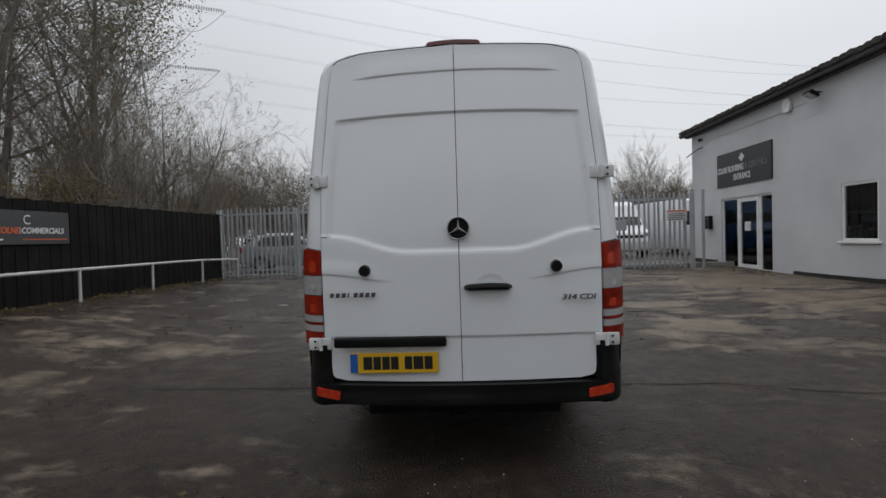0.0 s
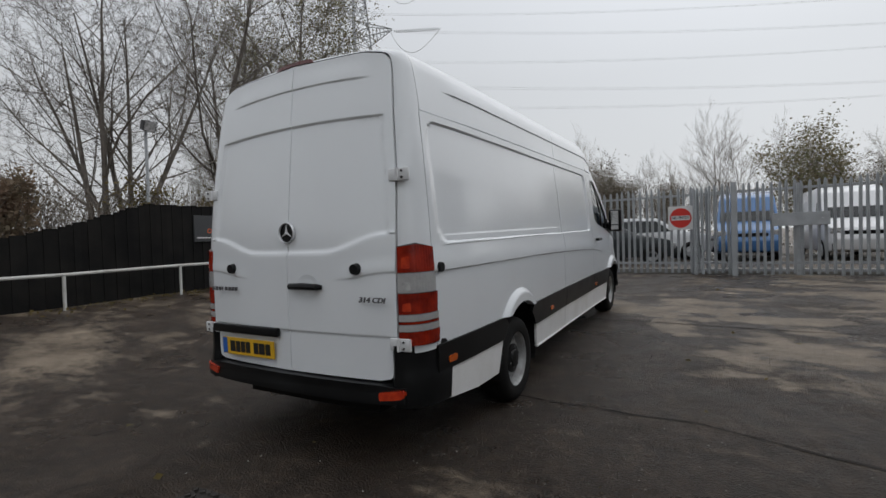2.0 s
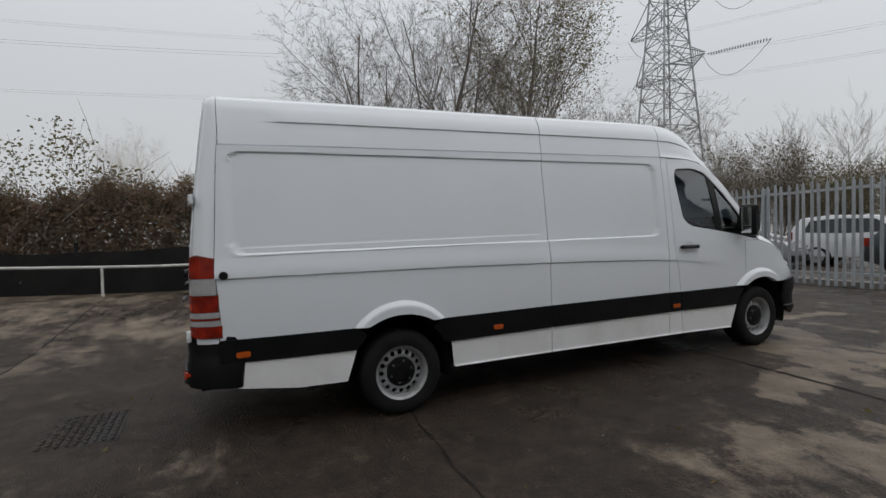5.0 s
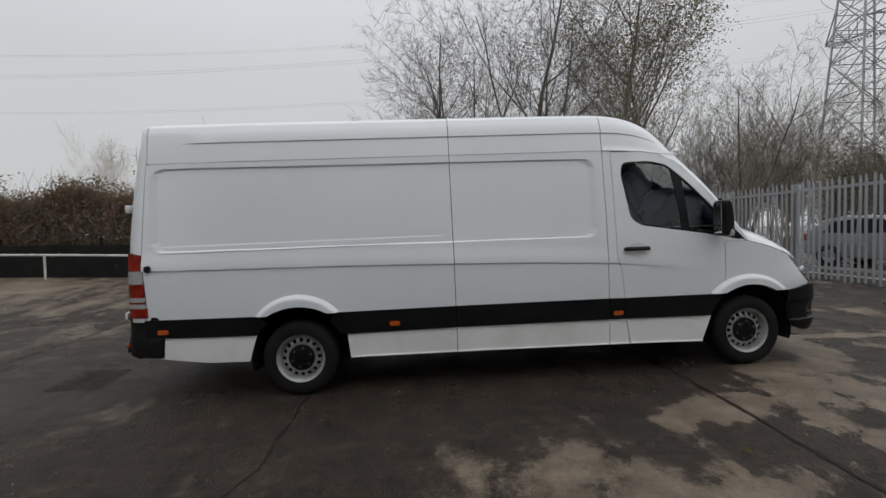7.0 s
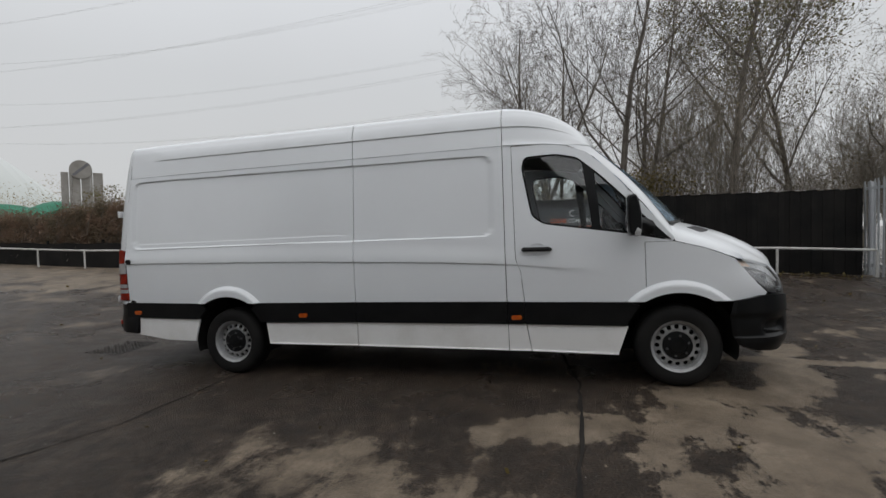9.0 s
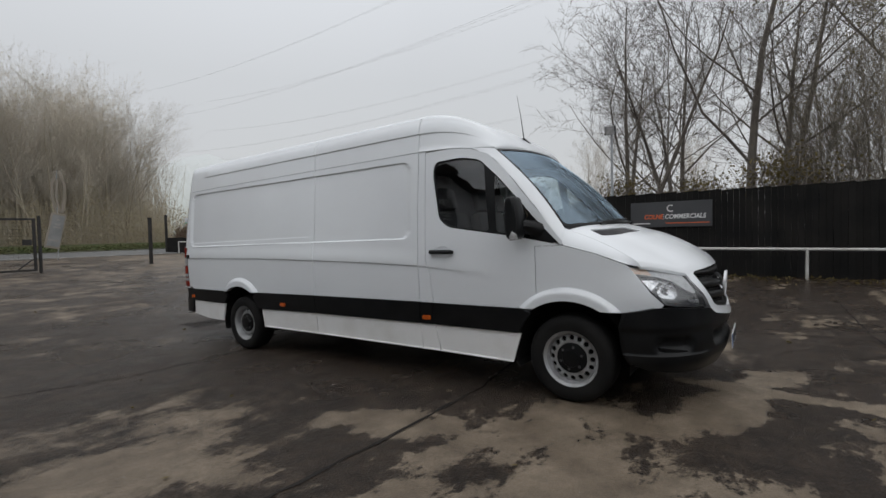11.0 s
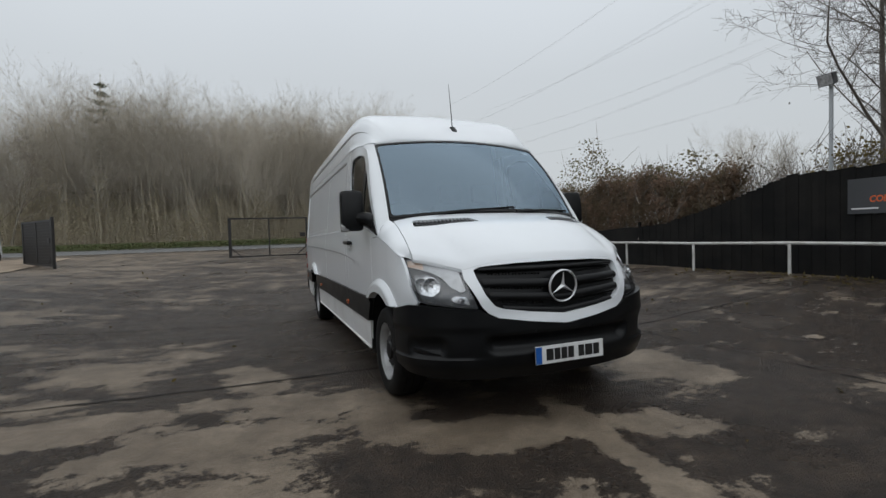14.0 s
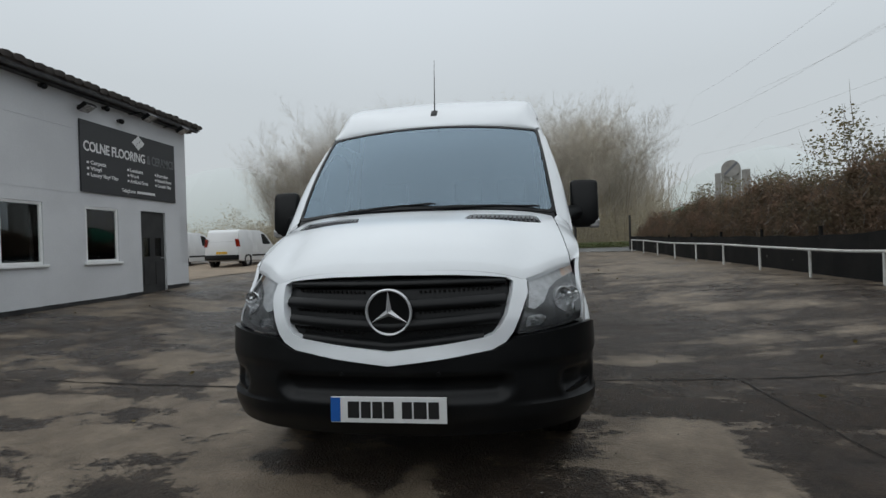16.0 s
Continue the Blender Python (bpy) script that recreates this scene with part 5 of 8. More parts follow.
# roof skins with seams at the flank seams
for a, b, nm in ((-1.2605, 1.4352, "rear_roof"), (1.4418, 2.9052, "middle_roof"), (2.912, 3.72, "front_roof")):
    def roof_map(y, t):
        p = roof_point(y, t)
        # two pressed lines along each side of the roof and ribs across the top
        s = 1 - abs(t)
        end = smoothstep(-0.95, -0.8, y) * (1 - smoothstep(2.8, 3.3, y))
        p.x *= 1 + 0.013 * end * smoothstep(0.262, 0.274, s) * (1 - smoothstep(0.32, 0.50, s))
        if s > 0.72 and y < 2.8:
            p.z -= 0.006 * (0.5 + 0.5 * math.cos(y * 9.0)) * smoothstep(0.72, 0.8, s)
        return p
    o = [(a, -1), (b, -1), (b, 1), (a, 1)]
    if nm == "front_roof":
        continue
    bm = panel(o, roof_map, (), span(a, b, 0.05), [-1 + i / 32 for i in range(1, 64)] + [s * q for s in (1, -1) for q in (0.724, 0.728, 0.732, 0.736, 0.740)], 0.012, lambda p: Vector((-p.x, 0, -1)).normalized())
    part(nm, bm, M_PAINT, van, "white pressed roof skin", True)


def screen_point(v, t):
    """The windscreen: across (v -1..1) and up (t 0 at the cowl, 1 at the roof)."""
    xb, xt = 0.885, 0.830
    x = v * (xb + (xt - xb) * t)
    yb, yt = 4.56 - 0.27 * v * v, 3.775 - 0.10 * v * v
    zb, zt = 1.395 - 0.03 * v * v, 2.135 - 0.045 * v * v
    bulge = 0.035 * math.sin(math.pi * t)
    return Vector((x, yb + (yt - yb) * t + bulge, zb + (zt - zb) * t + bulge * 0.5))


def pillar_row(t, sg):
    """Across the screen pillar at a height: from the glass edge over a bow to the door edge."""
    a = screen_point(sg * 0.99, t) + Vector((sg * 0.002, 0.002, 0.004))
    dy = lerp_list(t, (0, 0.25, 0.5, 0.75, 1), (4.315, 4.10, 3.90, 3.70, 3.48))
    dz = lerp_list(t, (0, 0.25, 0.5, 0.75, 1), (1.242, 1.54, 1.785, 1.998, 2.118))
    b = flank(dy, dz, 0.0, sg)
    c = Vector((b.x, a.y * 0.45 + b.y * 0.55, a.z * 0.6 + b.z * 0.4 + 0.01))
    c = ((a + b) / 2).lerp(c, 0.55 + 0.15 * smoothstep(0.0, 0.5, t))
    return lambda q: (1 - q) ** 2 * a + 2 * q * (1 - q) * c + q * q * b


def front_roof_map(u, t):
    """The roof over the cab, from its seam (u 0) to the windscreen and door tops (u 1)."""
    a = abs(t)
    sg = 1 if t >= 0 else -1
    top = lambda y: flank(y, lerp_list(y, (2.9, 3.3, 3.48, 3.6), (2.158, 2.143, 2.118, 2.08)), 0.009 * (1 - smoothstep(3.0, 3.3, y)), sg)
    if a <= 0.86:
        across = 0.45 * a / 0.86 + 0.55 * roof_point(2.9, a).x / roof_point(2.9, 0.86).x
        e = screen_point(sg * across * 0.99, 1.0) + Vector((0, 0.004, 0.006))
    else:
        e = pillar_row(1.0, sg)((a - 0.86) / 0.14) + Vector((0, 0.001, 0.002))
    y = 2.9118 + u * (e.y - 2.9118)
    p = roof_point(y, t)
    p.x *= 1 + 0.013 * (1 - smoothstep(3.15, 3.5, y)) * smoothstep(0.262, 0.274, 1 - a) * (1 - smoothstep(0.32, 0.50, 1 - a))
    p = p.lerp(top(y), smoothstep(0.93, 1.0, a))
    return p.lerp(e, max(0.0, (u - 0.08) / 0.92) ** (1.7 + 0.9 * smoothstep(0.15, 0.45, a) * (1 - smoothstep(0.80, 1.0, a)))) if a < 1 else top(2.9118 + u * (3.48 - 2.9118))


bm = panel([(0, -1), (1, -1), (1, 1), (0, 1)], front_roof_map, (), span(0, 1, 0.04), [-1 + i / 32 for i in range(1, 64)] + [q * k for q in (1, -1) for k in (0.724, 0.728, 0.732, 0.736, 0.740)], 0.012, lambda p: Vector((-p.x, 0, -1)).normalized())
part("front_roof", bm, M_PAINT, van, "white pressed roof skin over the cab", True)

# rear frame: rounds from the flanks and roof into the door opening
def section(k):
    """Half outline of the body from the sill (0) to the roof middle (1)."""
    if k < 0.62:
        z = 0.755 + (2.13 - 0.755) * k / 0.62
        return side_x(z) + plan_x(-1.33), z
    q = roof_point(-1.27, 1 - (k - 0.62) / 0.38)
    return q.x, q.z


def door_edge(k):
    if k < 0.62:
        z = 0.755 + (2.08 - 0.755) * k / 0.62
        return lerp_list(z, (0.6, 1.4, 1.78, 2.1), (0.812, 0.818, 0.812, 0.782), 0.05), z
    s = (k - 0.62) / 0.38
    return lerp_list(s, (0, 0.2, 0.36, 0.46, 0.62, 1), (0.783, 0.768, 0.752, 0.722, 0.56, 0.0), 0.02) if s < 0.999 else 0.0, lerp_list(s, (0, 0.2, 0.36, 0.46, 0.62, 1), (2.08, 2.30, 2.438, 2.500, 2.536, 2.554), 0.02)


bm = bmesh.new()
ks = [i / 60 for i in range(61)]
full = [(k, -1) for k in ks] + [(k, 1) for k in ks[::-1][1:]]
rings = []
for r in [i / 9 for i in range(10)] + [1.0]:
    row = []
    for k, sg in full:
        (x0, z0), (x1, z1) = section(k), door_edge(k)
        y0 = lerp_list(z0, (0.7, 1.25, 2.13, 2.16, 2.6), (-1.317, -1.330, -1.277, -1.265, -1.264))
        c, s = 1 - math.cos(r * math.pi / 2), math.sin(r * math.pi / 2)
        yr = rear_y(z1) + 0.045 * (x1 / 0.8) ** 2
        row.append((sg * (x0 + (x1 - x0) * c), y0 + (yr - y0) * s, z0 + (z1 - z0) * c))
    if len(rings) == 10:
        row = [(x * 0.99, y + 0.03, z - 0.005) for x, y, z in row]
    rings.append([bm.verts.new(p) for p in row])
for a, b in zip(rings, rings[1:]):
    for i in range(len(a) - 1):
        bm.faces.new((a[i], a[i + 1], b[i + 1], b[i]))
bmesh.ops.recalc_face_normals(bm, faces=bm.faces[:])
part("rear_frame", bm, M_PAINT, van, "white rear body frame", True)


def rear_surface(x, z, out=0.0):
    return Vector((x, rear_y(z) + 0.045 * (x / 0.8) ** 2 - out, z))


def rear_relief(x, z):
    a = abs(x)
    low = 1.335 + 0.10 * smoothstep(0.30, 0.74, a)
    d = 0.012 * (1 - smoothstep(low - 0.01, low + 0.02, z))
    top = 2.152 - 0.02 * (a / 0.7) ** 2
    side = lerp_list(z, (1.3, 1.7, 2.1), (0.775, 0.758, 0.712))
    d += 0.012 * max(smoothstep(top - 0.018, top, z), smoothstep(side - 0.02, side, a) if z > low else 0)
    t2 = 2.395 - 0.03 * (a / 0.7) ** 2
    d += 0.008 * smoothstep(t2 - 0.010, t2 + 0.002, z) * (1 - smoothstep(t2 + 0.02, t2 + 0.13, z)) * (1 - smoothstep(0.50, 0.64, a))
    ln = 1.17 + 0.05 * smoothstep(0.35, 0.8, a)
    d += 0.006 * smoothstep(0.34, 0.55, a) * smoothstep(ln - 0.009, ln + 0.001, z) * (1 - smoothstep(ln + 0.015, ln + 0.10, z))
    d -= 0.008 * (1 - smoothstep(0.838, 0.850, z))
    return d


rear_vs = sorted(set(span(0.585, 2.545, 0.03)) | set(span(1.15, 1.24, 0.006)) | set(span(1.32, 1.46, 0.010)) | set(span(2.12, 2.16, 0.005)) | set(span(2.345, 2.405, 0.006)) | {1.33, 1.34, 1.35, 1.36, 2.13, 2.14, 2.15, 2.36, 2.38, 2.395, 2.405, 0.838, 0.844, 0.85})
rear_doors = {}
for sg, nm in ((-1, "rear_door"), (1, "rear_door")):
    ed = [door_edge(k) for k in ks]
    edge = [(sg * (x - 0.007), z - (0.010 if x < 0.735 else 0)) for x, z in ed if x > 0.01]
    o = [(sg * G, 0.585), (sg * 0.68, 0.588), (sg * 0.75, 0.602), (sg * 0.79, 0.640), (sg * 0.806, 0.70)] + edge + [(sg * G, 2.546)]
    bm = panel(o, lambda x, z: rear_surface(x, z, rear_relief(x, z)), (), [sg * u for u in span(0.0, 0.8, 0.025)], rear_vs, 0.02, lambda p: Vector((0, 1, 0)))
    rd = rear_doors[sg] = part(nm, bm, M_PAINT, van, "white rear cargo door, closed", True)
    # black strip added in the shut gap to paint its shade
    gap = [(sg * (x - 0.001), z) for x, z in ed if x > 0.01]
    gap = [(sg * 0.30, 0.583), (sg * 0.68, 0.584), (sg * 0.752, 0.598), (sg * 0.794, 0.638), (sg * 0.811, 0.70)] + gap + [(sg * 0.01, 2.552)]
    part("door_seal", tube([rear_surface(x, z, -0.007) for x, z in gap], 0.0055, 6), M_BLACKP, rd, "black strip painted as shade in the door gap", True)
    part("door_stop", tube([rear_surface(sg * 0.55, 1.235, 0.008), rear_surface(sg * 0.55, 1.235, 0.045)], [0.036, 0.030], 16), M_BLACKP, rd, "black rubber door stop", True)
    for z in (1.765, 0.808):
        hx = sg * 0.832
        bm = box(hx - 0.068, hx + 0.068, -0.012, 0.012, -0.035, 0.035, 0.006)
        tube([(hx - sg * 0.005, -0.014, -0.036), (hx - sg * 0.005, -0.014, 0.036)], 0.011, 8, bm)
        bmesh.ops.translate(bm, vec=(0, rear_y(z) + 0.048 - 0.018, z), verts=bm.verts)
        hg = part("hinge", bm, M_GREYMETAL, rd, "pale painted metal hinge", True)
        for dz in (-0.018, 0.018):
            part("hinge_hole", tube([(hx + sg * 0.028, rear_y(z) + 0.012, z + dz), (hx + sg * 0.028, rear_y(z) + 0.019, z + dz)], 0.007, 8), M_INK, hg)
# star badges: a ring with three points
def star_badge(parent, c, r, m, backing):
    o = []
    bm = bmesh.new()
    k = 40
    loops = []
    for rad, dep in ((1.0, 0), (1.0, 0.012), (0.955, 0.018), (0.90, 0.012), (0.90, 0.004)):
        loops.append([bm.verts.new((r * rad * math.cos(i * math.tau / k), r * rad * math.sin(i * math.tau / k), dep)) for i in range(k)])
    for a, b in zip(loops, loops[1:]):
        for i in range(k):
            bm.faces.new((a[i], a[(i + 1) % k], b[(i + 1) % k], b[i]))
    for q in range(3):
        a = radians(90 + 120 * q)
        tip = (r * 0.92 * math.cos(a), r * 0.92 * math.sin(a), 0.010)
        mid = bm.verts.new((0, 0, 0.022))
        t = bm.verts.new(tip)
        for s in (-1, 1):
            b = radians(90 + 120 * q + 60 * s)
            w = bm.verts.new((r * 0.15 * math.cos(b), r * 0.15 * math.sin(b), 0.006))
            bm.faces.new((mid, t, w))
    bmesh.ops.recalc_face_normals(bm, faces=bm.faces[:])
    bd = part("badge", bm, M_STAR, parent, "chrome ring badge with three points")
    bd.matrix_basis = m
    bm = bmesh.new()
    bmesh.ops.create_circle(bm, cap_ends=True, segments=40, radius=r * 0.92)
    bk = part("badge_backing", bm, backing, bd)
    bk.matrix_basis = pose(0, 0, 0.003)
    return bd


star_badge(rear_doors[1], None, 0.066, Matrix.Translation(rear_surface(0.0, 1.465, 0.006)) @ Matrix(((1, 0, 0, 0), (0, 0.05, -1, 0), (0, 1, 0.05, 0), (0, 0, 0, 1))), M_BLACKP)
part("door_handle", tube([rear_surface(0.035, 1.125, 0.012), rear_surface(0.05, 1.128, 0.04), rear_surface(0.16, 1.132, 0.045), rear_surface(0.27, 1.128, 0.04), rear_surface(0.285, 1.125, 0.012)], [0.014, 0.020, 0.022, 0.020, 0.014], 8), M_BLACKP, rear_doors[1], "black pull handle", True)
part("handle_dish", panel(arc(0.175, 1.135, 0.085, 0, 342, 19, 0.068), lambda x, z: rear_surface(x, z, 0.017 - 0.008 * (1 - math.hypot((x - 0.175) / 0.085, (z - 1.135) / 0.068) ** 2)), (), span(0.1, 0.25, 0.02), span(1.07, 1.2, 0.02)), M_PAINT, rear_doors[1], "", True)
part("plate_lamp_bar", box(-0.735, -0.085, -1.580, -1.545, 0.795, 0.855, 0.012), M_BLACKP, rear_doors[-1], "black plate lamp bar", True)


def number_plate(name, x0, x1, z0, z1, y, sgn, material, label):
    """A plate with a blue band and its characters as plain bars."""
    o = part(name, box(x0, x1, y - 0.004, y + 0.004, z0, z1, 0.002), material, van, label)
    w, h = x1 - x0, z1 - z0
    yy = y + sgn * 0.005
    left = x0 if sgn < 0 else x1
    d = 1 if sgn < 0 else -1
    part("blue_band", box(min(left, left + d * 0.085 * w), max(left, left + d * 0.085 * w), yy - 0.001, yy + 0.001, z0 + 0.004, z1 - 0.004), M_BLUE, o, "blue band")
    for u, cw in ((0.15, 0.10), (0.265, 0.085), (0.365, 0.085), (0.465, 0.085), (0.62, 0.085), (0.72, 0.11), (0.845, 0.09)):
        a, b = left + d * u * w, left + d * (u + cw) * w
        part("character_bar", box(min(a, b), max(a, b), yy - 0.001, yy + 0.001, z0 + 0.18 * h, z1 - 0.18 * h), M_INK, o)
    return o


number_plate("rear_number_plate", -0.645, -0.135, 0.645, 0.762, -1.562, -1, M_PLATEY, "yellow rear number plate")
mx = Matrix(((1, 0, 0, -0.615), (0, 0, -1, -1.546), (0, 1, 0, 1.098), (0, 0, 0, 1)))
for i in range(8):
    bm = bmesh.new()
    x0, wide = -0.1375 + 0.0346 * i, 0.009 if i == 3 else 0.023
    lo = [bm.verts.new((x0 + sx * wide + 0.2 * sy, sy, sz)) for sz in (-0.002, 0.004) for sx, sy in ((0, -0.013), (1, -0.013), (1, 0.013), (0, 0.013))]
    bm.faces.new(lo[4:])
    bm.faces.new(lo[3::-1])
    for k in range(4):
        bm.faces.new((lo[k], lo[(k + 1) % 4], lo[4 + (k + 1) % 4], lo[4 + k]))
    part("badge_bar", bm, M_BADGE, rear_doors[-1], "grey raised badge bar").matrix_basis = mx
mx = Matrix(((1, 0, 0, 0.668), (0, 0, -1, -1.543), (0, 1, 0, 1.058), (0, 0, 0, 1)))
text_part("badge_lettering", "314 CDI", 0.042, M_BADGE, rear_doors[1], mx, 0.19, "grey raised lettering", 0.004, shear=0.2)
bm = panel(rounded([(-0.165, 2.550), (0.165, 2.550), (0.150, 2.574), (-0.150, 2.574)], 0.008), lambda x, z: Vector((x, -1.384 + 0.25 * (z - 2.550) + 0.2 * x * x, z + 0.004 - 0.3 * x * x)), (), span(-0.15, 0.15, 0.05), (), 0.05, lambda p: Vector((0, 1, 0)))
part("high_brake_lamp", bm, M_REDDARK, van, "red high brake lamp", True)

# tail lamps wrap round the rear corners
def corner(k, z, out=0.0, sg=1):
    """Round the rear corner: k 0 on the flank, 1 at the door edge."""
    x0, x1 = side_x(z) + plan_x(-1.33), 0.816
    y0, yr = -1.327, rear_y(z) + 0.045
    c, s = 1 - math.cos(max(0.0, k) * math.pi / 2), math.sin(k * math.pi / 2)
    nx, ny = math.cos(k * math.pi / 2), -math.sin(k * math.pi / 2)
    return Vector((sg * (x0 + (x1 - x0) * c + nx * out), y0 + (yr - y0) * s + ny * out, z))


for sg in (1, -1):
    tl = part("tail_lamp", panel([(-0.12, 0.79), (0.0, 1.350), (0.5, 1.377), (1.0, 1.360), (1.0, 0.80)], lambda k, z: corner(k, z, 0.004, sg), (), span(0, 1, 0.1), span(0.8, 1.36, 0.06), 0.03, lambda p: Vector((-sg * 0.7, 0.7, 0))), M_LAMPSHELL, van, "red and clear tail lamp cluster", True)
    inn = lambda p: Vector((-sg * 0.7, 0.7, 0))
    for z0, z1, mt, m2, lab in ((1.213, 1.370, M_REDLENS, M_REDGLOW, "red upper lens"), (1.097, 1.209, M_CLEARRIB, M_CLEARLENS, "clear lens"), (0.978, 1.093, M_REDLENS, M_REDGLOW, "red lens"), (0.937, 0.975, M_CLEARRIB, None, "clear strip"), (0.921, 0.934, M_REDLENS, None, "red strip"), (0.880, 0.918, M_CLEARRIB, None, "clear strip"), (0.800, 0.877, M_REDLENS, M_REDGLOW, "red lower lens")):
        a = lerp_list(z0, (0.8, 1.18), (-0.08, 0.03))
        o = [(a, z0), (a - 0.02, z1 - 0.02 if z1 > 1.3 else z1), (0.5, z1), (0.97, z1 - (0.015 if z1 > 1.3 else 0)), (0.97, z0)]
        ln = part("lens", panel(o, lambda k, z: corner(k, z, 0.014 + 0.0012 * math.sin(k * 90) * (k < 0.55), sg), (), span(-0.1, 1, 0.018), (), 0.012, inn), mt, tl, lab, True)
        # inner reflector as a brighter patch on the lens, its glint painted in
        if m2:
            h = z1 - z0
            o = rounded([(0.66, z0 + 0.14 * h), (0.88, z0 + 0.14 * h), (0.86, z1 - 0.48 * h), (0.68, z1 - 0.42 * h)], 0.02, 3)
            part("inner_reflector", panel(o, lambda k, z: corner(k, z, 0.0155, sg), (), span(0.6, 0.9, 0.05), (), 0), m2, ln, "inner reflector patch with its lit look painted in", True)

# rear bumper: corner pieces and step
def corner_b(u, z, out=0.0):
    """Round the rear at bumper height, u in metres from the middle line outwards, both sides."""
    sg, a = (1 if u >= 0 else -1), abs(u)
    if a < 0.78:
        return Vector((u, -1.565 + 0.045 * (a / 0.8) ** 2 - out, z))
    k = min(1.0, (a - 0.78) / 0.32)
    ang = k * math.pi / 2
    return Vector((sg * (0.78 + (0.172 + out) * math.sin(ang)), -1.522 - out + (0.30 + out) * (1 - math.cos(ang)), z))


for sg in (1, -1):
    o = [(sg * 0.80, 0.45), (sg * 0.80, 0.802), (sg * 1.06, 0.802), (sg * 1.17, 0.776), (sg * 1.15, 0.605), (sg * 1.12, 0.43), (sg * 0.95, 0.445)]
    bm = panel(o, lambda u, z: corner_b(u, z, 0.008 + 0.012 * (1 - smoothstep(0.60, 0.66, z))) + Vector((0, max(0, abs(u) - 1.1) * 1.0, 0)), (), [sg * q for q in span(0.78, 1.13, 0.025)], span(0.4, 0.8, 0.04), 0.05, lambda p: Vector((-0.7 * sg, 0.7, 0)))
    part("bumper_corner", bm, M_BLACKP, van, "black plastic bumper corner", True)
    o = [(sg * 0.71, 0.492), (sg * 0.71, 0.540), (sg * 0.855, 0.562), (sg * 0.855, 0.514)]
    bm = panel(rounded(o, 0.012, 2), lambda u, z: corner_b(u, z, 0.046), (), [sg * q for q in span(0.7, 0.87, 0.03)], (), 0.03, lambda p: Vector((0, 1, 0)))
    part("bumper_reflector", bm, M_REDGLOW, van, "orange-red bumper reflector", True)
bm = panel([(-0.86, 0.478), (-0.86, 0.568), (-0.70, 0.578), (0.70, 0.578), (0.86, 0.568), (0.86, 0.478), (0.6, 0.466), (-0.6, 0.466)], lambda u, z: corner_b(u, z, 0.032 + 0.010 * smoothstep(0.53, 0.5, z)), (), span(-0.86, 0.86, 0.05), span(0.44, 0.58, 0.03), 0.10, lambda p: Vector((0, 1, 0)))
part("rear_bumper", bm, M_BLACKP, van, "black step bumper", True)

# ---- nose ----
NOSE_U = (0, 0.15, 0.3, 0.4, 0.5, 0.6, 0.7, 0.8, 0.9, 1.0, 1.1, 1.2, 1.4)
NOSE_X = (0, 0.15, 0.3, 0.4, 0.5, 0.6, 0.7, 0.795, 0.872, 0.926, 0.955, 0.963, 0.968)
NOSE_HI = (5.30, 5.297, 5.277, 5.250, 5.208, 5.148, 5.068, 4.967, 4.871, 4.785, 4.70, 4.61, 4.41)
NOSE_LO = (5.30, 5.299, 5.286, 5.270, 5.246, 5.212, 5.166, 5.105, 5.032, 4.945, 4.835, 4.71, 4.50)


def nose(u, z, out=0.0):
    """Round the nose: u about metres from the middle line round the corner, z up; squarer low down."""
    s, sg = abs(u), (1 if u >= 0 else -1)
    k = smoothstep(1.07, 0.80, z)

    def plan(q):
        return lerp_list(q, NOSE_U, NOSE_X, 0.04) if q > 0.1 else q, (1 - k) * lerp_list(q, NOSE_U, NOSE_HI, 0.04) + k * lerp_list(q, NOSE_U, NOSE_LO, 0.04)

    (x, y), (xa, ya), (xb, yb) = plan(s), plan(max(0, s - 0.02)), plan(s + 0.02)
    ln = math.hypot(xb - xa, yb - ya)
    nx, ny = -(yb - ya) / ln, (xb - xa) / ln
    lean = lerp_list(z, (0.25, 0.35, 0.50, 0.66, 0.80, 0.95, 1.06, 1.12), (-0.035, 0.01, 0.035, 0.025, 0.015, -0.02, -0.075, -0.13), 0.04)
    x += nx * (out + lean * 0.35)
    y += ny * out + lean * max(0.0, ny)
    if s < 0.03:
        x = s
    return Vector((sg * max(0.0, x), y, z))


def lamp_top(u):
    return lerp_list(abs(u), (0.62, 0.72, 0.82, 0.95, 1.06), (0.986, 1.018, 1.050, 1.072, 1.072), 0.02)


INN = lambda p: Vector((-p.x * 0.6, -1, 0)).normalized()


def nose_part(name, outline, material, parent=None, out=0.0, holes=(), step=0.04, rim=0.03, label="", f=None, vstep=0.03):
    us, zs = [p[0] for p in outline], [p[1] for p in outline]
    return part(name, panel(outline, f or (lambda u, z: nose(u, z, out)), holes, span(min(us), max(us), step), span(min(zs), max(zs), vstep), rim, INN), material, parent or van, label, True)


def mirror_outline(half):
    """Half outline with u >= 0, from the middle line to the middle line, made whole."""
    return half + [(-u, z) for u, z in half[::-1] if u > 1e-6]


# black front bumper
bz = mirror_outline([(0, 0.620), (0.25, 0.649), (0.46, 0.682), (0.53, 0.715), (0.565, 0.738), (0.75, 0.757), (0.90, 0.772), (1.0, 0.772), (1.08, 0.752), (1.16, 0.735), (1.185, 0.62), (1.175, 0.46), (1.14, 0.37), (1.04, 0.325), (0.85, 0.305), (0.6, 0.295), (0, 0.290)])


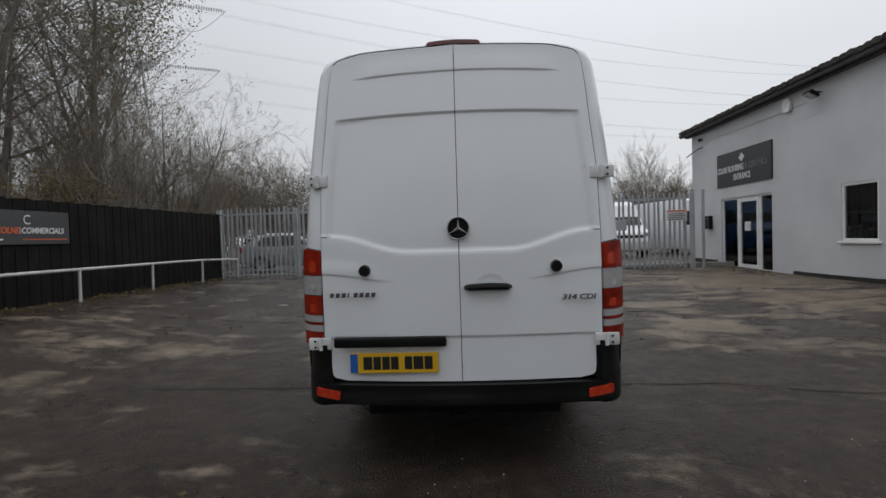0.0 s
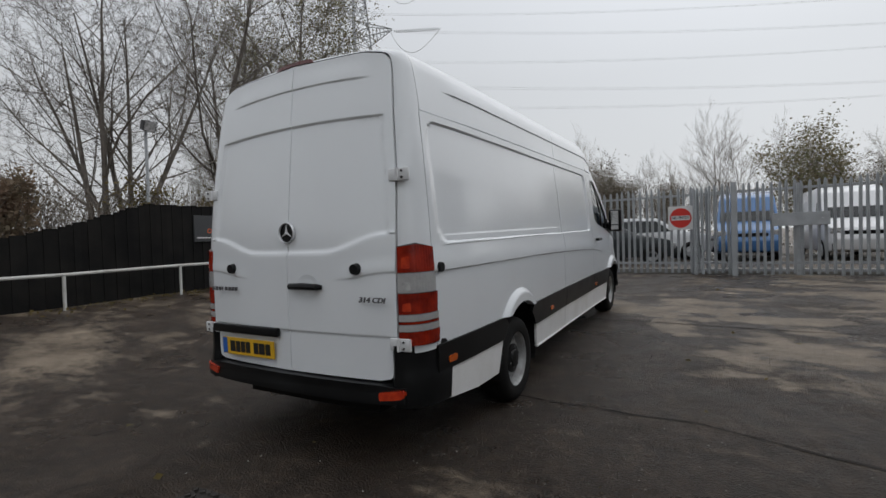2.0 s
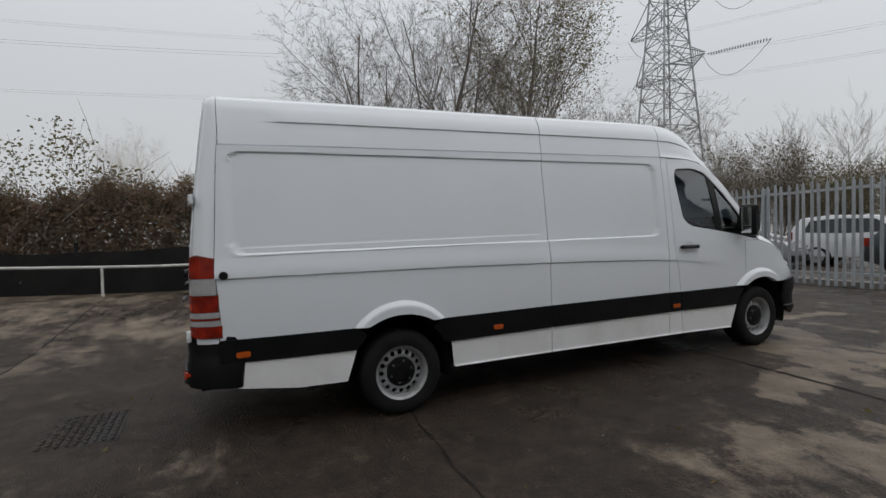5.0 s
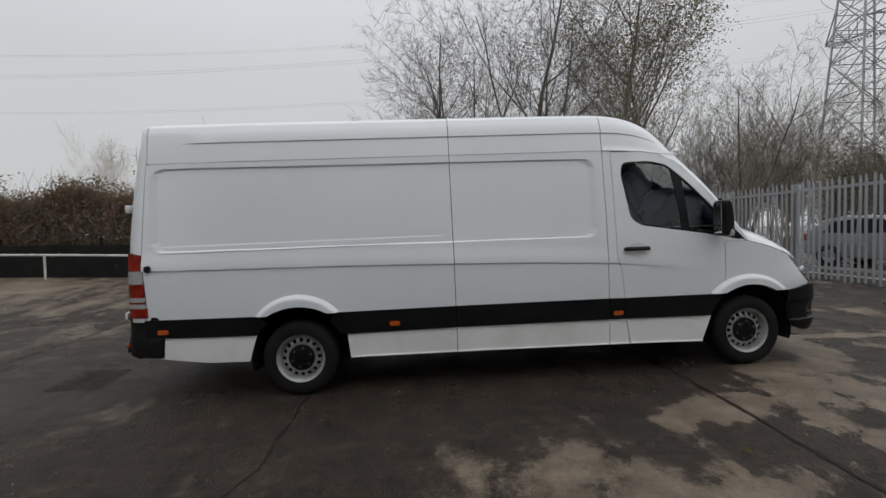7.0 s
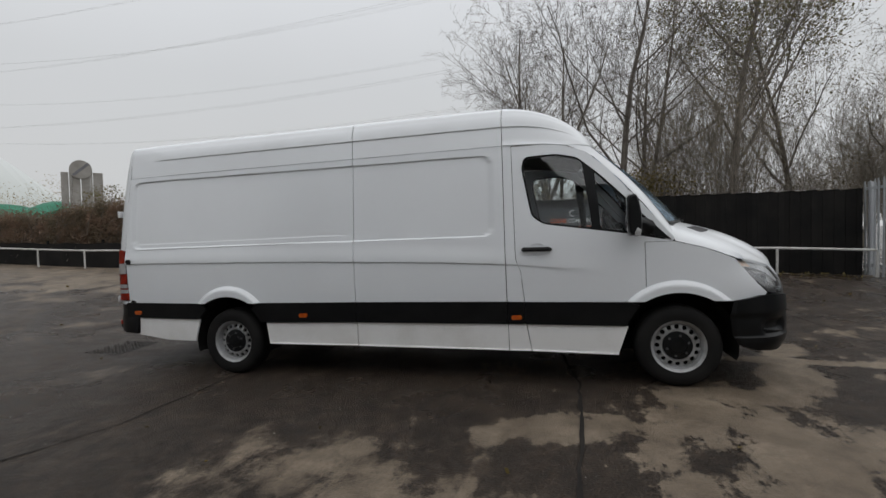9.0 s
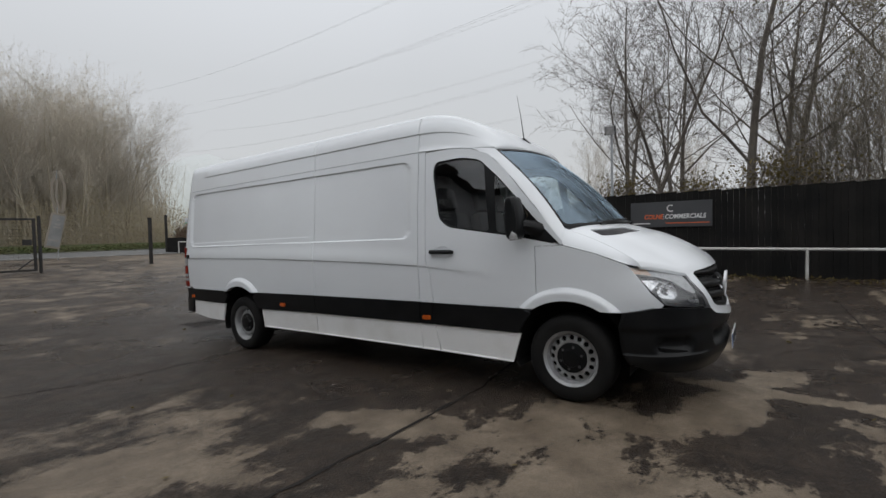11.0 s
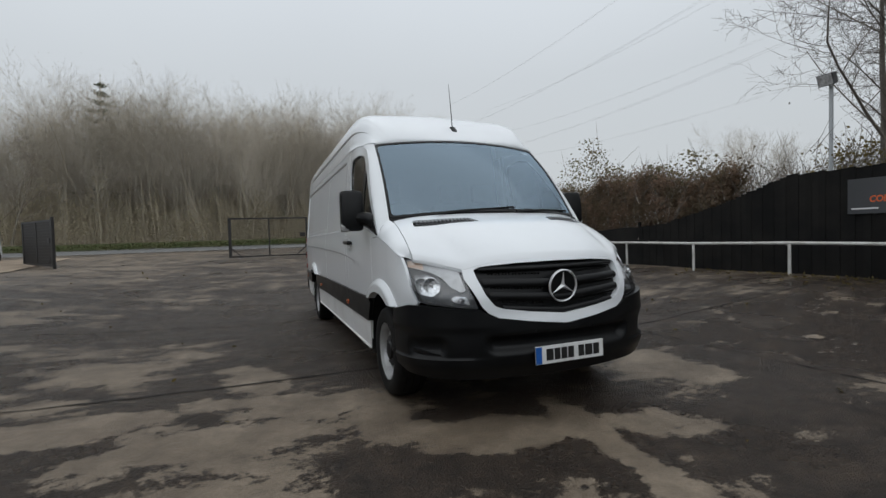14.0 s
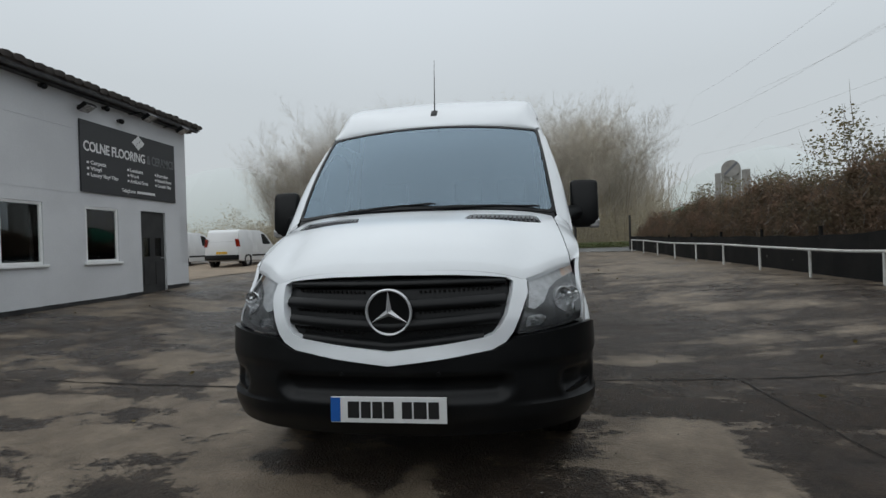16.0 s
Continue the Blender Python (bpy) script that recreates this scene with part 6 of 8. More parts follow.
def bumper_relief(u, z):
    a = abs(u)
    d = 0.016 * smoothstep(0.30, 0.40, z)
    # upper shelf, long middle intake and the sunk corner pockets
    d += 0.014 * smoothstep(0.585, 0.64, z) * smoothstep(0.35, 0.75, a)
    d -= 0.050 * inset(rr_dist(u - 0.25 * (z - 0.515) * math.copysign(1, u), z, -0.56, 0.56, 0.440, 0.592, 0.075), 0.065)
    d -= 0.042 * inset(rr_dist(a, z, 0.74, 1.03, 0.430, 0.590, 0.075), 0.07)
    d += 0.012 * smoothstep(0.445, 0.43, z) * smoothstep(0.45, 0.7, a)
    return d


fb = nose_part("front_bumper", bz, M_BLACKP, label="black plastic front bumper", f=lambda u, z: nose(u, z, bumper_relief(u, z)), step=0.018, vstep=0.010)
for sg in (1, -1):
    nose_part("bumper_slat", [(sg * 0.80, 0.452), (sg * 0.80, 0.462), (sg * 0.98, 0.492), (sg * 0.985, 0.470)], M_BLACKP, fb, 0.008)
nose_part("intake_grille", mirror_outline([(0, 0.482), (0.56, 0.482), (0.58, 0.57), (0, 0.575)]), M_SHELL, fb, -0.035, rim=0)
for sg in (1, -1):
    part("parking_sensor", tube([nose(sg * 0.22, 0.585, 0.012), nose(sg * 0.22, 0.585, 0.020)], 0.010, 8), M_BLACKP, fb, "", True)

# white grille surround and bonnet lip


def ring_between(out_pts, in_pts, f, across=5, along=4, rim=0.05):
    """A band between two outlines with matching points, its edges turned in."""
    bm = bmesh.new()
    n = len(out_pts)
    rows = []
    for i in range(n):
        for k in range(along):
            q = k / along
            (u0, z0), (u1, z1) = out_pts[i], out_pts[(i + 1) % n]
            (p0, w0), (p1, w1) = in_pts[i], in_pts[(i + 1) % n]
            o, c = (u0 + (u1 - u0) * q, z0 + (z1 - z0) * q), (p0 + (p1 - p0) * q, w0 + (w1 - w0) * q)
            row = [f(o[0] + (c[0] - o[0]) * j / across, o[1] + (c[1] - o[1]) * j / across) for j in range(across + 1)]
            row = [row[0] + INN(row[0]) * rim] + row + [row[-1] + INN(row[-1]) * rim]
            rows.append([bm.verts.new(v) for v in row])
    for r0, r1 in zip(rows, rows[1:] + rows[:1]):
        for j in range(across + 2):
            bm.faces.new((r0[j], r0[j + 1], r1[j + 1], r1[j]))
    bmesh.ops.recalc_face_normals(bm, faces=bm.faces[:])
    return bm


half_o = [(0, 1.050), (0.30, 1.046), (0.48, 1.030), (0.58, 1.012), (0.634, 0.992), (0.634, 0.93), (0.59, 0.83), (0.555, 0.757), (0.52, 0.716), (0.46, 0.686), (0.25, 0.653), (0, 0.624)]
half_i = [(0, 1.026), (0.30, 1.022), (0.48, 1.010), (0.540, 1.003), (0.570, 0.985), (0.560, 0.93), (0.53, 0.835), (0.500, 0.787), (0.475, 0.758), (0.43, 0.740), (0.25, 0.712), (0, 0.684)]
part("grille_surround", ring_between(mirror_outline(half_o), mirror_outline(half_i), lambda u, z: nose(u, z, 0.010 + 0.022 * smoothstep(0.76, 0.60, z + 0.10 * abs(u)))), M_PAINT, van, "white grille surround", True)
inner = mirror_outline(half_i)
gr = nose_part("grille", inner, M_BLACKP, out=-0.035, rim=0, label="black slatted grille")
# four broad slats that dip to the middle, with rows of small holes between them
for zc, h, w, dip in ((0.992, 0.036, 0.545, 0.004), (0.905, 0.052, 0.535, 0.022), (0.825, 0.050, 0.505, 0.034), (0.748, 0.044, 0.43, 0.048)):
    f = lambda u, z, zc=zc, h=h, dip=dip: nose(u, z, -0.032 + 0.036 * max(0.0, 1 - ((z - (zc - dip * (1 - min(1, abs(u) / 0.5)))) / (h * 0.62)) ** 2) ** 0.5)
    nose_part("slat", mirror_outline([(0, zc + h / 2 - dip), (w * 0.5, zc + h / 2 - dip * 0.46), (w, zc + h / 2), (w - 0.008, zc - h / 2), (w * 0.5, zc - h / 2 - dip * 0.46), (0, zc - h / 2 - dip)]), M_BLACKP, gr, f=f, rim=0, vstep=0.007)
bm = bmesh.new()
for z, dip in ((0.958, 0.014), (0.872, 0.028), (0.790, 0.040)):
    for i in range(-21, 22):
        u = i * 0.023
        if abs(u) > 0.125:
            p = nose(u, z - dip * (1 - min(1, abs(u) / 0.5)), -0.022)
            tube([p - Vector((0, 0.012, 0)), p], 0.0065, 6, bm)
hm = part("grille_mesh", bm, M_SHELL, gr)
hm["kind"] = "stuff"
star_badge(gr, None, 0.108, Matrix.Translation(nose(0, 0.862, 0.012)) @ Matrix(((-1, 0, 0, 0), (0, 0.10, 1, 0), (0, 1, -0.10, 0), (0, 0, 0, 1))), M_BLACKP)

# bonnet
def cowl_y(x):
    return 4.56 - 0.27 * (x / 0.85) ** 2


def lead(x):
    """The front edge of the bonnet: over the grille, then back along the lamps."""
    a = abs(x)
    z = 1.046 - 0.058 * (a / 0.62) ** 4 if a < 0.62 else lamp_top(a) + 0.002
    return nose(a, z, 0.010).y, z + 0.020


def bonnet_point(v, t):
    """Across (v -1..1) and along (t 0 at the cowl, 1 at the lip)."""
    x = v * (0.845 + 0.03 * t)
    y0 = cowl_y(v * 0.845)
    y1, z1 = lead(x)
    y = y0 + (y1 - y0) * t
    z0 = 1.392 - 0.030 * v ** 6
    z = z0 + (z1 - z0) * (0.80 * t + 0.20 * t ** 2.6) + 0.014 * max(0.0, math.sin(math.pi * t)) ** 0.8 * (1 - v ** 6 * 0.6)
    # raised middle with two long creases
    w = 0.92 - 0.22 * t
    z += 0.013 * smoothstep(w, w - 0.14, abs(v)) * smoothstep(0.15, 0.5, t) * (1 - smoothstep(0.75, 1, t))
    # the lip curls over
    if t > 0.93:
        q = (t - 0.93) / 0.07
        z -= 0.02 * q * q
    return Vector((x, y, z))


vent_holes = []
for sg in (1, -1):
    vent_holes.append(rounded([(sg * 0.40, 0.165), (sg * 0.87, 0.135), (sg * 0.89, 0.335), (sg * 0.36, 0.330)], 0.03, 2))
bm = panel([(-1, 0), (1, 0), (1, 1), (-1, 1)], bonnet_point, vent_holes, [-1 + i / 20 for i in range(1, 40)], [i / 24 for i in range(1, 24)] + [0.95, 0.975, 0.99], 0.02, lambda p: Vector((0, -0.3, -1)).normalized())
bon = part("bonnet", bm, M_PAINT, van, "white sloping bonnet", True)
for sg in (1, -1):
    bm = panel(vent_holes[0 if sg == 1 else 1], lambda v, t: bonnet_point(v, t) - Vector((0, 0, 0.03)), (), span(-0.8, 0.8, 0.1), ())
    vt = part("bonnet_vent", bm, M_BLACKP, bon, "black bonnet air vent")
    for i in range(15):
        v = sg * (0.415 + 0.031 * i)
        a, b = bonnet_point(v, 0.165 - 0.06 * (abs(v) - 0.40)), bonnet_point(v - sg * 0.012, 0.328)
        part("vent_fin", tube([a + Vector((0, 0, -0.010)), b + Vector((0, 0, -0.010))], 0.0055, 4), M_TRIM, vt)
    a, b = bonnet_point(sg * 0.38, 0.245) - Vector((0, 0, 0.012)), bonnet_point(sg * 0.87, 0.235) - Vector((0, 0, 0.012))
    part("vent_bar", tube([a, (a + b) / 2, b], 0.005, 4), M_TRIM, vt)

# wing tops between bonnet edge and flank
for sg in (1, -1):
    bm = bmesh.new()
    rows = []
    for i in range(25):
        t = i / 24
        a = bonnet_point(sg * 1.0, t) + Vector((sg * 0.005, 0, -0.001))
        a = a + (pillar_row(0, sg)(0) - bonnet_point(sg, 0)) * (1 - smoothstep(0.0, 0.15, t))
        yb = 4.315 + (4.765 - 4.315) * t
        b = flank(yb, lerp_list(yb, (4.0, 4.31, 4.55, 4.775, 4.9), (1.238, 1.238, 1.170, 1.080, 1.05), 0.03), 0.0, sg)
        c = Vector((sg * max(abs(b.x) - 0.004, abs(a.x)), a.y * 0.45 + b.y * 0.55, a.z * 0.6 + b.z * 0.4 + 0.012))
        c = ((a + b) / 2).lerp(c, 0.55)
        c = c.lerp(nose(sg * 0.985, lamp_top(0.985) + 0.008, 0.006), smoothstep(0.7, 1.0, t))
        row = []
        for j in range(9):
            q = j / 8
            row.append(bm.verts.new((1 - q) ** 2 * a + 2 * q * (1 - q) * c + q * q * b))
        rows.append(row)
    for r0, r1 in zip(rows, rows[1:]):
        for j in range(8):
            bm.faces.new((r0[j], r0[j + 1], r1[j + 1], r1[j]))
    bmesh.ops.recalc_face_normals(bm, faces=bm.faces[:])
    part("wing_top", bm, M_PAINT, van, "white upper front wing", True)

# headlamps
for sg in (1, -1):
    o = [(sg * u, lamp_top(u)) for u in (0.634, 0.70, 0.78, 0.86, 0.95, 1.055)] + [(sg * 1.02, 0.975), (sg * 0.98, 0.875), (sg * 0.94, 0.792), (sg * 0.86, 0.776), (sg * 0.70, 0.757), (sg * 0.575, 0.745), (sg * 0.608, 0.83), (sg * 0.634, 0.92)]
    o = rounded(o, 0.012, 2)
    hl = nose_part("headlamp", o, M_LAMPSHELL, out=-0.040, rim=0, label="clear glass headlamp with chrome reflectors")
    nose_part("lamp_rim", o, M_TRIM, hl, out=-0.002, holes=[[(sg * 0.80 + (u - sg * 0.80) * 0.975, 0.90 + (z - 0.90) * 0.965) for u, z in o]], rim=0.05)
    nose_part("lamp_cover", o, M_LENS, hl, out=0.007, rim=0, label="clear cover glass").visible_shadow = False
    # bright indicator chamber along the top, with its amber bulb
    top = [(sg * u, lamp_top(u) - 0.010) for u in (0.66, 0.74, 0.82, 0.90, 1.02)]
    low = [(sg * 1.0, 1.01), (sg * 0.92, 0.998), (sg * 0.82, 0.975), (sg * 0.76, 0.94), (sg * 0.72, 0.88), (sg * 0.67, 0.85), (sg * 0.64, 0.86)]
    nose_part("indicator_chamber", top + low, M_CHAMBER, hl, -0.012, label="bright ribbed indicator chamber", vstep=0.012)
    nose_part("indicator_bulb", rounded([(sg * 0.855, 0.990), (sg * 0.90, 0.998), (sg * 0.985, 1.012), (sg * 0.985, 1.050), (sg * 0.90, lamp_top(0.90) - 0.012), (sg * 0.855, lamp_top(0.855) - 0.012)], 0.008, 2), M_AMBERPALE, hl, -0.006, rim=0, label="pale amber indicator bulb")
    nose_part("reflector_bank", rounded([(sg * 0.785, 0.90), (sg * 0.80, 0.935), (sg * 0.86, 0.955), (sg * 0.955, 0.962), (sg * 0.965, 0.88), (sg * 0.93, 0.835), (sg * 0.85, 0.822), (sg * 0.795, 0.855)], 0.012, 2), M_REFL, hl, -0.026, rim=0.02, label="chrome reflector bank")
    nose_part("reflector_bank", rounded([(sg * 0.625, 0.770), (sg * 0.715, 0.784), (sg * 0.735, 0.808), (sg * 0.705, 0.826), (sg * 0.640, 0.818)], 0.008, 2), M_REFL, hl, -0.026, rim=0.02, label="chrome reflector bank")
    for u, z, r in ((0.845, 0.898, 0.050), (0.912, 0.902, 0.044), (0.68, 0.798, 0.022)):
        c = nose(sg * u, z, -0.030)
        nrm = (nose(sg * u, z, 0.1) - nose(sg * u, z, 0.0)).normalized()
        nrm = (nrm + Vector((0, 1.2, 0))).normalized()
        bm = bmesh.new()
        q = nrm.to_track_quat("Z", "Y").to_matrix().to_4x4()
        loops = [[bm.verts.new((r * rr * math.cos(i * math.tau / 20), r * rr * math.sin(i * math.tau / 20), d + 0.010 * (i % 2) * (1 if 0.2 < rr < 0.9 else 0))) for i in range(20)] for rr, d in ((1.0, 0.028), (0.92, 0.030), (0.75, 0.014), (0.45, 0.003), (0.15, 0.0))]
        for a, b in zip(loops, loops[1:]):
            for i in range(20):
                bm.faces.new((a[i], a[(i + 1) % 20], b[(i + 1) % 20], b[i]))
        rf = part("reflector", bm, M_REFL, hl, "chrome reflector bowl")
        rf.matrix_basis = Matrix.Translation(c) @ q
        bm = bmesh.new()
        bmesh.ops.create_uvsphere(bm, u_segments=10, v_segments=6, radius=r * 0.2)
        b = part("bulb", bm, M_CLEARLENS, rf, "", True)
        b.matrix_basis = pose(0, 0, 0.02)

# windscreen
so = rounded([(-0.985, 0.02), (0.985, 0.02), (0.985, 0.985), (-0.985, 0.985)], 0.05)
ws = part("windscreen", panel(so, screen_point, (), [-1 + i / 10 for i in range(1, 20)], [i / 10 for i in range(1, 10)]), M_WSCREEN, van, "wide tinted windscreen", True)
ws.visible_shadow = False
sw_ = rounded([(-0.992, 0.012), (0.992, 0.012), (0.992, 0.992), (-0.992, 0.992)], 0.05)
si = rounded([(-0.968, 0.035), (0.968, 0.035), (0.968, 0.968), (-0.968, 0.968)], 0.05)
part("windscreen_seal", panel(sw_, lambda v, t: screen_point(v, t) + Vector((0, 0.004, 0.003)), [si], [-1 + i / 10 for i in range(1, 20)], [i / 10 for i in range(1, 10)], 0.012, lambda p: Vector((0, -0.7, -0.7))), M_BLACKP, ws, "black printed screen edge", True)
# painted pillars between windscreen and doors
for sg in (1, -1):
    bm = bmesh.new()
    rows = []
    for i in range(17):
        row = pillar_row(i / 16, sg)
        rows.append([bm.verts.new(row(q)) for q in (0, 0.15, 0.3, 0.45, 0.6, 0.75, 0.9, 1)])
    for r0, r1 in zip(rows, rows[1:]):
        for j in range(7):
            bm.faces.new((r0[j], r0[j + 1], r1[j + 1], r1[j]))
    bmesh.ops.recalc_face_normals(bm, faces=bm.faces[:])
    part("windscreen_pillar", bm, M_PAINT, van, "white windscreen pillar", True)
# cowl panel and wipers
bm = panel([(-1, -0.06), (1, -0.06), (1, 0.035), (-1, 0.035)], lambda v, t: screen_point(v * 0.98, t) - Vector((0, -0.008, 0.012)), (), [-1 + i / 10 for i in range(1, 20)], ())
part("cowl", bm, M_BLACKP, van, "black plastic cowl under the windscreen", True)
for v0, v1 in ((0.62, -0.12), (-0.12, -0.85)):
    a, b = screen_point(v0, 0.0), screen_point(v1, 0.055)
    a, b = a + Vector((0, 0.03, 0.012)), b + Vector((0, 0.022, 0.006))
    w = part("wiper", tube([a, (a + b) / 2 + Vector((0, 0.012, 0.006)), b], [0.010, 0.006, 0.004], 6), M_BLACKP, van, "black wiper arm", True)
    c, d = screen_point(v0 - 0.10, 0.028) + Vector((0, 0.014, 0.006)), screen_point(v1 - 0.02, 0.05) + Vector((0, 0.014, 0.006))
    part("wiper_blade", tube([c, (c + d) / 2 + Vector((0, 0.010, 0.004)), d], 0.0055, 5), M_BLACKP, w, "", True)
# aerial on the roof edge
bm = bmesh.new()
prism([(3.53, 2.268), (3.67, 2.205), (3.655, 2.262), (3.60, 2.318), (3.555, 2.318)], -0.026, 0.026, bm=bm, bevel=0.008)
ae = part("aerial_base", bm, M_BLACKP, van, "black roof aerial base", True)
part("aerial_rod", tube([(0, 3.59, 2.29), (0.0, 3.565, 2.52), (0, 3.53, 2.76)], [0.006, 0.004, 0.002], 5), M_BLACKP, ae, "thin black aerial rod", True)
number_plate("front_number_plate", -0.262, 0.262, 0.380, 0.494, 5.372, 1, M_PLATEW, "white front number plate")

# ---- wheels ----
def revolve(profile, k=48, bm=None):
    """A profile of (radius, x) turned about the axle."""
    bm = bm or bmesh.new()
    loops = [[bm.verts.new((x, r * math.cos(i * math.tau / k), r * math.sin(i * math.tau / k))) for i in range(k)] for r, x in profile]
    for a, b in zip(loops, loops[1:]):
        for i in range(k):
            bm.faces.new((a[i], a[(i + 1) % k], b[(i + 1) % k], b[i]))
    bmesh.ops.recalc_face_normals(bm, faces=bm.faces[:])
    return bm


def wheel(y, side, name):
    e = new(name)
    e.parent = van
    e.matrix_basis = pose(side * 0.83, y, 0.345, 0, 0, 0 if side == 1 else 180)
    tyre = part("tyre", revolve([(0.212, 0.095), (0.222, 0.118), (0.262, 0.128), (0.305, 0.124), (0.330, 0.108), (0.341, 0.085), (0.345, 0.05), (0.346, 0.0), (0.345, -0.05), (0.341, -0.085), (0.325, -0.11), (0.27, -0.12), (0.212, -0.095)], 56), M_RUBBER, e, "black worn tyre", True)
    bm = bmesh.new()
    for q in (-0.055, 0.0, 0.055):
        revolve([(0.3465, q - 0.006), (0.3475, q), (0.3465, q + 0.006)], 56, bm)
    part("tread_groove", bm, M_SHELL, tyre)
    rim = part("rim", revolve([(0.207, -0.09), (0.202, 0.06), (0.206, 0.100), (0.219, 0.112), (0.222, 0.106), (0.216, 0.100), (0.199, 0.092), (0.188, 0.060), (0.186, 0.048)], 56), M_RIM, e, "silver steel rim", True)
    # disc with sixteen round holes
    holes = []
    for i in range(16):
        a = i * math.tau / 16
        holes.append([(0.159 * math.cos(a) + 0.0205 * math.cos(b), 0.159 * math.sin(a) + 0.0205 * math.sin(b)) for b in [j * math.tau / 10 for j in range(10)]])
    circ = lambda r, k=48: [(r * math.cos(i * math.tau / k), r * math.sin(i * math.tau / k)) for i in range(k)]
    dish = lambda u, v: Vector((lerp_list(math.hypot(u, v), (0.0, 0.10, 0.118, 0.14, 0.175, 0.188), (0.05, 0.05, 0.066, 0.068, 0.055, 0.046)), u, v))
    bm = panel(circ(0.188), dish, holes + [circ(0.085, 24)], span(-0.18, 0.18, 0.03), span(-0.18, 0.18, 0.03), 0.02, lambda p: Vector((-1, 0, 0)))
    part("wheel_disc", bm, M_RIM, rim, "silver disc with round holes", True)
    # dark disc painted as the shade behind the wheel holes
    part("brake_shadow", revolve([(0.0, 0.02), (0.20, 0.02)], 24), M_SHELL, rim)
    hub = part("hub_cap", revolve([(0.121, 0.056), (0.117, 0.078), (0.074, 0.084), (0.064, 0.098), (0.0, 0.102)], 32), M_BLACKP, rim, "black plastic hub cap", True)
    for i in range(6):
        a = i * math.tau / 6 + 0.3
        part("wheel_bolt", tube([(0.076, 0.088 * math.cos(a), 0.088 * math.sin(a)), (0.092, 0.088 * math.cos(a), 0.088 * math.sin(a))], 0.011, 6), M_TRIM, hub)
    return e


for y, nm in ((0.0, "rear_wheel"), (4.325, "front_wheel")):
    for side in (1, -1):
        wheel(y, side, nm)

# ---- dark inner body, floor and cab ----
# dark shell added inside the body to block light and blacken panel gaps
bm = bmesh.new()
loops = []
for y in (-1.22, -1.1, 0.5, 2.85):
    k0 = 0.955 if y < -1.15 else 0.972
    pts = [(0.3, 0.42), (0.62, 0.42), (0.62, 0.80)]
    ring = [(s_x, s_z) for s_x, s_z in [(0.60, 0.42), (0.60, 0.84)] + [(section(k)[0] * k0 - 0.012, section(k)[1] - 0.03 * (1 if k > 0.6 else 0) + (0.09 if k < 0.05 else 0)) for k in [i / 16 for i in range(17)]]]
    loops.append([bm.verts.new((x, y, z)) for x, z in ring] + [bm.verts.new((-x, y, z)) for x, z in ring[::-1][1:]])
for a, b in zip(loops, loops[1:]):
    n = len(a)
    for i in range(n):
        bm.faces.new((a[i], a[(i + 1) % n], b[(i + 1) % n], b[i]))
bm.faces.new(loops[0])
bm.faces.new(loops[-1][::-1])
part("cargo_lining", bm, M_SHELL, van, "dark inner shell added to blacken the seams, with the bulkhead")
bm = box(-0.90, 0.90, 0.50, 3.85, 0.32, 0.44)
box(-0.58, 0.58, -1.40, 5.05, 0.34, 0.46, bm=bm)
box(-0.48, 0.48, 4.78, 5.12, 0.46, 0.90, bm=bm)
box(-0.88, 0.88, -1.45, -0.50, 0.42, 0.62, bm=bm)
part("underbody", bm, M_SHELL, van, "dark underbody")
bm = tube([(-0.85, 0, 0.345), (0.85, 0, 0.345)], 0.05, 8)
tube([(-0.85, 4.325, 0.345), (0.85, 4.325, 0.345)], 0.05, 8, bm)
part("axle", bm, M_SHELL, van)
bm = box(-0.92, 0.92, 2.90, 3.84, 0.56, 0.62)
prism([(4.02, 0.92), (4.05, 1.15), (4.12, 1.30), (4.42, 1.33), (4.45, 0.92)], -0.84, 0.84, bm=bm, bevel=0.03)
part("dashboard", bm, M_TRIM, van, "grey dashboard and cab floor")
for sx in (0.50, -0.42):
    w = 0.26 if sx > 0 else 0.44
    st = part("seat", box(sx - w, sx + w, 3.10, 3.62, 0.75, 1.0, 0.05), M_SEAT, van, "dark cloth cab seat", True)
    bm = box(sx - w, sx + w, -0.07, 0.07, 0.0, 0.66, 0.05)
    bmesh.ops.transform(bm, matrix=pose(0, 3.10, 0.95, 12, 0, 0), verts=bm.verts)
    part("backrest", bm, M_SEAT, st, "", True)
    for q in ((0,) if sx > 0 else (-0.2, 0.2)):
        bm = box(sx + q - 0.13, sx + q + 0.13, -0.05, 0.05, 0.68, 0.90, 0.04)
        bmesh.ops.transform(bm, matrix=pose(0, 3.10, 0.95, 12, 0, 0), verts=bm.verts)
        part("headrest", bm, M_SEAT, st, "", True)
bm = bmesh.new()
k = 28
for i in range(k):
    a, b = i * math.tau / k, (i + 1) * math.tau / k
    tube([(0.19 * math.cos(a), 0.19 * math.sin(a), 0), (0.19 * math.cos(b), 0.19 * math.sin(b), 0)], 0.015, 6, bm, False)
for a in (0, 120, 240):
    tube([(0, 0, -0.03), (0.19 * math.cos(radians(a - 90)), 0.19 * math.sin(radians(a - 90)), 0)], 0.016, 6, bm)
bmesh.ops.create_uvsphere(bm, u_segments=10, v_segments=6, radius=0.06)
sw = part("steering_wheel", bm, M_TRIM, van, "dark steering wheel", True)
sw.matrix_basis = pose(0.46, 3.92, 1.30, -62, 0, 0) @ pose(0, 0, 0, 0, 0, 0)
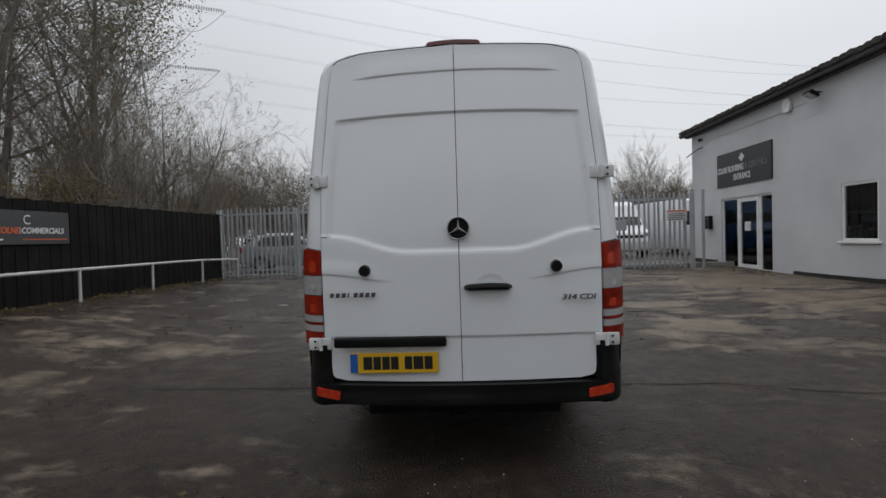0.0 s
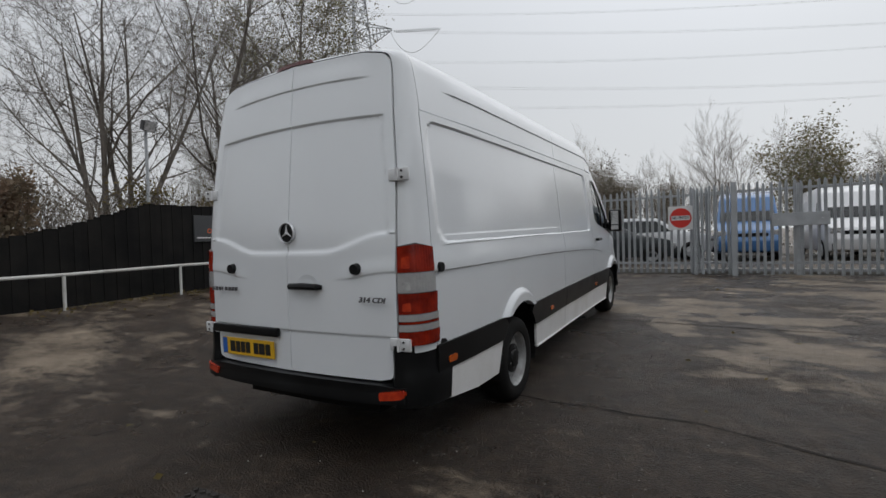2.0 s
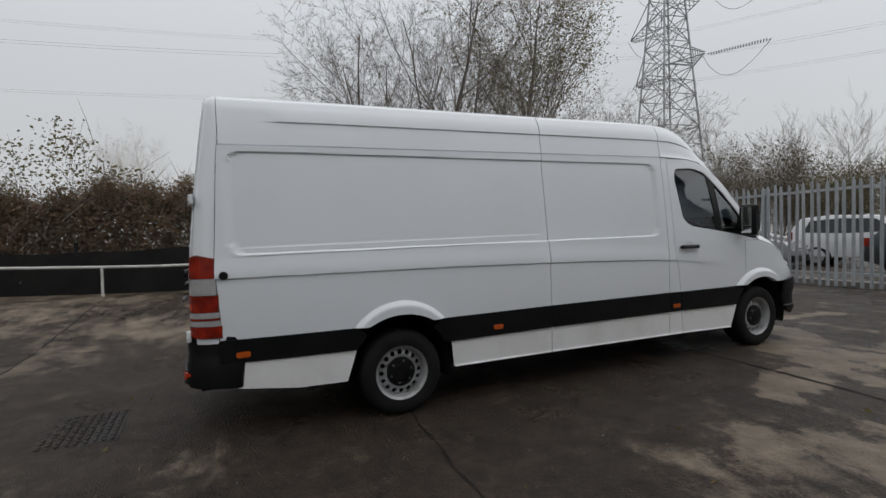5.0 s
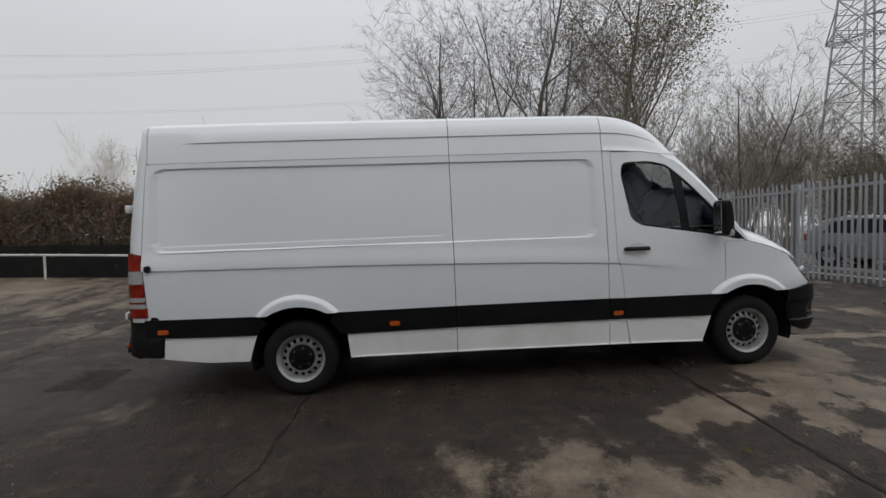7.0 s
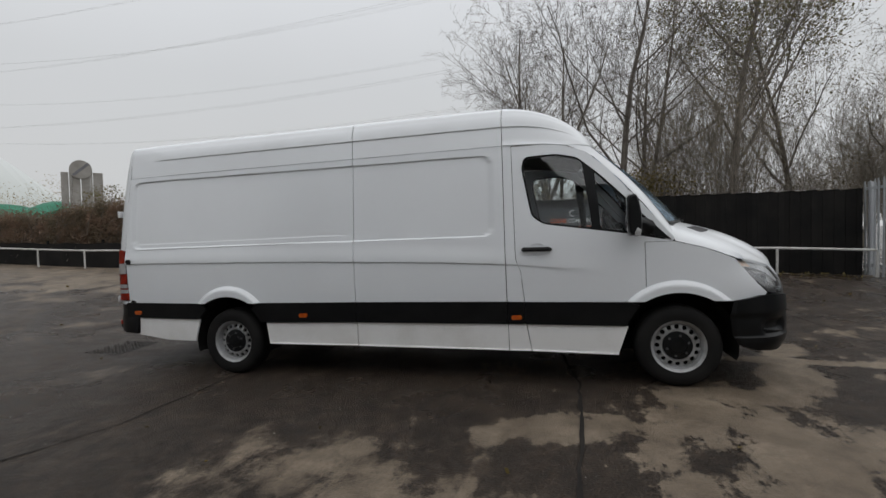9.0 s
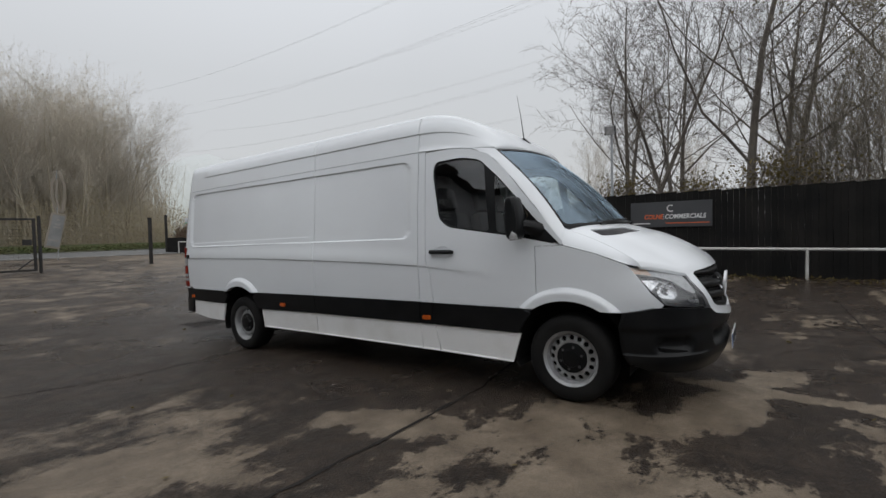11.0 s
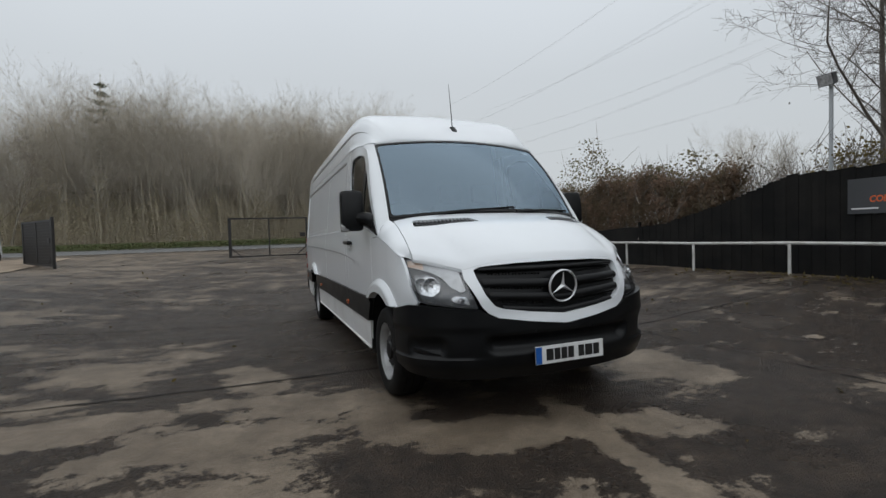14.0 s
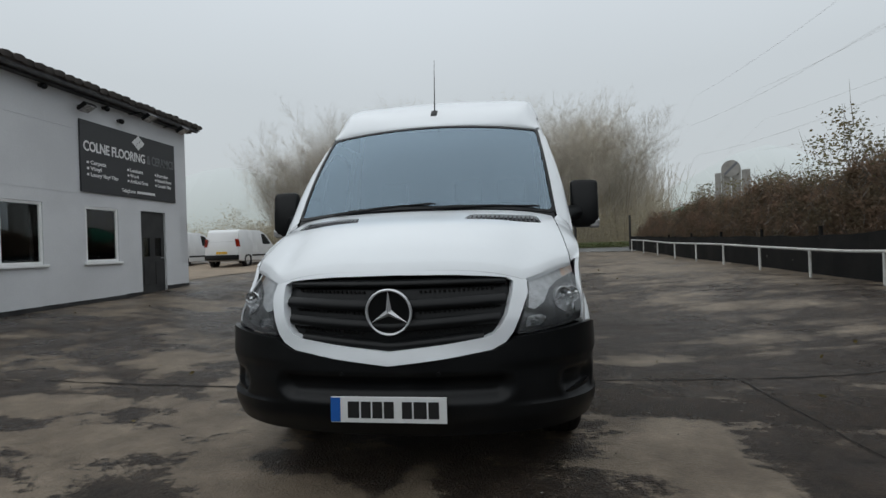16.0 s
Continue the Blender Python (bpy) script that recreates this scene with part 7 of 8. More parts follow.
bm = panel([(0.02, -0.93), (0.9, -0.93), (0.9, 0.93), (0.02, 0.93)], lambda u, t: front_roof_map(u, t) - Vector((front_roof_map(u, t).x * 0.05, 0.03 * u, 0.05)), (), span(0.02, 0.9, 0.1), span(-0.93, 0.93, 0.1))
part("headlining", bm, M_CONC, van, "pale grey cab headlining")

# ---- trees, hedges ----
class Sticks:
    """Collects tapered sticks and leaves as plain lists."""

    def __init__(self):
        self.v, self.f = [], []

    def stick(self, pts, radii, sides):
        base = len(self.v)
        for i, p in enumerate(pts):
            d = pts[min(i + 1, len(pts) - 1)] - pts[max(i - 1, 0)]
            a = d.orthogonal().normalized()
            b = d.cross(a).normalized()
            for k in range(sides):
                c, s = math.cos(k * math.tau / sides), math.sin(k * math.tau / sides)
                self.v.append(p + radii[i] * (c * a + s * b))
        for i in range(len(pts) - 1):
            for k in range(sides):
                q = (k + 1) % sides
                self.f.append((base + i * sides + k, base + i * sides + q, base + (i + 1) * sides + q, base + (i + 1) * sides + k))

    def leaf(self, p, size, rnd):
        a = Vector((rnd.uniform(-1, 1), rnd.uniform(-1, 1), rnd.uniform(-0.6, 0.6))).normalized()
        b = a.orthogonal().normalized()
        b = (b + a.cross(b) * rnd.uniform(-1, 1)).normalized()
        base = len(self.v)
        self.v += [p, p + size * (0.5 * a + 0.32 * b), p + size * a, p + size * (0.5 * a - 0.32 * b)]
        self.f.append((base, base + 1, base + 2, base + 3))

    def mesh(self, name, material):
        me = bpy.data.meshes.new(name)
        me.from_pydata(self.v, [], self.f)
        me.materials.append(material)
        return me


def grow(rnd, thick, thin, tips, p, d, length, radius, level, top, kids, sprawl, rise):
    n = (7, 6, 5, 4, 3)[min(level, 4)]
    pts, radii = [p], [radius]
    step = length / n
    end = radius * (0.14 if level == 0 else 0.30)
    for i in range(n):
        w = 0.05 if level == 0 else 0.085
        d = (d + Vector((rnd.gauss(0, w), rnd.gauss(0, w), rnd.gauss(rise, 0.05)))).normalized()
        pts.append(pts[-1] + d * step)
        radii.append(radius + (end - radius) * (i + 1) / n)
    (thick if level < 1 else thin).stick(pts, radii, (7, 5, 4, 3, 3)[min(level, 4)])
    if level >= top - 1:
        tips.append(pts[-1])
        tips.append(pts[n // 2])
    if level < top:
        k = kids[level]
        for j in range(k):
            q = (0.28 if level == 0 else 0.15) + (0.98 - (0.28 if level == 0 else 0.15)) * (j + rnd.random() * 0.8) / k
            i = min(n - 1, int(q * n))
            at = pts[i].lerp(pts[i + 1], q * n - i)
            axis = (pts[i + 1] - pts[i]).normalized()
            side = axis.orthogonal().normalized()
            side.rotate(Matrix.Rotation(rnd.uniform(0, math.tau), 3, axis))
            lean = sprawl * rnd.uniform(0.7, 1.25)
            nd = (axis * math.cos(lean) + side * math.sin(lean)).normalized()
            grow(rnd, thick, thin, tips, at, nd, length * rnd.uniform(0.40, 0.66) * (1.0 - 0.35 * q), max(0.0045, (radius + (end - radius) * q) * rnd.uniform(0.32, 0.52)), level + 1, top, kids, sprawl, rise)


def tree_kind(seed, height, radius, kids, sprawl, rise, bark, leaf=None, leaves=0, leaf_size=0.06, stems=1, top=None, clump=0.25, spread=0.22, stem_bark=None):
    """Meshes of one tree: trunk, crown and leaves."""
    rnd = random.Random(seed)
    thick, thin, green, tips = Sticks(), Sticks(), Sticks(), []
    for s in range(stems):
        off = Vector((rnd.uniform(-0.25, 0.25), rnd.uniform(-0.25, 0.25), 0)) * (stems > 1)
        lean = Vector((rnd.uniform(-spread, spread), rnd.uniform(-spread, spread), 1)).normalized() if stems > 1 else Vector((rnd.uniform(-0.07, 0.07), rnd.uniform(-0.07, 0.07), 1)).normalized()
        grow(rnd, thick, thin, tips, off - Vector((0, 0, 0.1)), lean, height * (0.80 if stems == 1 else rnd.uniform(0.62, 0.82)), radius / (1 if stems == 1 else 1.4), 0, top or len(kids), kids, sprawl, rise)
    for i in range(leaves):
        p = rnd.choice(tips)
        green.leaf(p + Vector((rnd.gauss(0, clump), rnd.gauss(0, clump), rnd.gauss(0, clump))), leaf_size * rnd.uniform(0.6, 1.3), rnd)
    return [thick.mesh("trunk", stem_bark or bark), thin.mesh("crown", bark)] + ([green.mesh("leaves", leaf)] if leaves else [])


def plant(name, meshes, x, y, label, turn=0.0, scale=1.0, group="", z=None, category="tree"):
    o = thing(name, label, category, group, m=pose(x, y, ground_z(x, y) if z is None else z, 0, 0, turn) @ Matrix.Scale(scale, 4))
    for me in meshes:
        c = new(me.name.split(".")[0], me)
        c.parent = o
    return o


near_a = tree_kind(11, 13.0, 0.14, (12, 8, 6, 4), 0.74, 0.035, M_BARK, M_LEAFB, 260, 0.07)
near_b = tree_kind(12, 12.5, 0.16, (11, 8, 6, 4), 0.74, 0.04, M_BARK, M_LEAFB, 200, 0.07, stems=2)
near_c = tree_kind(13, 11.5, 0.14, (10, 7, 5, 4), 0.80, 0.028, M_BARK, stems=3, spread=0.36)
ivy = tree_kind(14, 14.0, 0.16, (18, 7, 5, 3), 0.62, 0.05, M_BARK, M_LEAFG, 15000, 0.085, clump=0.26)
sapling = tree_kind(15, 6.5, 0.05, (11, 7, 5), 0.5, 0.06, M_BARKMID, M_LEAFY, 420, 0.06, stems=4)
for nm, me, x, y, turn, sc, lab in (
        ("bare_tree", near_c, -10.0, 6.8, 20, 0.95, "bare grey-brown tree with fine spreading twigs"),
        ("bare_tree", near_a, -10.2, 9.7, 75, 0.95, "tall bare tree behind the black fence"),
        ("bare_tree", near_b, -10.8, 10.4, 260, 0.98, "bare forked tree behind the black fence"),
        ("bare_tree", near_c, -11.9, 8.0, 150, 0.95, "bare grey-brown tree behind the black fence"),
        ("leafy_tree", ivy, -10.2, 12.6, 0, 0.95, "tall ivy-clad tree with sparse browning leaves"),
        ("leafy_tree", ivy, -12.5, 15.4, 130, 0.78, "ivy-clad tree with sparse browning leaves"),
        ("bare_tree", near_c, -11.8, 18.3, 310, 0.85, "bare grey-brown tree beyond the palisade")):
    plant(nm, me, x, y, lab, turn, sc, "trees behind the fence")
rnd = random.Random(5)
for i in range(16):
    x, y = -9.6 - rnd.random() * 3.5, 10.5 + rnd.random() * 9
    plant("sapling", sapling, x, y, "thin sapling with a few yellow leaves", rnd.uniform(0, 360), rnd.uniform(0.65, 1.0), "saplings behind the fence")

# trees north of the palisade
north_a = tree_kind(21, 8.5, 0.07, (18, 11, 8), 0.58, 0.06, M_BARKMID)
north_b = tree_kind(22, 7.0, 0.06, (14, 10, 8), 0.62, 0.06, M_BARKMID, M_LEAFB, 300, 0.08, stems=3)
north_l = tree_kind(24, 7.0, 0.07, (14, 9, 6), 0.70, 0.04, M_BARKMID, M_LEAFB, 2600, 0.10, stems=3, clump=0.30)
north_g = tree_kind(23, 7.0, 0.11, (13, 8, 5), 1.0, 0.02, M_BARKMID, M_LEAFG, 7500, 0.13, stems=3, clump=0.28)
rnd = random.Random(9)
for i in range(64):
    x = -26 + 62 * (i + rnd.random() * 0.9) / 64
    y = 30 + rnd.random() * 10 + max(0, -x) * 0.25
    plant("bare_tree", north_a if i % 2 else north_b, x, y, "slender bare tree beyond the parked vehicles", rnd.uniform(0, 360), rnd.uniform(0.58, 0.92), "trees beyond the palisade")
for i in range(16):
    x, y = -9 - 22 * (i + rnd.random()) / 16, 22.5 + 8 * rnd.random()
    plant("bare_tree", north_l if i % 4 else north_a, x, y, "brown tree with thinning leaves behind the parked cars", rnd.uniform(0, 360), rnd.uniform(0.7, 1.0), "trees beyond the palisade")
for i in range(34):
    x, y = -17 + 31 * (i + rnd.random()) / 34, 26.8 + 6 * rnd.random()
    if abs(x - 5.5) > 4:
        plant("leafy_tree", north_l, x, y, "brown tree with thinning leaves beyond the palisade", rnd.uniform(0, 360), rnd.uniform(0.55, 0.95), "trees beyond the palisade")
plant("leafy_tree", north_g, 6.4, 29.0, "round tree that still holds dull green leaves", 40, 0.95)
plant("leafy_tree", north_g, -7.5, 27.0, "round tree that still holds dull green leaves", 160, 0.62)
plant("leafy_tree", north_g, -16.0, 27.0, "round tree that still holds dull green leaves", 220, 0.7)

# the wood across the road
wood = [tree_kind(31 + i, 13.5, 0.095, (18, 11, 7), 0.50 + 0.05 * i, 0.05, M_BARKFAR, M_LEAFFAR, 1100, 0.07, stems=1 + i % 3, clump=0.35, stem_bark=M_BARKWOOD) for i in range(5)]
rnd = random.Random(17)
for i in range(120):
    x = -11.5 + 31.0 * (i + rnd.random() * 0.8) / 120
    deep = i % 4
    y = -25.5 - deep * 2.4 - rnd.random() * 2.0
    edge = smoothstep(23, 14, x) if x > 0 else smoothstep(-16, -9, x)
    plant("wood_tree", wood[i % 5], x, y, "bare tree in the wood across the road, paled for mist", rnd.uniform(0, 360), (0.66 + 0.26 * rnd.random()) * (0.50 + 0.50 * edge), "wood across the road")
edge_tree = tree_kind(38, 10.5, 0.15, (13, 9, 7, 4), 0.86, 0.02, M_BARKMID, M_LEAFFAR, 700, 0.07, stems=2, spread=0.30)
plant("wood_tree", edge_tree, 16.3, -25.0, "broad domed bare tree at the edge of the wood", 40, 0.80, "wood across the road")
th = Sticks()
for i in range(6000):
    x, y = rnd.uniform(-13, 22), -25.2 - 11 * rnd.random()
    h = rnd.uniform(1.0, 5.0) * (0.5 + 0.5 * smoothstep(24, 15, x))
    lean = Vector((rnd.gauss(0, 0.10), rnd.gauss(0, 0.10), 1))
    th.stick([Vector((x, y, 0.7)), Vector((x, y, 0.7)) + lean * h * 0.5, Vector((x, y, 0.7)) + lean * h + Vector((rnd.gauss(0, 0.2), 0, 0))], [rnd.uniform(0.010, 0.026), 0.011, 0.004], 3)
for i in range(9000):
    x, y = rnd.uniform(-16, 25), -32 - 10 * rnd.random()
    h = rnd.uniform(2.0, 8.5) * (0.45 + 0.55 * smoothstep(25, 16, x))
    lean = Vector((rnd.gauss(0, 0.14), rnd.gauss(0, 0.10), 1))
    foot = Vector((x, y, 0.7))
    th.stick([foot, foot + lean * h * 0.5, foot + lean * h + Vector((rnd.gauss(0, 0.4), 0, 0))], [rnd.uniform(0.014, 0.04), 0.018, 0.006], 3)
    for q in (0.35, 0.6, 0.8):
        at = foot + lean * h * q
        th.stick([at, at + Vector((rnd.gauss(0, 0.5), rnd.gauss(0, 0.3), rnd.uniform(0.4, 1.1)))], [0.012, 0.004], 3)
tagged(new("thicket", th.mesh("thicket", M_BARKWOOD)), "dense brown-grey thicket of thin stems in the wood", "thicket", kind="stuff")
# a fir that stands above the wood
o = thing("fir_tree", "dark fir tree above the bare wood", "tree", m=pose(12.0, -29.5, 0.9))
st, gr_ = Sticks(), Sticks()
st.stick([Vector((0, 0, 0)), Vector((0.1, 0, 7)), Vector((0, 0.05, 12.9))], [0.18, 0.11, 0.015], 6)
rnd = random.Random(3)
for i in range(96):
    z = 4.5 + 8.2 * ((i // 8) / 12) ** 0.9 + rnd.uniform(-0.07, 0.07)
    r = 3.1 * (1 - (z - 4.3) / 8.9) * rnd.uniform(0.7, 1.15)
    a = i * math.tau / 8 + (i // 8) * 0.4 + rnd.uniform(-0.25, 0.25)
    tip = Vector((r * math.cos(a), r * math.sin(a), z + 0.02 * r))
    mid_ = Vector((0, 0, z)).lerp(tip, 0.55) + Vector((0, 0, -0.16 * r))
    st.stick([Vector((0, 0, z)), mid_, tip], [0.028, 0.018, 0.006], 3)
    for j in range(int(26 * r) + 4):
        q = rnd.random()
        at = Vector((0, 0, z)).lerp(mid_, q / 0.55) if q < 0.55 else mid_.lerp(tip, (q - 0.55) / 0.45)
        gr_.leaf(at + Vector((rnd.gauss(0, 0.08), rnd.gauss(0, 0.08), rnd.gauss(-0.05, 0.04))), 0.16, rnd)
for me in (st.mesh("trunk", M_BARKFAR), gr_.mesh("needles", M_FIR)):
    new(me.name.split(".")[0], me).parent = o


def leaf_bank(name, n, seed, place, size, material, label, category="undergrowth", twigs=0, bark=None):
    """A bank of loose leaves and twigs filled by place(rnd)."""
    rnd, s = random.Random(seed), Sticks()
    for i in range(n):
        s.leaf(place(rnd), size * rnd.uniform(0.6, 1.4), rnd)
    ob = new(name, s.mesh(name, material))
    tagged(ob, label, category, kind="stuff")
    if twigs:
        t = Sticks()
        for i in range(twigs):
            p = place(rnd)
            d = Vector((rnd.gauss(0, 0.5), rnd.gauss(0, 0.5), 1)).normalized()
            ln = rnd.uniform(0.4, 1.1)
            t.stick([p - d * ln * 0.6, p + Vector((rnd.gauss(0, 0.04), rnd.gauss(0, 0.04), 0)), p + d * ln * 0.6], [0.008, 0.006, 0.002], 3)
        tw = new(name + "_twigs", t.mesh(name + "_twigs", bark))
        tagged(tw, "bare brown twigs tangled through the " + name.replace("_", " "), "twigs", kind="stuff")
    return ob


def hedge_top(y):
    return 2.55 + 0.10 * noise.noise(Vector((0, y * 2.2, 3))) + 0.16 * math.sin(y * 1.3) + 0.12 * math.sin(y * 3.1 + 1) + 0.08 * math.sin(y * 7.3) - 0.12 * smoothstep(-5, -9, y) - 0.22 * smoothstep(-10.5, -12, y) - 0.4 * smoothstep(-14, -16.5, y)


def in_hedge(rnd):
    y = rnd.uniform(-16.2, 4.6)
    t = hedge_top(y)
    z = 0.9 + (t - 0.9) * (1 - rnd.random() ** 1.6)
    w = 0.75 if z < t - 0.4 else 0.5
    return Vector((-8.75 + rnd.uniform(-w, w), y, z + 0.15 * rnd.random() ** 3 * 3))


leaf_bank("hedge_core", 105000, 40, lambda r: in_hedge(r) - Vector((0, 0, 0.06 + 0.18 * r.random())), 0.088, M_LEAFH, "dense dark inner leaves of the hedge", "hedge")
leaf_bank("hedge", 120000, 41, in_hedge, 0.045, M_LEAFH, "tall dark brown hedge above the netting", "hedge", 3000, M_BARK)


def in_shoots(rnd):
    c, h = rnd.choice(((-0.6, 4.35), (-0.2, 3.9), (-1.5, 3.8), (0.6, 3.3), (-6.0, 3.35), (-8.2, 3.5), (-8.9, 3.3), (2.2, 3.1), (3.4, 3.3), (-3.2, 3.2)))
    q = rnd.random()
    return Vector((-8.7 + rnd.gauss(0, 0.16), c + rnd.gauss(0, 0.22 + 0.34 * (1 - q)), 2.3 + (h - 2.3) * q))


leaf_bank("hedge_shoots", 3600, 42, in_shoots, 0.075, M_LEAFG, "leafy green shoots standing above the hedge", "hedge", 90, M_BARK)
def in_brambles(r):
    x, y = -8.5 - 2.4 * r.random(), r.uniform(4.5, 14.6)
    clump = 0.5 + 0.5 * noise.noise(Vector((x * 0.9, y * 0.9, 2.0))) + 0.35 * noise.noise(Vector((x * 2.4, y * 2.4, 5.0)))
    return Vector((x, y, 0.4 + (1.5 + 1.35 * clump) * r.random() ** 1.1))


def in_scrub(r):
    c, z, w = r.choice(((6.85, 2.55, 0.35), (10.5, 2.55, 0.6), (10.3, 2.75, 0.4), (8.7, 2.35, 0.3)))
    return Vector((-8.9 + r.gauss(0, 0.3), c + r.gauss(0, w), z + r.gauss(0, 0.22)))


leaf_bank("fence_scrub", 2600, 48, in_scrub, 0.07, M_LEAFY, "yellowing leafy scrub standing over the black fence", "scrub", 260, M_BARK)
leaf_bank("brambles", 26000, 43, in_brambles, 0.045, M_LEAFB, "brown brambles behind the black fence", "brambles", 4200, M_BARK)
def in_undergrowth(r):
    x, y = r.uniform(-30, 32), -24.4 - 9 * r.random() ** 1.8
    clump = 0.6 + 0.9 * max(0.0, noise.noise(Vector((x * 0.45, y * 0.3, 4.0))) + 0.35) + 0.3 * noise.noise(Vector((x * 1.7, y * 1.7, 6.0)))
    return Vector((x, y, 0.8 + 3.6 * clump * r.random() ** 1.5))


leaf_bank("undergrowth", 120000, 44, in_undergrowth, 0.10, M_LEAFFAR, "low undergrowth along the wood, paled for mist", "undergrowth", 1500, M_BARKFAR)
leaf_bank("scrub", 9000, 45, lambda r: Vector((r.uniform(-28, 26), 27 + 9 * r.random(), 0.2 + 2.6 * r.random() ** 1.5)), 0.13, M_LEAFB, "brown scrub beyond the parked vehicles", "scrub", 1600, M_BARKMID)
leaf_bank("grass_tufts", 12000, 46, lambda r: Vector((r.uniform(-30, 40), -24.6 + 2.6 * r.random(), 0.92 + 0.22 * r.random())), 0.16, M_GRASS, "rough grass tufts on the verge", "grass")
rnd = random.Random(8)
for x, y, s in ((-58, -8, 1.0), (-66, 2, 1.15), (-52, -22, 0.8), (-75, -14, 1.2), (-62, -34, 1.1)):
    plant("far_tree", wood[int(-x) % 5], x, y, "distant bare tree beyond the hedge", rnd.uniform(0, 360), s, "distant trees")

# fallen leaves in the yard, mostly along the fence and by the entrance
def fallen(rnd):
    if rnd.random() < 0.72:
        x, y = -7.75 + abs(rnd.gauss(0, 0.6)), rnd.uniform(4, 14.4)
    elif rnd.random() < 0.6:
        x, y = 8.1 - abs(rnd.gauss(0, 0.5)), rnd.uniform(11.5, 15.4)
    else:
        x, y = rnd.uniform(-7, 8), rnd.uniform(-4, 15)
    return Vector((x, y, ground_z(x, y) + 0.012))


leaf_bank("fallen_leaves", 900, 47, fallen, 0.06, M_LEAFY, "fallen yellow-brown leaves on the asphalt", "leaves")

# ---- pylon and power lines ----
PX, PYL, PYLON_TURN = -45.9, 60.0, -9
pyl = thing("pylon", "grey lattice steel electricity pylon", "pylon", m=pose(PX, PYL, 0.0, 0, 0, PYLON_TURN))


def leg(z):
    return 3.95 - 0.066 * z


bm = bmesh.new()
levels = [0, 6, 11.5, 16.5, 21, 25, 28.5, 32, 35.5, 39, 42, 45, 48, 51]
for sx in (-1, 1):
    for sy in (-1, 1):
        tube([(sx * leg(z), sy * leg(z), z) for z in levels], 0.13, 4, bm)
part("leg", bm, M_STEELP, pyl)
bm = bmesh.new()
for a, b in zip(levels, levels[1:]):
    la, lb = leg(a), leg(b)
    for s in (-1, 1):
        for u in ((lambda q, w: (q, s * w)), (lambda q, w: (s * w, q))):
            tube([(*u(-la, la), a), (*u(lb, lb), b)], 0.07, 4, bm)
            tube([(*u(la, la), a), (*u(-lb, lb), b)], 0.07, 4, bm)
            tube([(*u(-lb, lb), b), (*u(lb, lb), b)], 0.07, 4, bm)
            m_ = (la + lb) / 2
            tube([(*u(-m_, m_), (a + b) / 2), (*u(0, m_), (a + b) / 2)], 0.06, 4, bm)
            tube([(*u(m_, m_), (a + b) / 2), (*u(0, m_), (a + b) / 2)], 0.06, 4, bm)
part("bracing", bm, M_STEELP, pyl)
ARMS = ((24.8, 7.0), (32.5, 8.2), (40.0, 7.0))
for z, w in ARMS:
    for s in (-1, 1):
        bm = bmesh.new()
        l0, l1 = leg(z), leg(z + 3)
        for sy in (-1, 1):
            tube([(s * l0, sy * l0, z), (s * w, 0, z)], 0.08, 4, bm)
            tube([(s * l1, sy * l1, z + 3), (s * w, 0, z + 0.2)], 0.08, 4, bm)
        for i in range(1, 6):
            q = i / 6
            xx = s * (l0 + (w - l0) * q)
            yy = l0 * (1 - q)
            tube([(xx, -yy, z), (xx, yy, z)], 0.06, 4, bm)
            tube([(xx, yy, z), (s * (l1 + (w - l1) * q), l1 * (1 - q), z + 3 - 2.8 * q)], 0.06, 4, bm)
        part("crossarm", bm, M_STEELP, pyl)["kind"] = "stuff"


def cable(points, sag, r):
    out = []
    for a, b in zip(points, points[1:]):
        a, b = Vector(a), Vector(b)
        for i in range(24):
            q = i / 24
            p = a.lerp(b, q)
            p.z -= sag * 4 * q * (1 - q)
            out.append(p)
    out.append(Vector(points[-1]))
    return tube(out, r, 4)


def arm_tip(z, w, s):
    a = radians(PYLON_TURN)
    return (PX + s * w * math.cos(a), PYL + s * w * math.sin(a), z)


for z, w in ARMS:
    for s in (-1, 1):
        tip = arm_tip(z, w, s)
        for d in (-0.22, 0.22):
            solid("power_line", cable([(tip[0], tip[1] + d, z - 0.2 + d), (tip[0] - 12, tip[1] - 175, z - 2.0), (tip[0] - 60, tip[1] - 420, z)], 6.0, 0.011), M_CABLE, "thin grey overhead power line", "cable", group="power lines")
            solid("power_line", cable([(tip[0], tip[1] + d, z - 0.2 + d), (tip[0] + 150, tip[1] + 70, z + 1), (tip[0] + 330, tip[1] + 150, z + 2)], 4.0, 0.013), M_CABLE, "thin grey overhead power line", "cable", group="power lines")
        o = thing("insulator", "string of pale glass insulators", "insulator", group="insulators")
        bm = bmesh.new()
        for i in range(22):
            for q in (-0.25, 0.25):
                tube([(tip[0] + 0.5 + 0.27 * i, tip[1] + 0.23 + 0.125 * i + q, z - 0.25), (tip[0] + 0.6 + 0.27 * i, tip[1] + 0.28 + 0.125 * i + q, z - 0.25)], 0.13, 6, bm)
        part("disc_string", bm, M_STEELP, o)
        part("jumper_loop", tube([(tip[0] + 6.6 * q, tip[1] + 3.0 * q - 2.5 * (1 - q) * 0.2, z - 0.2 - 3.4 * math.sin(math.pi * q ** 0.8)) for q in [i / 10 for i in range(11)]], 0.04, 4), M_CABLE, o)


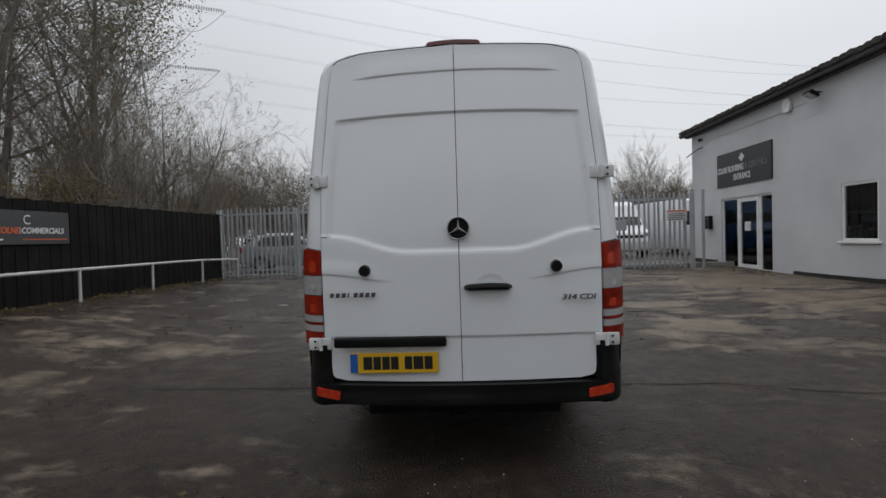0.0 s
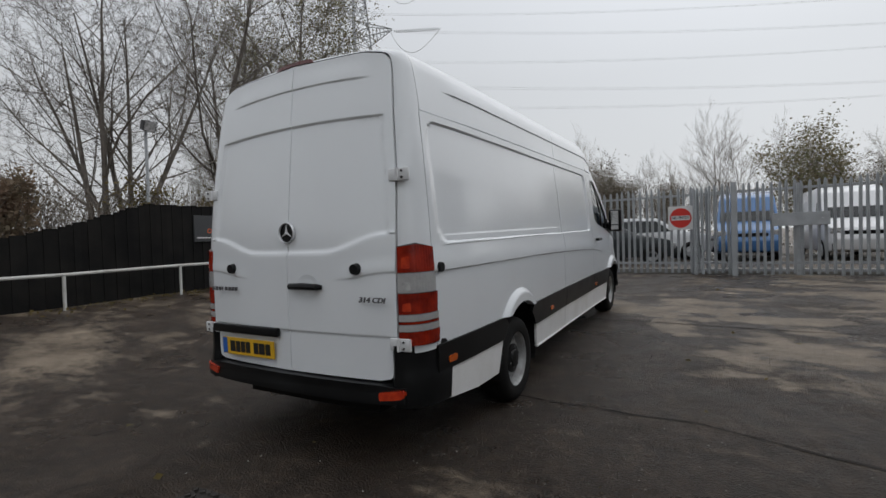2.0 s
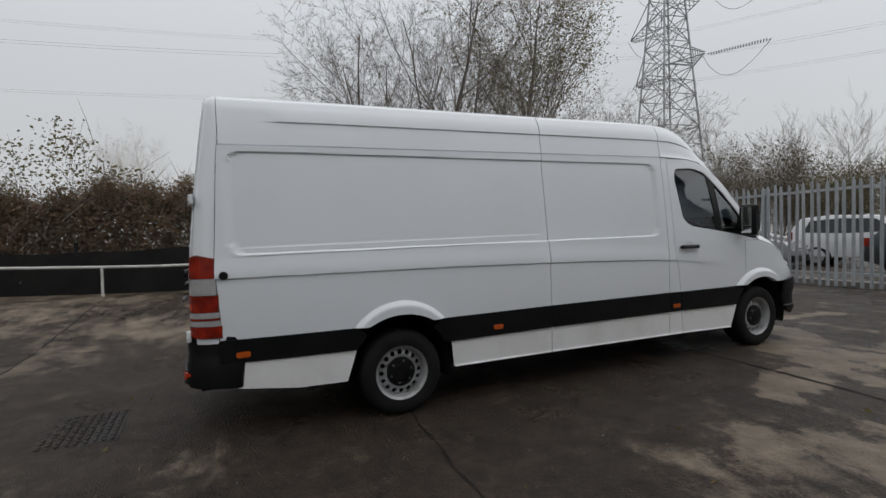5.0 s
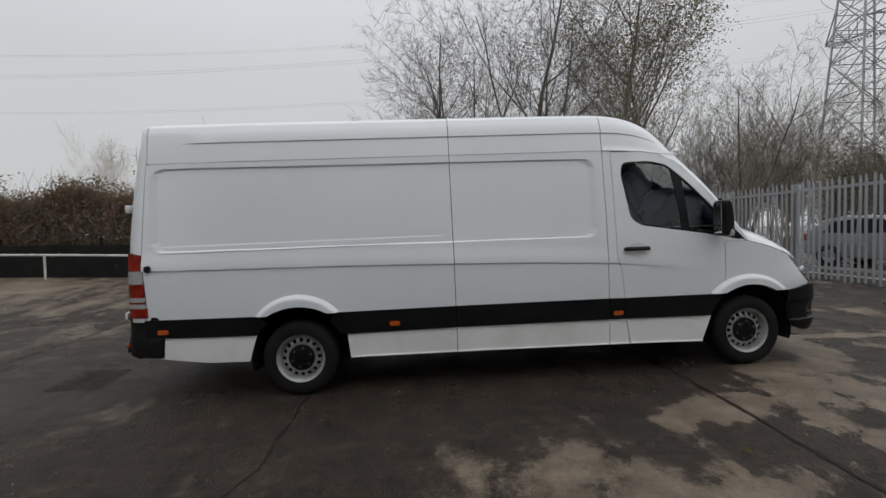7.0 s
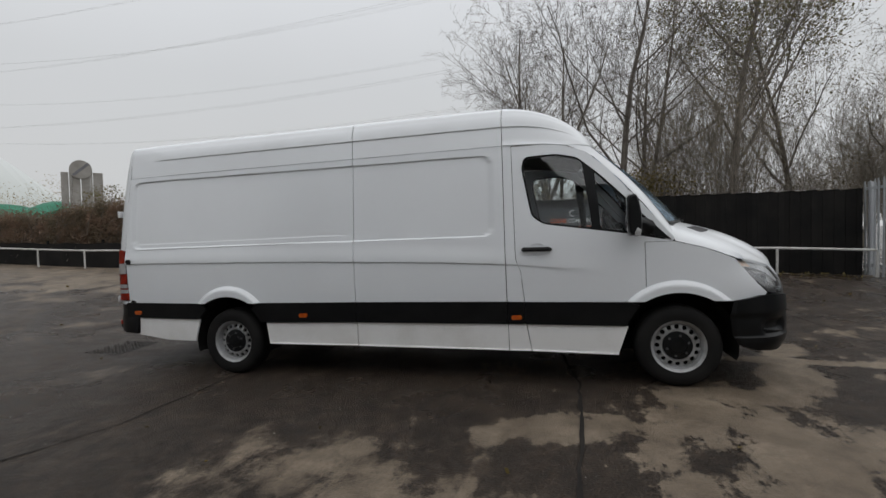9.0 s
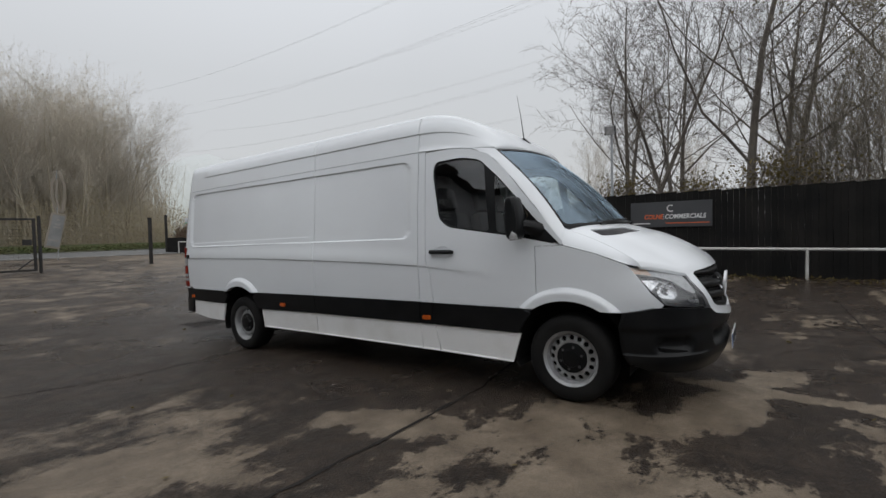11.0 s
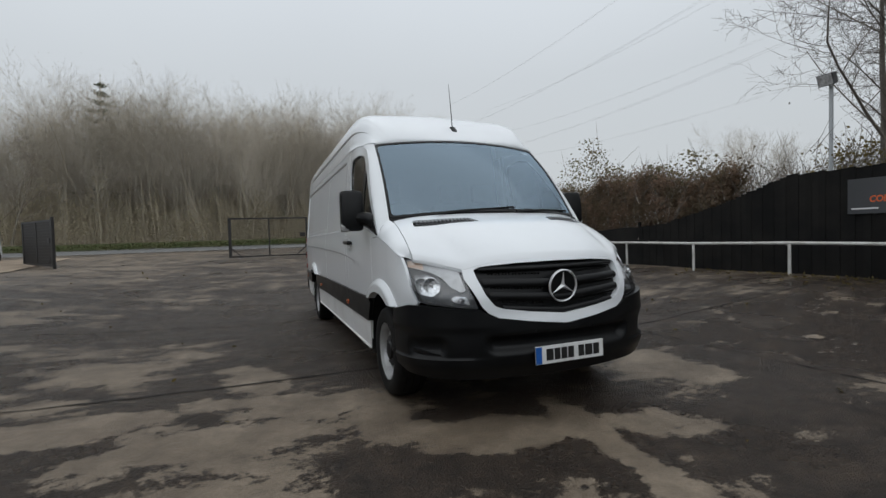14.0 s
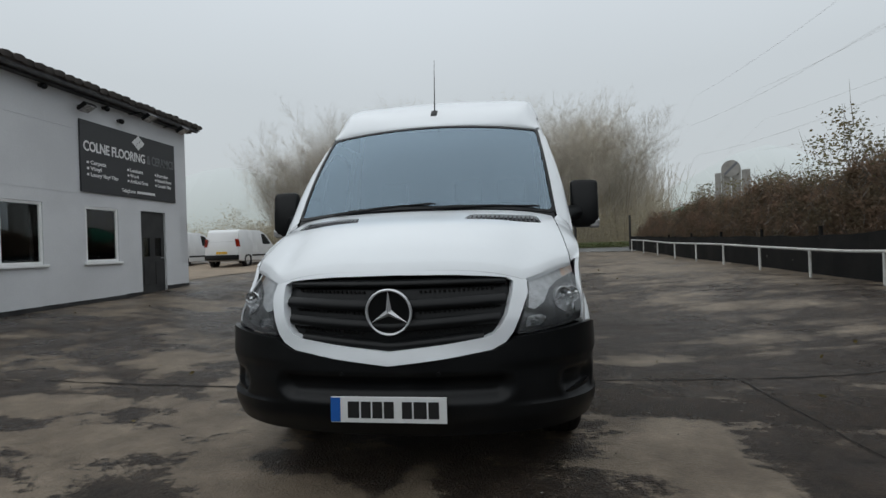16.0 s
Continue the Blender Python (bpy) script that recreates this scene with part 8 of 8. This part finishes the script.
# ---- parked vehicles ----
def vehicle(name, label, body, glass_side, screens, length_y, width, paint, wheels, wr, m, group, tail=None, grille=None, tuck=0.84, belt=0.95):
    """A parked car: side outline drawn across its width, drawn in above the belt, with glass, wheels and lamps."""
    o = thing(name, label, "van" if "van" in name else "car", group, m=m)
    bm = prism(body, -width / 2, width / 2)
    bmesh.ops.triangulate(bm, faces=bm.faces[:])
    for z in (belt, belt + 0.2, belt + 0.4):
        bmesh.ops.bisect_plane(bm, geom=bm.verts[:] + bm.edges[:] + bm.faces[:], plane_co=(0, 0, z), plane_no=(0, 0, 1), dist=1e-4)
    hi = max(p[1] for p in body)
    y0, y1 = min(p[0] for p in body), max(p[0] for p in body)

    def shape(v):
        k = max(0.0, (v.z - belt) / (hi - belt))
        e = 1 - 0.10 * smoothstep(y1 - 0.7, y1, v.y) - 0.05 * smoothstep(y0 + 0.3, y0, v.y)
        v.x *= (1 - (1 - tuck) * k) * e
        return v
    for v in bm.verts:
        shape(v.co)
    bmesh.ops.dissolve_limit(bm, angle_limit=radians(1), verts=bm.verts[:], edges=bm.edges[:])
    bmesh.ops.bevel(bm, geom=[e for e in bm.edges if e.calc_face_angle(0) > 0.5], offset=0.05, segments=3, affect="EDGES", profile=0.5)
    part("body", bm, paint, o, "", True)
    for g in glass_side:
        for s in (-1, 1):
            bm = prism(g, s * (width / 2 - 0.02), s * (width / 2 + 0.006))
            for v in bm.verts:
                shape(v.co)
            part("side_window", bm, M_CARGLASS, o, "dark side glass")
    for (ya, za), (yb, zb) in screens:
        d = Vector((0, yb - ya, zb - za)).normalized()
        nn = Vector((0, d.z, -d.y)) * (1 if (ya + yb) / 2 > (y0 + y1) / 2 else -1)
        if nn.z < 0:
            nn = -nn
        if (ya + yb) / 2 < (y0 + y1) / 2 and nn.y > 0:
            nn = -nn
        bm = bmesh.new()
        vs = []
        for off in (-0.02, 0.006):
            for (yy, zz) in ((ya, za), (yb, zb)):
                for s in (-1, 1):
                    c = shape(Vector((s * (width / 2 - 0.10), yy, zz)))
                    vs.append(bm.verts.new(c + nn * off))
        for a, b, c, d_ in ((0, 1, 3, 2), (4, 6, 7, 5), (0, 2, 6, 4), (1, 5, 7, 3), (0, 4, 5, 1), (2, 3, 7, 6)):
            bm.faces.new((vs[a], vs[b], vs[c], vs[d_]))
        part("screen", bm, M_CARGLASS, o, "dark screen glass")
    for wy in wheels:
        for s in (-1, 1):
            e = new("wheel")
            e.parent = o
            e.matrix_basis = pose(s * (width / 2 - 0.10), wy, wr, 0, 0, 0 if s == 1 else 180)
            part("tyre", revolve([(wr * 0.62, 0.06), (wr * 0.70, 0.10), (wr * 0.92, 0.11), (wr, 0.07), (wr, -0.07), (wr * 0.62, -0.08)], 24), M_RUBBER, e, "", True)
            part("rim", revolve([(wr * 0.63, 0.06), (wr * 0.55, 0.085), (wr * 0.3, 0.06), (0.0, 0.07)], 24), M_RIM, e, "", True)
            # dark ring painted as the shade in the arch gap
            part("arch_shadow", revolve([(wr * 1.14, 0.098), (wr * 0.99, 0.098)], 24), M_SHELL, e)
    if tail:
        for s in (-1, 1):
            (ya, yb, za, zb) = tail
            bm = prism([(ya, za), (yb, za), (yb, zb), (ya, zb)], s * (width / 2 - 0.13), s * (width / 2 + 0.004))
            for v in bm.verts:
                shape(v.co)
            part("tail_lamp", bm, M_REDLENS, o, "red tail lamp")
    if grille:
        ya, za, zb = grille
        part("grille", box(-width * 0.30, width * 0.30, ya - 0.03, ya + 0.012, za, zb, 0.01), M_BLACKP, o, "black grille")
        for s in (-1, 1):
            part("headlamp", box(s * width * 0.40 - 0.14, s * width * 0.40 + 0.14, ya - 0.14, ya - 0.02, zb - 0.10, zb + 0.10, 0.03), M_CLEARLENS, o, "clear headlamp", True)
        part("bumper", box(-width * 0.46, width * 0.46, ya - 0.10, ya + 0.03, za - 0.28, za - 0.04, 0.03), M_BLACKP, o, "dark bumper", True)
    y_end = y0
    if not grille:
        part("rear_bumper", box(-width * 0.47, width * 0.47, y0 - 0.05, y0 + 0.10, 0.34, 0.58, 0.03), M_BLACKP, o, "black rear bumper", True)
        for s in (-1, 1):
            part("side_strip", box(s * width / 2 - 0.012, s * width / 2 + 0.012, y0 + 1.15, y0 + 2.9, 0.50, 0.58, 0.006), M_BLACKP, o, "black side strip", True)
    part("rear_plate", box(-0.26, 0.26, y_end - 0.008, y_end + 0.004, 0.62, 0.73), M_PLATEY, o, "yellow number plate")
    return o


small_van = dict(body=[(0, 0.34), (0.02, 1.0), (0.12, 1.62), (0.25, 1.74), (2.3, 1.76), (2.75, 1.60), (3.35, 1.10), (3.95, 0.94), (4.12, 0.62), (4.10, 0.34), (3.75, 0.28), (0.4, 0.28)],
                 glass_side=[[(2.28, 1.08), (2.28, 1.60), (2.62, 1.56), (3.12, 1.14), (3.0, 1.06)]], screens=[((2.86, 1.54), (3.36, 1.12)), ((0.055, 1.18), (0.125, 1.55))], length_y=4.1, width=1.72, wheels=(0.75, 3.35), wr=0.31, tail=(-0.004, 0.12, 0.95, 1.30))
big_van = dict(body=[(0, 0.40), (0.03, 1.1), (0.15, 2.40), (0.30, 2.55), (3.6, 2.58), (4.2, 2.35), (4.85, 1.42), (5.55, 1.12), (5.75, 0.75), (5.72, 0.38), (5.3, 0.30), (0.4, 0.32)],
               glass_side=[[(3.75, 1.38), (3.75, 2.02), (4.2, 2.0), (4.62, 1.45)]], screens=[((4.24, 2.24), (4.84, 1.46))], length_y=5.7, width=1.98, wheels=(1.0, 4.65), wr=0.34, grille=(5.66, 0.66, 1.02), tuck=0.88, belt=1.25)
hatch = dict(body=[(0, 0.40), (0.02, 0.85), (0.22, 1.10), (0.60, 1.46), (1.2, 1.56), (2.2, 1.53), (2.9, 1.10), (3.95, 0.90), (4.22, 0.62), (4.20, 0.34), (3.8, 0.26), (0.4, 0.28)],
             glass_side=[[(0.62, 1.05), (0.85, 1.38), (1.5, 1.46), (1.52, 1.02)], [(1.60, 1.02), (1.58, 1.46), (2.15, 1.44), (2.70, 1.06)]], screens=[((2.28, 1.49), (2.92, 1.12)), ((0.26, 1.14), (0.58, 1.43))], length_y=4.2, width=1.76, wheels=(0.8, 3.4), wr=0.31, tail=(-0.004, 0.16, 0.80, 1.02), grille=(4.18, 0.50, 0.68))
suv = dict(body=[(0, 0.45), (0.02, 1.0), (0.15, 1.35), (0.40, 1.68), (1.2, 1.76), (2.4, 1.72), (3.1, 1.22), (4.1, 1.05), (4.45, 0.75), (4.42, 0.40), (4.0, 0.32), (0.4, 0.32)],
           glass_side=[[(0.45, 1.18), (0.65, 1.58), (1.5, 1.64), (1.52, 1.14)], [(1.60, 1.14), (1.58, 1.64), (2.35, 1.60), (2.9, 1.18)]], screens=[((2.46, 1.66), (3.10, 1.24))], length_y=4.4, width=1.84, wheels=(0.85, 3.6), wr=0.35, tail=(-0.004, 0.16, 0.95, 1.2), grille=(4.42, 0.58, 0.86))
vehicle("parked_van", "small white panel van parked on the gravel apron", paint=M_CARW, m=pose(12.1, -8.1, 0.60, 0, 0, 182), group="parked vehicles beyond the gates", **small_van)
vehicle("parked_van", "small white panel van half hidden by the showroom corner", paint=M_CARW, m=pose(15.7, -8.6, 0.60, 0, 0, 182), group="parked vehicles beyond the gates", **small_van)
P = "parked vehicles behind the fence"
vehicle("parked_car", "dark hatchback parked behind the palisade", paint=M_CARD, m=pose(-2.85, 19.4, 0.18, 0, 0, -83), group=P, **hatch)
vehicle("parked_car", "white car parked behind the palisade", paint=M_CARW, m=pose(-1.9, 21.9, 0.18, 0, 0, -80), group=P, **suv)
vehicle("parked_car", "silver car parked behind the palisade", paint=M_CARS, m=pose(-9.3, 19.2, 0.18, 0, 0, -75), group=P, **hatch)
vehicle("parked_car", "white car parked behind the palisade", paint=M_CARW, m=pose(-6.5, 22.0, 0.18, 0, 0, -72), group=P, **suv)
vehicle("parked_car", "white car parked behind the palisade", paint=M_CARW, m=pose(-11.4, 23.2, 0.18, 0, 0, -50), group=P, **hatch)
vehicle("parked_van", "blue panel van parked facing the gate", paint=M_CARB, m=pose(3.8, 26.2, 0.18, 0, 0, 178), group=P, **big_van)
vehicle("parked_van", "white panel van parked facing the gate", paint=M_CARW, m=pose(6.6, 26.0, 0.18, 0, 0, 182), group=P, **big_van)
vehicle("parked_van", "white panel van parked facing the gate", paint=M_CARW, m=pose(9.4, 25.6, 0.18, 0, 0, 200), group=P, **big_van)

# ---- road signs and lorry beyond the hedge ----
M_BANNER = mat("weathered_grey_vinyl", (0.17, 0.175, 0.18), (0.24, 0.245, 0.24), rough=0.6, scale=3, fine=30, bump=0.05)
o = thing("road_sign", "round white road sign with dark diagonal stripe, on grey backing boards", "road sign", m=pose(-12.3, -13.95, 0, 0, 0, -36))
for q in (0.39, -0.39):
    part("post", box(q - 0.045, q + 0.045, -0.03, 0.03, 0.8, 4.85), M_CONC, o)
for xa, xb, top in ((0.46, 0.74, 4.74), (0.02, 0.34, 4.66), (-0.34, -0.01, 4.66), (-0.84, -0.46, 4.78)):
    part("backing_board", box(xa, xb, -0.05, -0.01, 2.4, top - 0.06, 0.01), M_CONC, o, "grey backing board")
part("cross_rail", box(-0.84, 0.74, -0.09, -0.05, 2.6, 2.7, 0.004), M_BARKMID, o)
bm = bmesh.new()
bmesh.ops.create_cone(bm, cap_ends=True, segments=32, radius1=0.43, radius2=0.43, depth=0.02, matrix=Matrix.Translation((0, 0.05, 4.83)) @ Matrix.Rotation(radians(90), 4, "X"))
part("disc", bm, M_CONC, o, "dull white disc")
part("stripe", prism([(0.33, 4.59), (0.25, 4.51), (-0.33, 5.06), (-0.25, 5.15)], 0.062, 0.068, axis="y"), M_BADGE, o, "dark diagonal stripe")
o = thing("banner_post", "leaning advertising board on a thin pole", "sign")
z = ground_z(-2.0, -12.0)
part("board", prism([(-1.98, z + 0.42), (-1.52, z + 0.52), (-1.80, z + 1.82), (-2.26, z + 1.72)], -12.03, -11.99, axis="y"), M_BARKMID, o, "pale frame")
part("panel", prism([(-1.97, z + 0.50), (-1.59, z + 0.58), (-1.84, z + 1.74), (-2.20, z + 1.66)], -11.985, -11.98, axis="y"), M_BANNER, o, "muted grey face")
for i, (dx, zz, hw) in enumerate(((0.0, 0.74, 0.15), (-0.14, 1.22, 0.11), (-0.16, 1.33, 0.08), (-0.20, 1.50, 0.05))):
    xc = -1.80 + dx * 0.9
    part("text_bar", prism([(xc - hw, z + zz - 0.21 * hw), (xc + hw, z + zz + 0.21 * hw), (xc + hw - 0.01, z + zz + 0.21 * hw + 0.06), (xc - hw - 0.01, z + zz - 0.21 * hw + 0.06)], -11.975, -11.97, axis="y"), M_CONC, o)
# the feather flag has torn down to strips along its bowed poles
for k, (xa, xb, xc, top, wid) in enumerate(((-1.95, -1.84, -1.98, 3.35, 0.035), (-2.06, -1.97, -2.05, 3.1, 0.03), (-2.12, -2.22, -2.08, 3.4, 0.05))):
    pts = [(xa, z + 1.80), (xb, z + 2.35), (xb - 0.01, z + 2.85), (xc, z + top)]
    part("flag_strip", prism([(px_ - wid, pz_) for px_, pz_ in pts] + [(px_ + wid, pz_) for px_, pz_ in reversed(pts)], -12.02, -12.0, axis="y"), M_BARKMID, o, "torn pale flag strip")
part("pole", tube([(-1.95, -12.04, z), (-2.02, -12.04, z + 3.4)], 0.016, 6), M_GALV, o)
o = thing("tarpaulin_load", "green tarpaulin stretched over a load behind the hedge", "tarpaulin")
bm = bmesh.new()
rows = []
for i in range(11):
    y = -14.2 - 0.5 * i
    rows.append([bm.verts.new((-10.2 - 0.42 * j, y, 1.2 + 2.2 * math.sin(math.pi * (j + 1.2) / 12.4) ** 0.5 * (0.85 + 0.15 * math.sin(i * 0.9)))) for j in range(11)])
for a, b in zip(rows, rows[1:]):
    for j in range(10):
        bm.faces.new((a[j], a[j + 1], b[j + 1], b[j]))
bmesh.ops.solidify(bm, geom=bm.faces[:], thickness=0.03)
part("sheet", bm, M_TARP, o, "", True)
part("trailer_bed", box(-14.4, -10.2, -19.2, -14.2, 0.8, 1.3, 0.02), M_GATE, o, "dark trailer bed")

# ---- joints and marks in the worn slabs ----
M_JOINT = mat("tar_filled_joint", (0.012, 0.010, 0.009), (0.024, 0.021, 0.018), rough=0.75, scale=6, spec=0.2)
for pts, w in (([(-7.0, 7.5), (-3.7, 7.48), (-1.4, 7.6), (0.9, 7.93), (2.0, 7.9), (3.8, 7.78), (6.8, 8.1)], 0.024),
               ([(-3.0, 4.45), (0.9, 4.48), (2.3, 4.42), (3.2, 4.12), (4.8, 4.05)], 0.016),
               ([(-7.2, 0.62), (-3.8, 0.71), (-1.8, 0.82), (-0.5, 0.8)], 0.016),
               ([(-5.5, 10.9), (-2.6, 11.04), (-0.7, 11.2), (2.6, 11.25)], 0.014),
               ([(-2.48, 7.6), (-2.47, 9.1), (-2.5, 12.6)], 0.014)):
    strip("slab_joint", pts, w, M_JOINT, jitter=0.012, label="dark worn joint between yard slabs", category="joint", kind="structure")
# cast iron drain grating with a studded cover
M_DRAIN = mat("rusted_cast_iron", (0.030, 0.025, 0.021), (0.016, 0.013, 0.011), rough=0.7, scale=7, fine=80, bump=0.4)
dr_ = thing("drain_cover", "dark studded iron drain cover set in the yard", "drain cover", m=pose(0.17, 2.09, ground_z(0.17, 2.09) + 0.001, 0, 0, 4))
part("frame", box(-0.345, 0.345, -0.255, 0.255, -0.05, -0.003, 0.002), M_DRAIN, dr_)
stud = None
for i in range(13):
    for j in range(9):
        if stud is None:
            stud = part("stud", box(-0.016, 0.016, -0.011, 0.011, 0.008, 0.015, 0.002), M_DRAIN, dr_)
            st_ = stud
        else:
            st_ = stud.copy()
            scene.collection.objects.link(st_)
        st_.matrix_basis = pose(-0.312 + 0.052 * i, -0.22 + 0.055 * j, -0.003 * ((i * 7 + j * 5) % 3), 0, 0, 45 if (i + j) % 2 else -45)
# loose grit along the worn edges
rnd = random.Random(71)
gs = Sticks()
for i in range(1300):
    if rnd.random() < 0.5:
        x, y = rnd.gauss(1.9, 1.1), rnd.gauss(3.2, 2.4)
    else:
        x, y = rnd.uniform(-7.4, 8.0), rnd.uniform(-2, 14.5)
    r = rnd.uniform(0.003, 0.009)
    gs.leaf(Vector((x, y, ground_z(x, y) + 0.010)), r * 2, rnd)
tagged(new("loose_grit", gs.mesh("loose_grit", M_CONC)), "loose pale grit scattered on the yard", "grit", kind="stuff")

# a hillside to the south-west that glows, its mist painted paler towards the top
M_MIST = bpy.data.materials.new("misty_hillside")
M_MIST.use_nodes = True
nn_ = M_MIST.node_tree.nodes["Principled BSDF"]
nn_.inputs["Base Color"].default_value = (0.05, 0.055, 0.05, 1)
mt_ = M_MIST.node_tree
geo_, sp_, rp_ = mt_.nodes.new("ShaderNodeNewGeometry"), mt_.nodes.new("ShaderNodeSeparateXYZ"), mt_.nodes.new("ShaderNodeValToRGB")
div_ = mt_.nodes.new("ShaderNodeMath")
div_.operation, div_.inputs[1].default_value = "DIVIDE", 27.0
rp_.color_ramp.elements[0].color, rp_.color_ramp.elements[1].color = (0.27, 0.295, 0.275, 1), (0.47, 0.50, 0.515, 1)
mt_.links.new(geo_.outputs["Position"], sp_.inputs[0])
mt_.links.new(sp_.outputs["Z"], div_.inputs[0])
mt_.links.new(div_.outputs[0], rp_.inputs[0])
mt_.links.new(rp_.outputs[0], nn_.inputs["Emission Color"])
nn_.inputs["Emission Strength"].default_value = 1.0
hill = []
for i in range(81):
    x = -190 + 380 * i / 80
    hill.append((x, 26 * math.exp(-((x + 82) / 30) ** 2) + 8 * math.exp(-((x + 130) / 40) ** 2) + 11 * math.exp(-((x + 30) / 40) ** 2) + 27 * math.exp(-((x - 80) / 36) ** 2) + 0.7 * noise.noise(Vector((x * 0.3, 0, 0))) + 0.3 * noise.noise(Vector((x * 1.4, 3, 0)))))
bm = bmesh.new()
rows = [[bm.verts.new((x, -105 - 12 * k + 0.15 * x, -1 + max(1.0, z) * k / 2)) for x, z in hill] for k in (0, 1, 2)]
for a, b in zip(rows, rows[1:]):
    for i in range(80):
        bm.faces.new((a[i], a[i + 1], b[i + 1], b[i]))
solid("backdrop_hill", bm, M_MIST, "pale wooded hillside backdrop, glowing, with mist painted in", "hill", kind="structure")
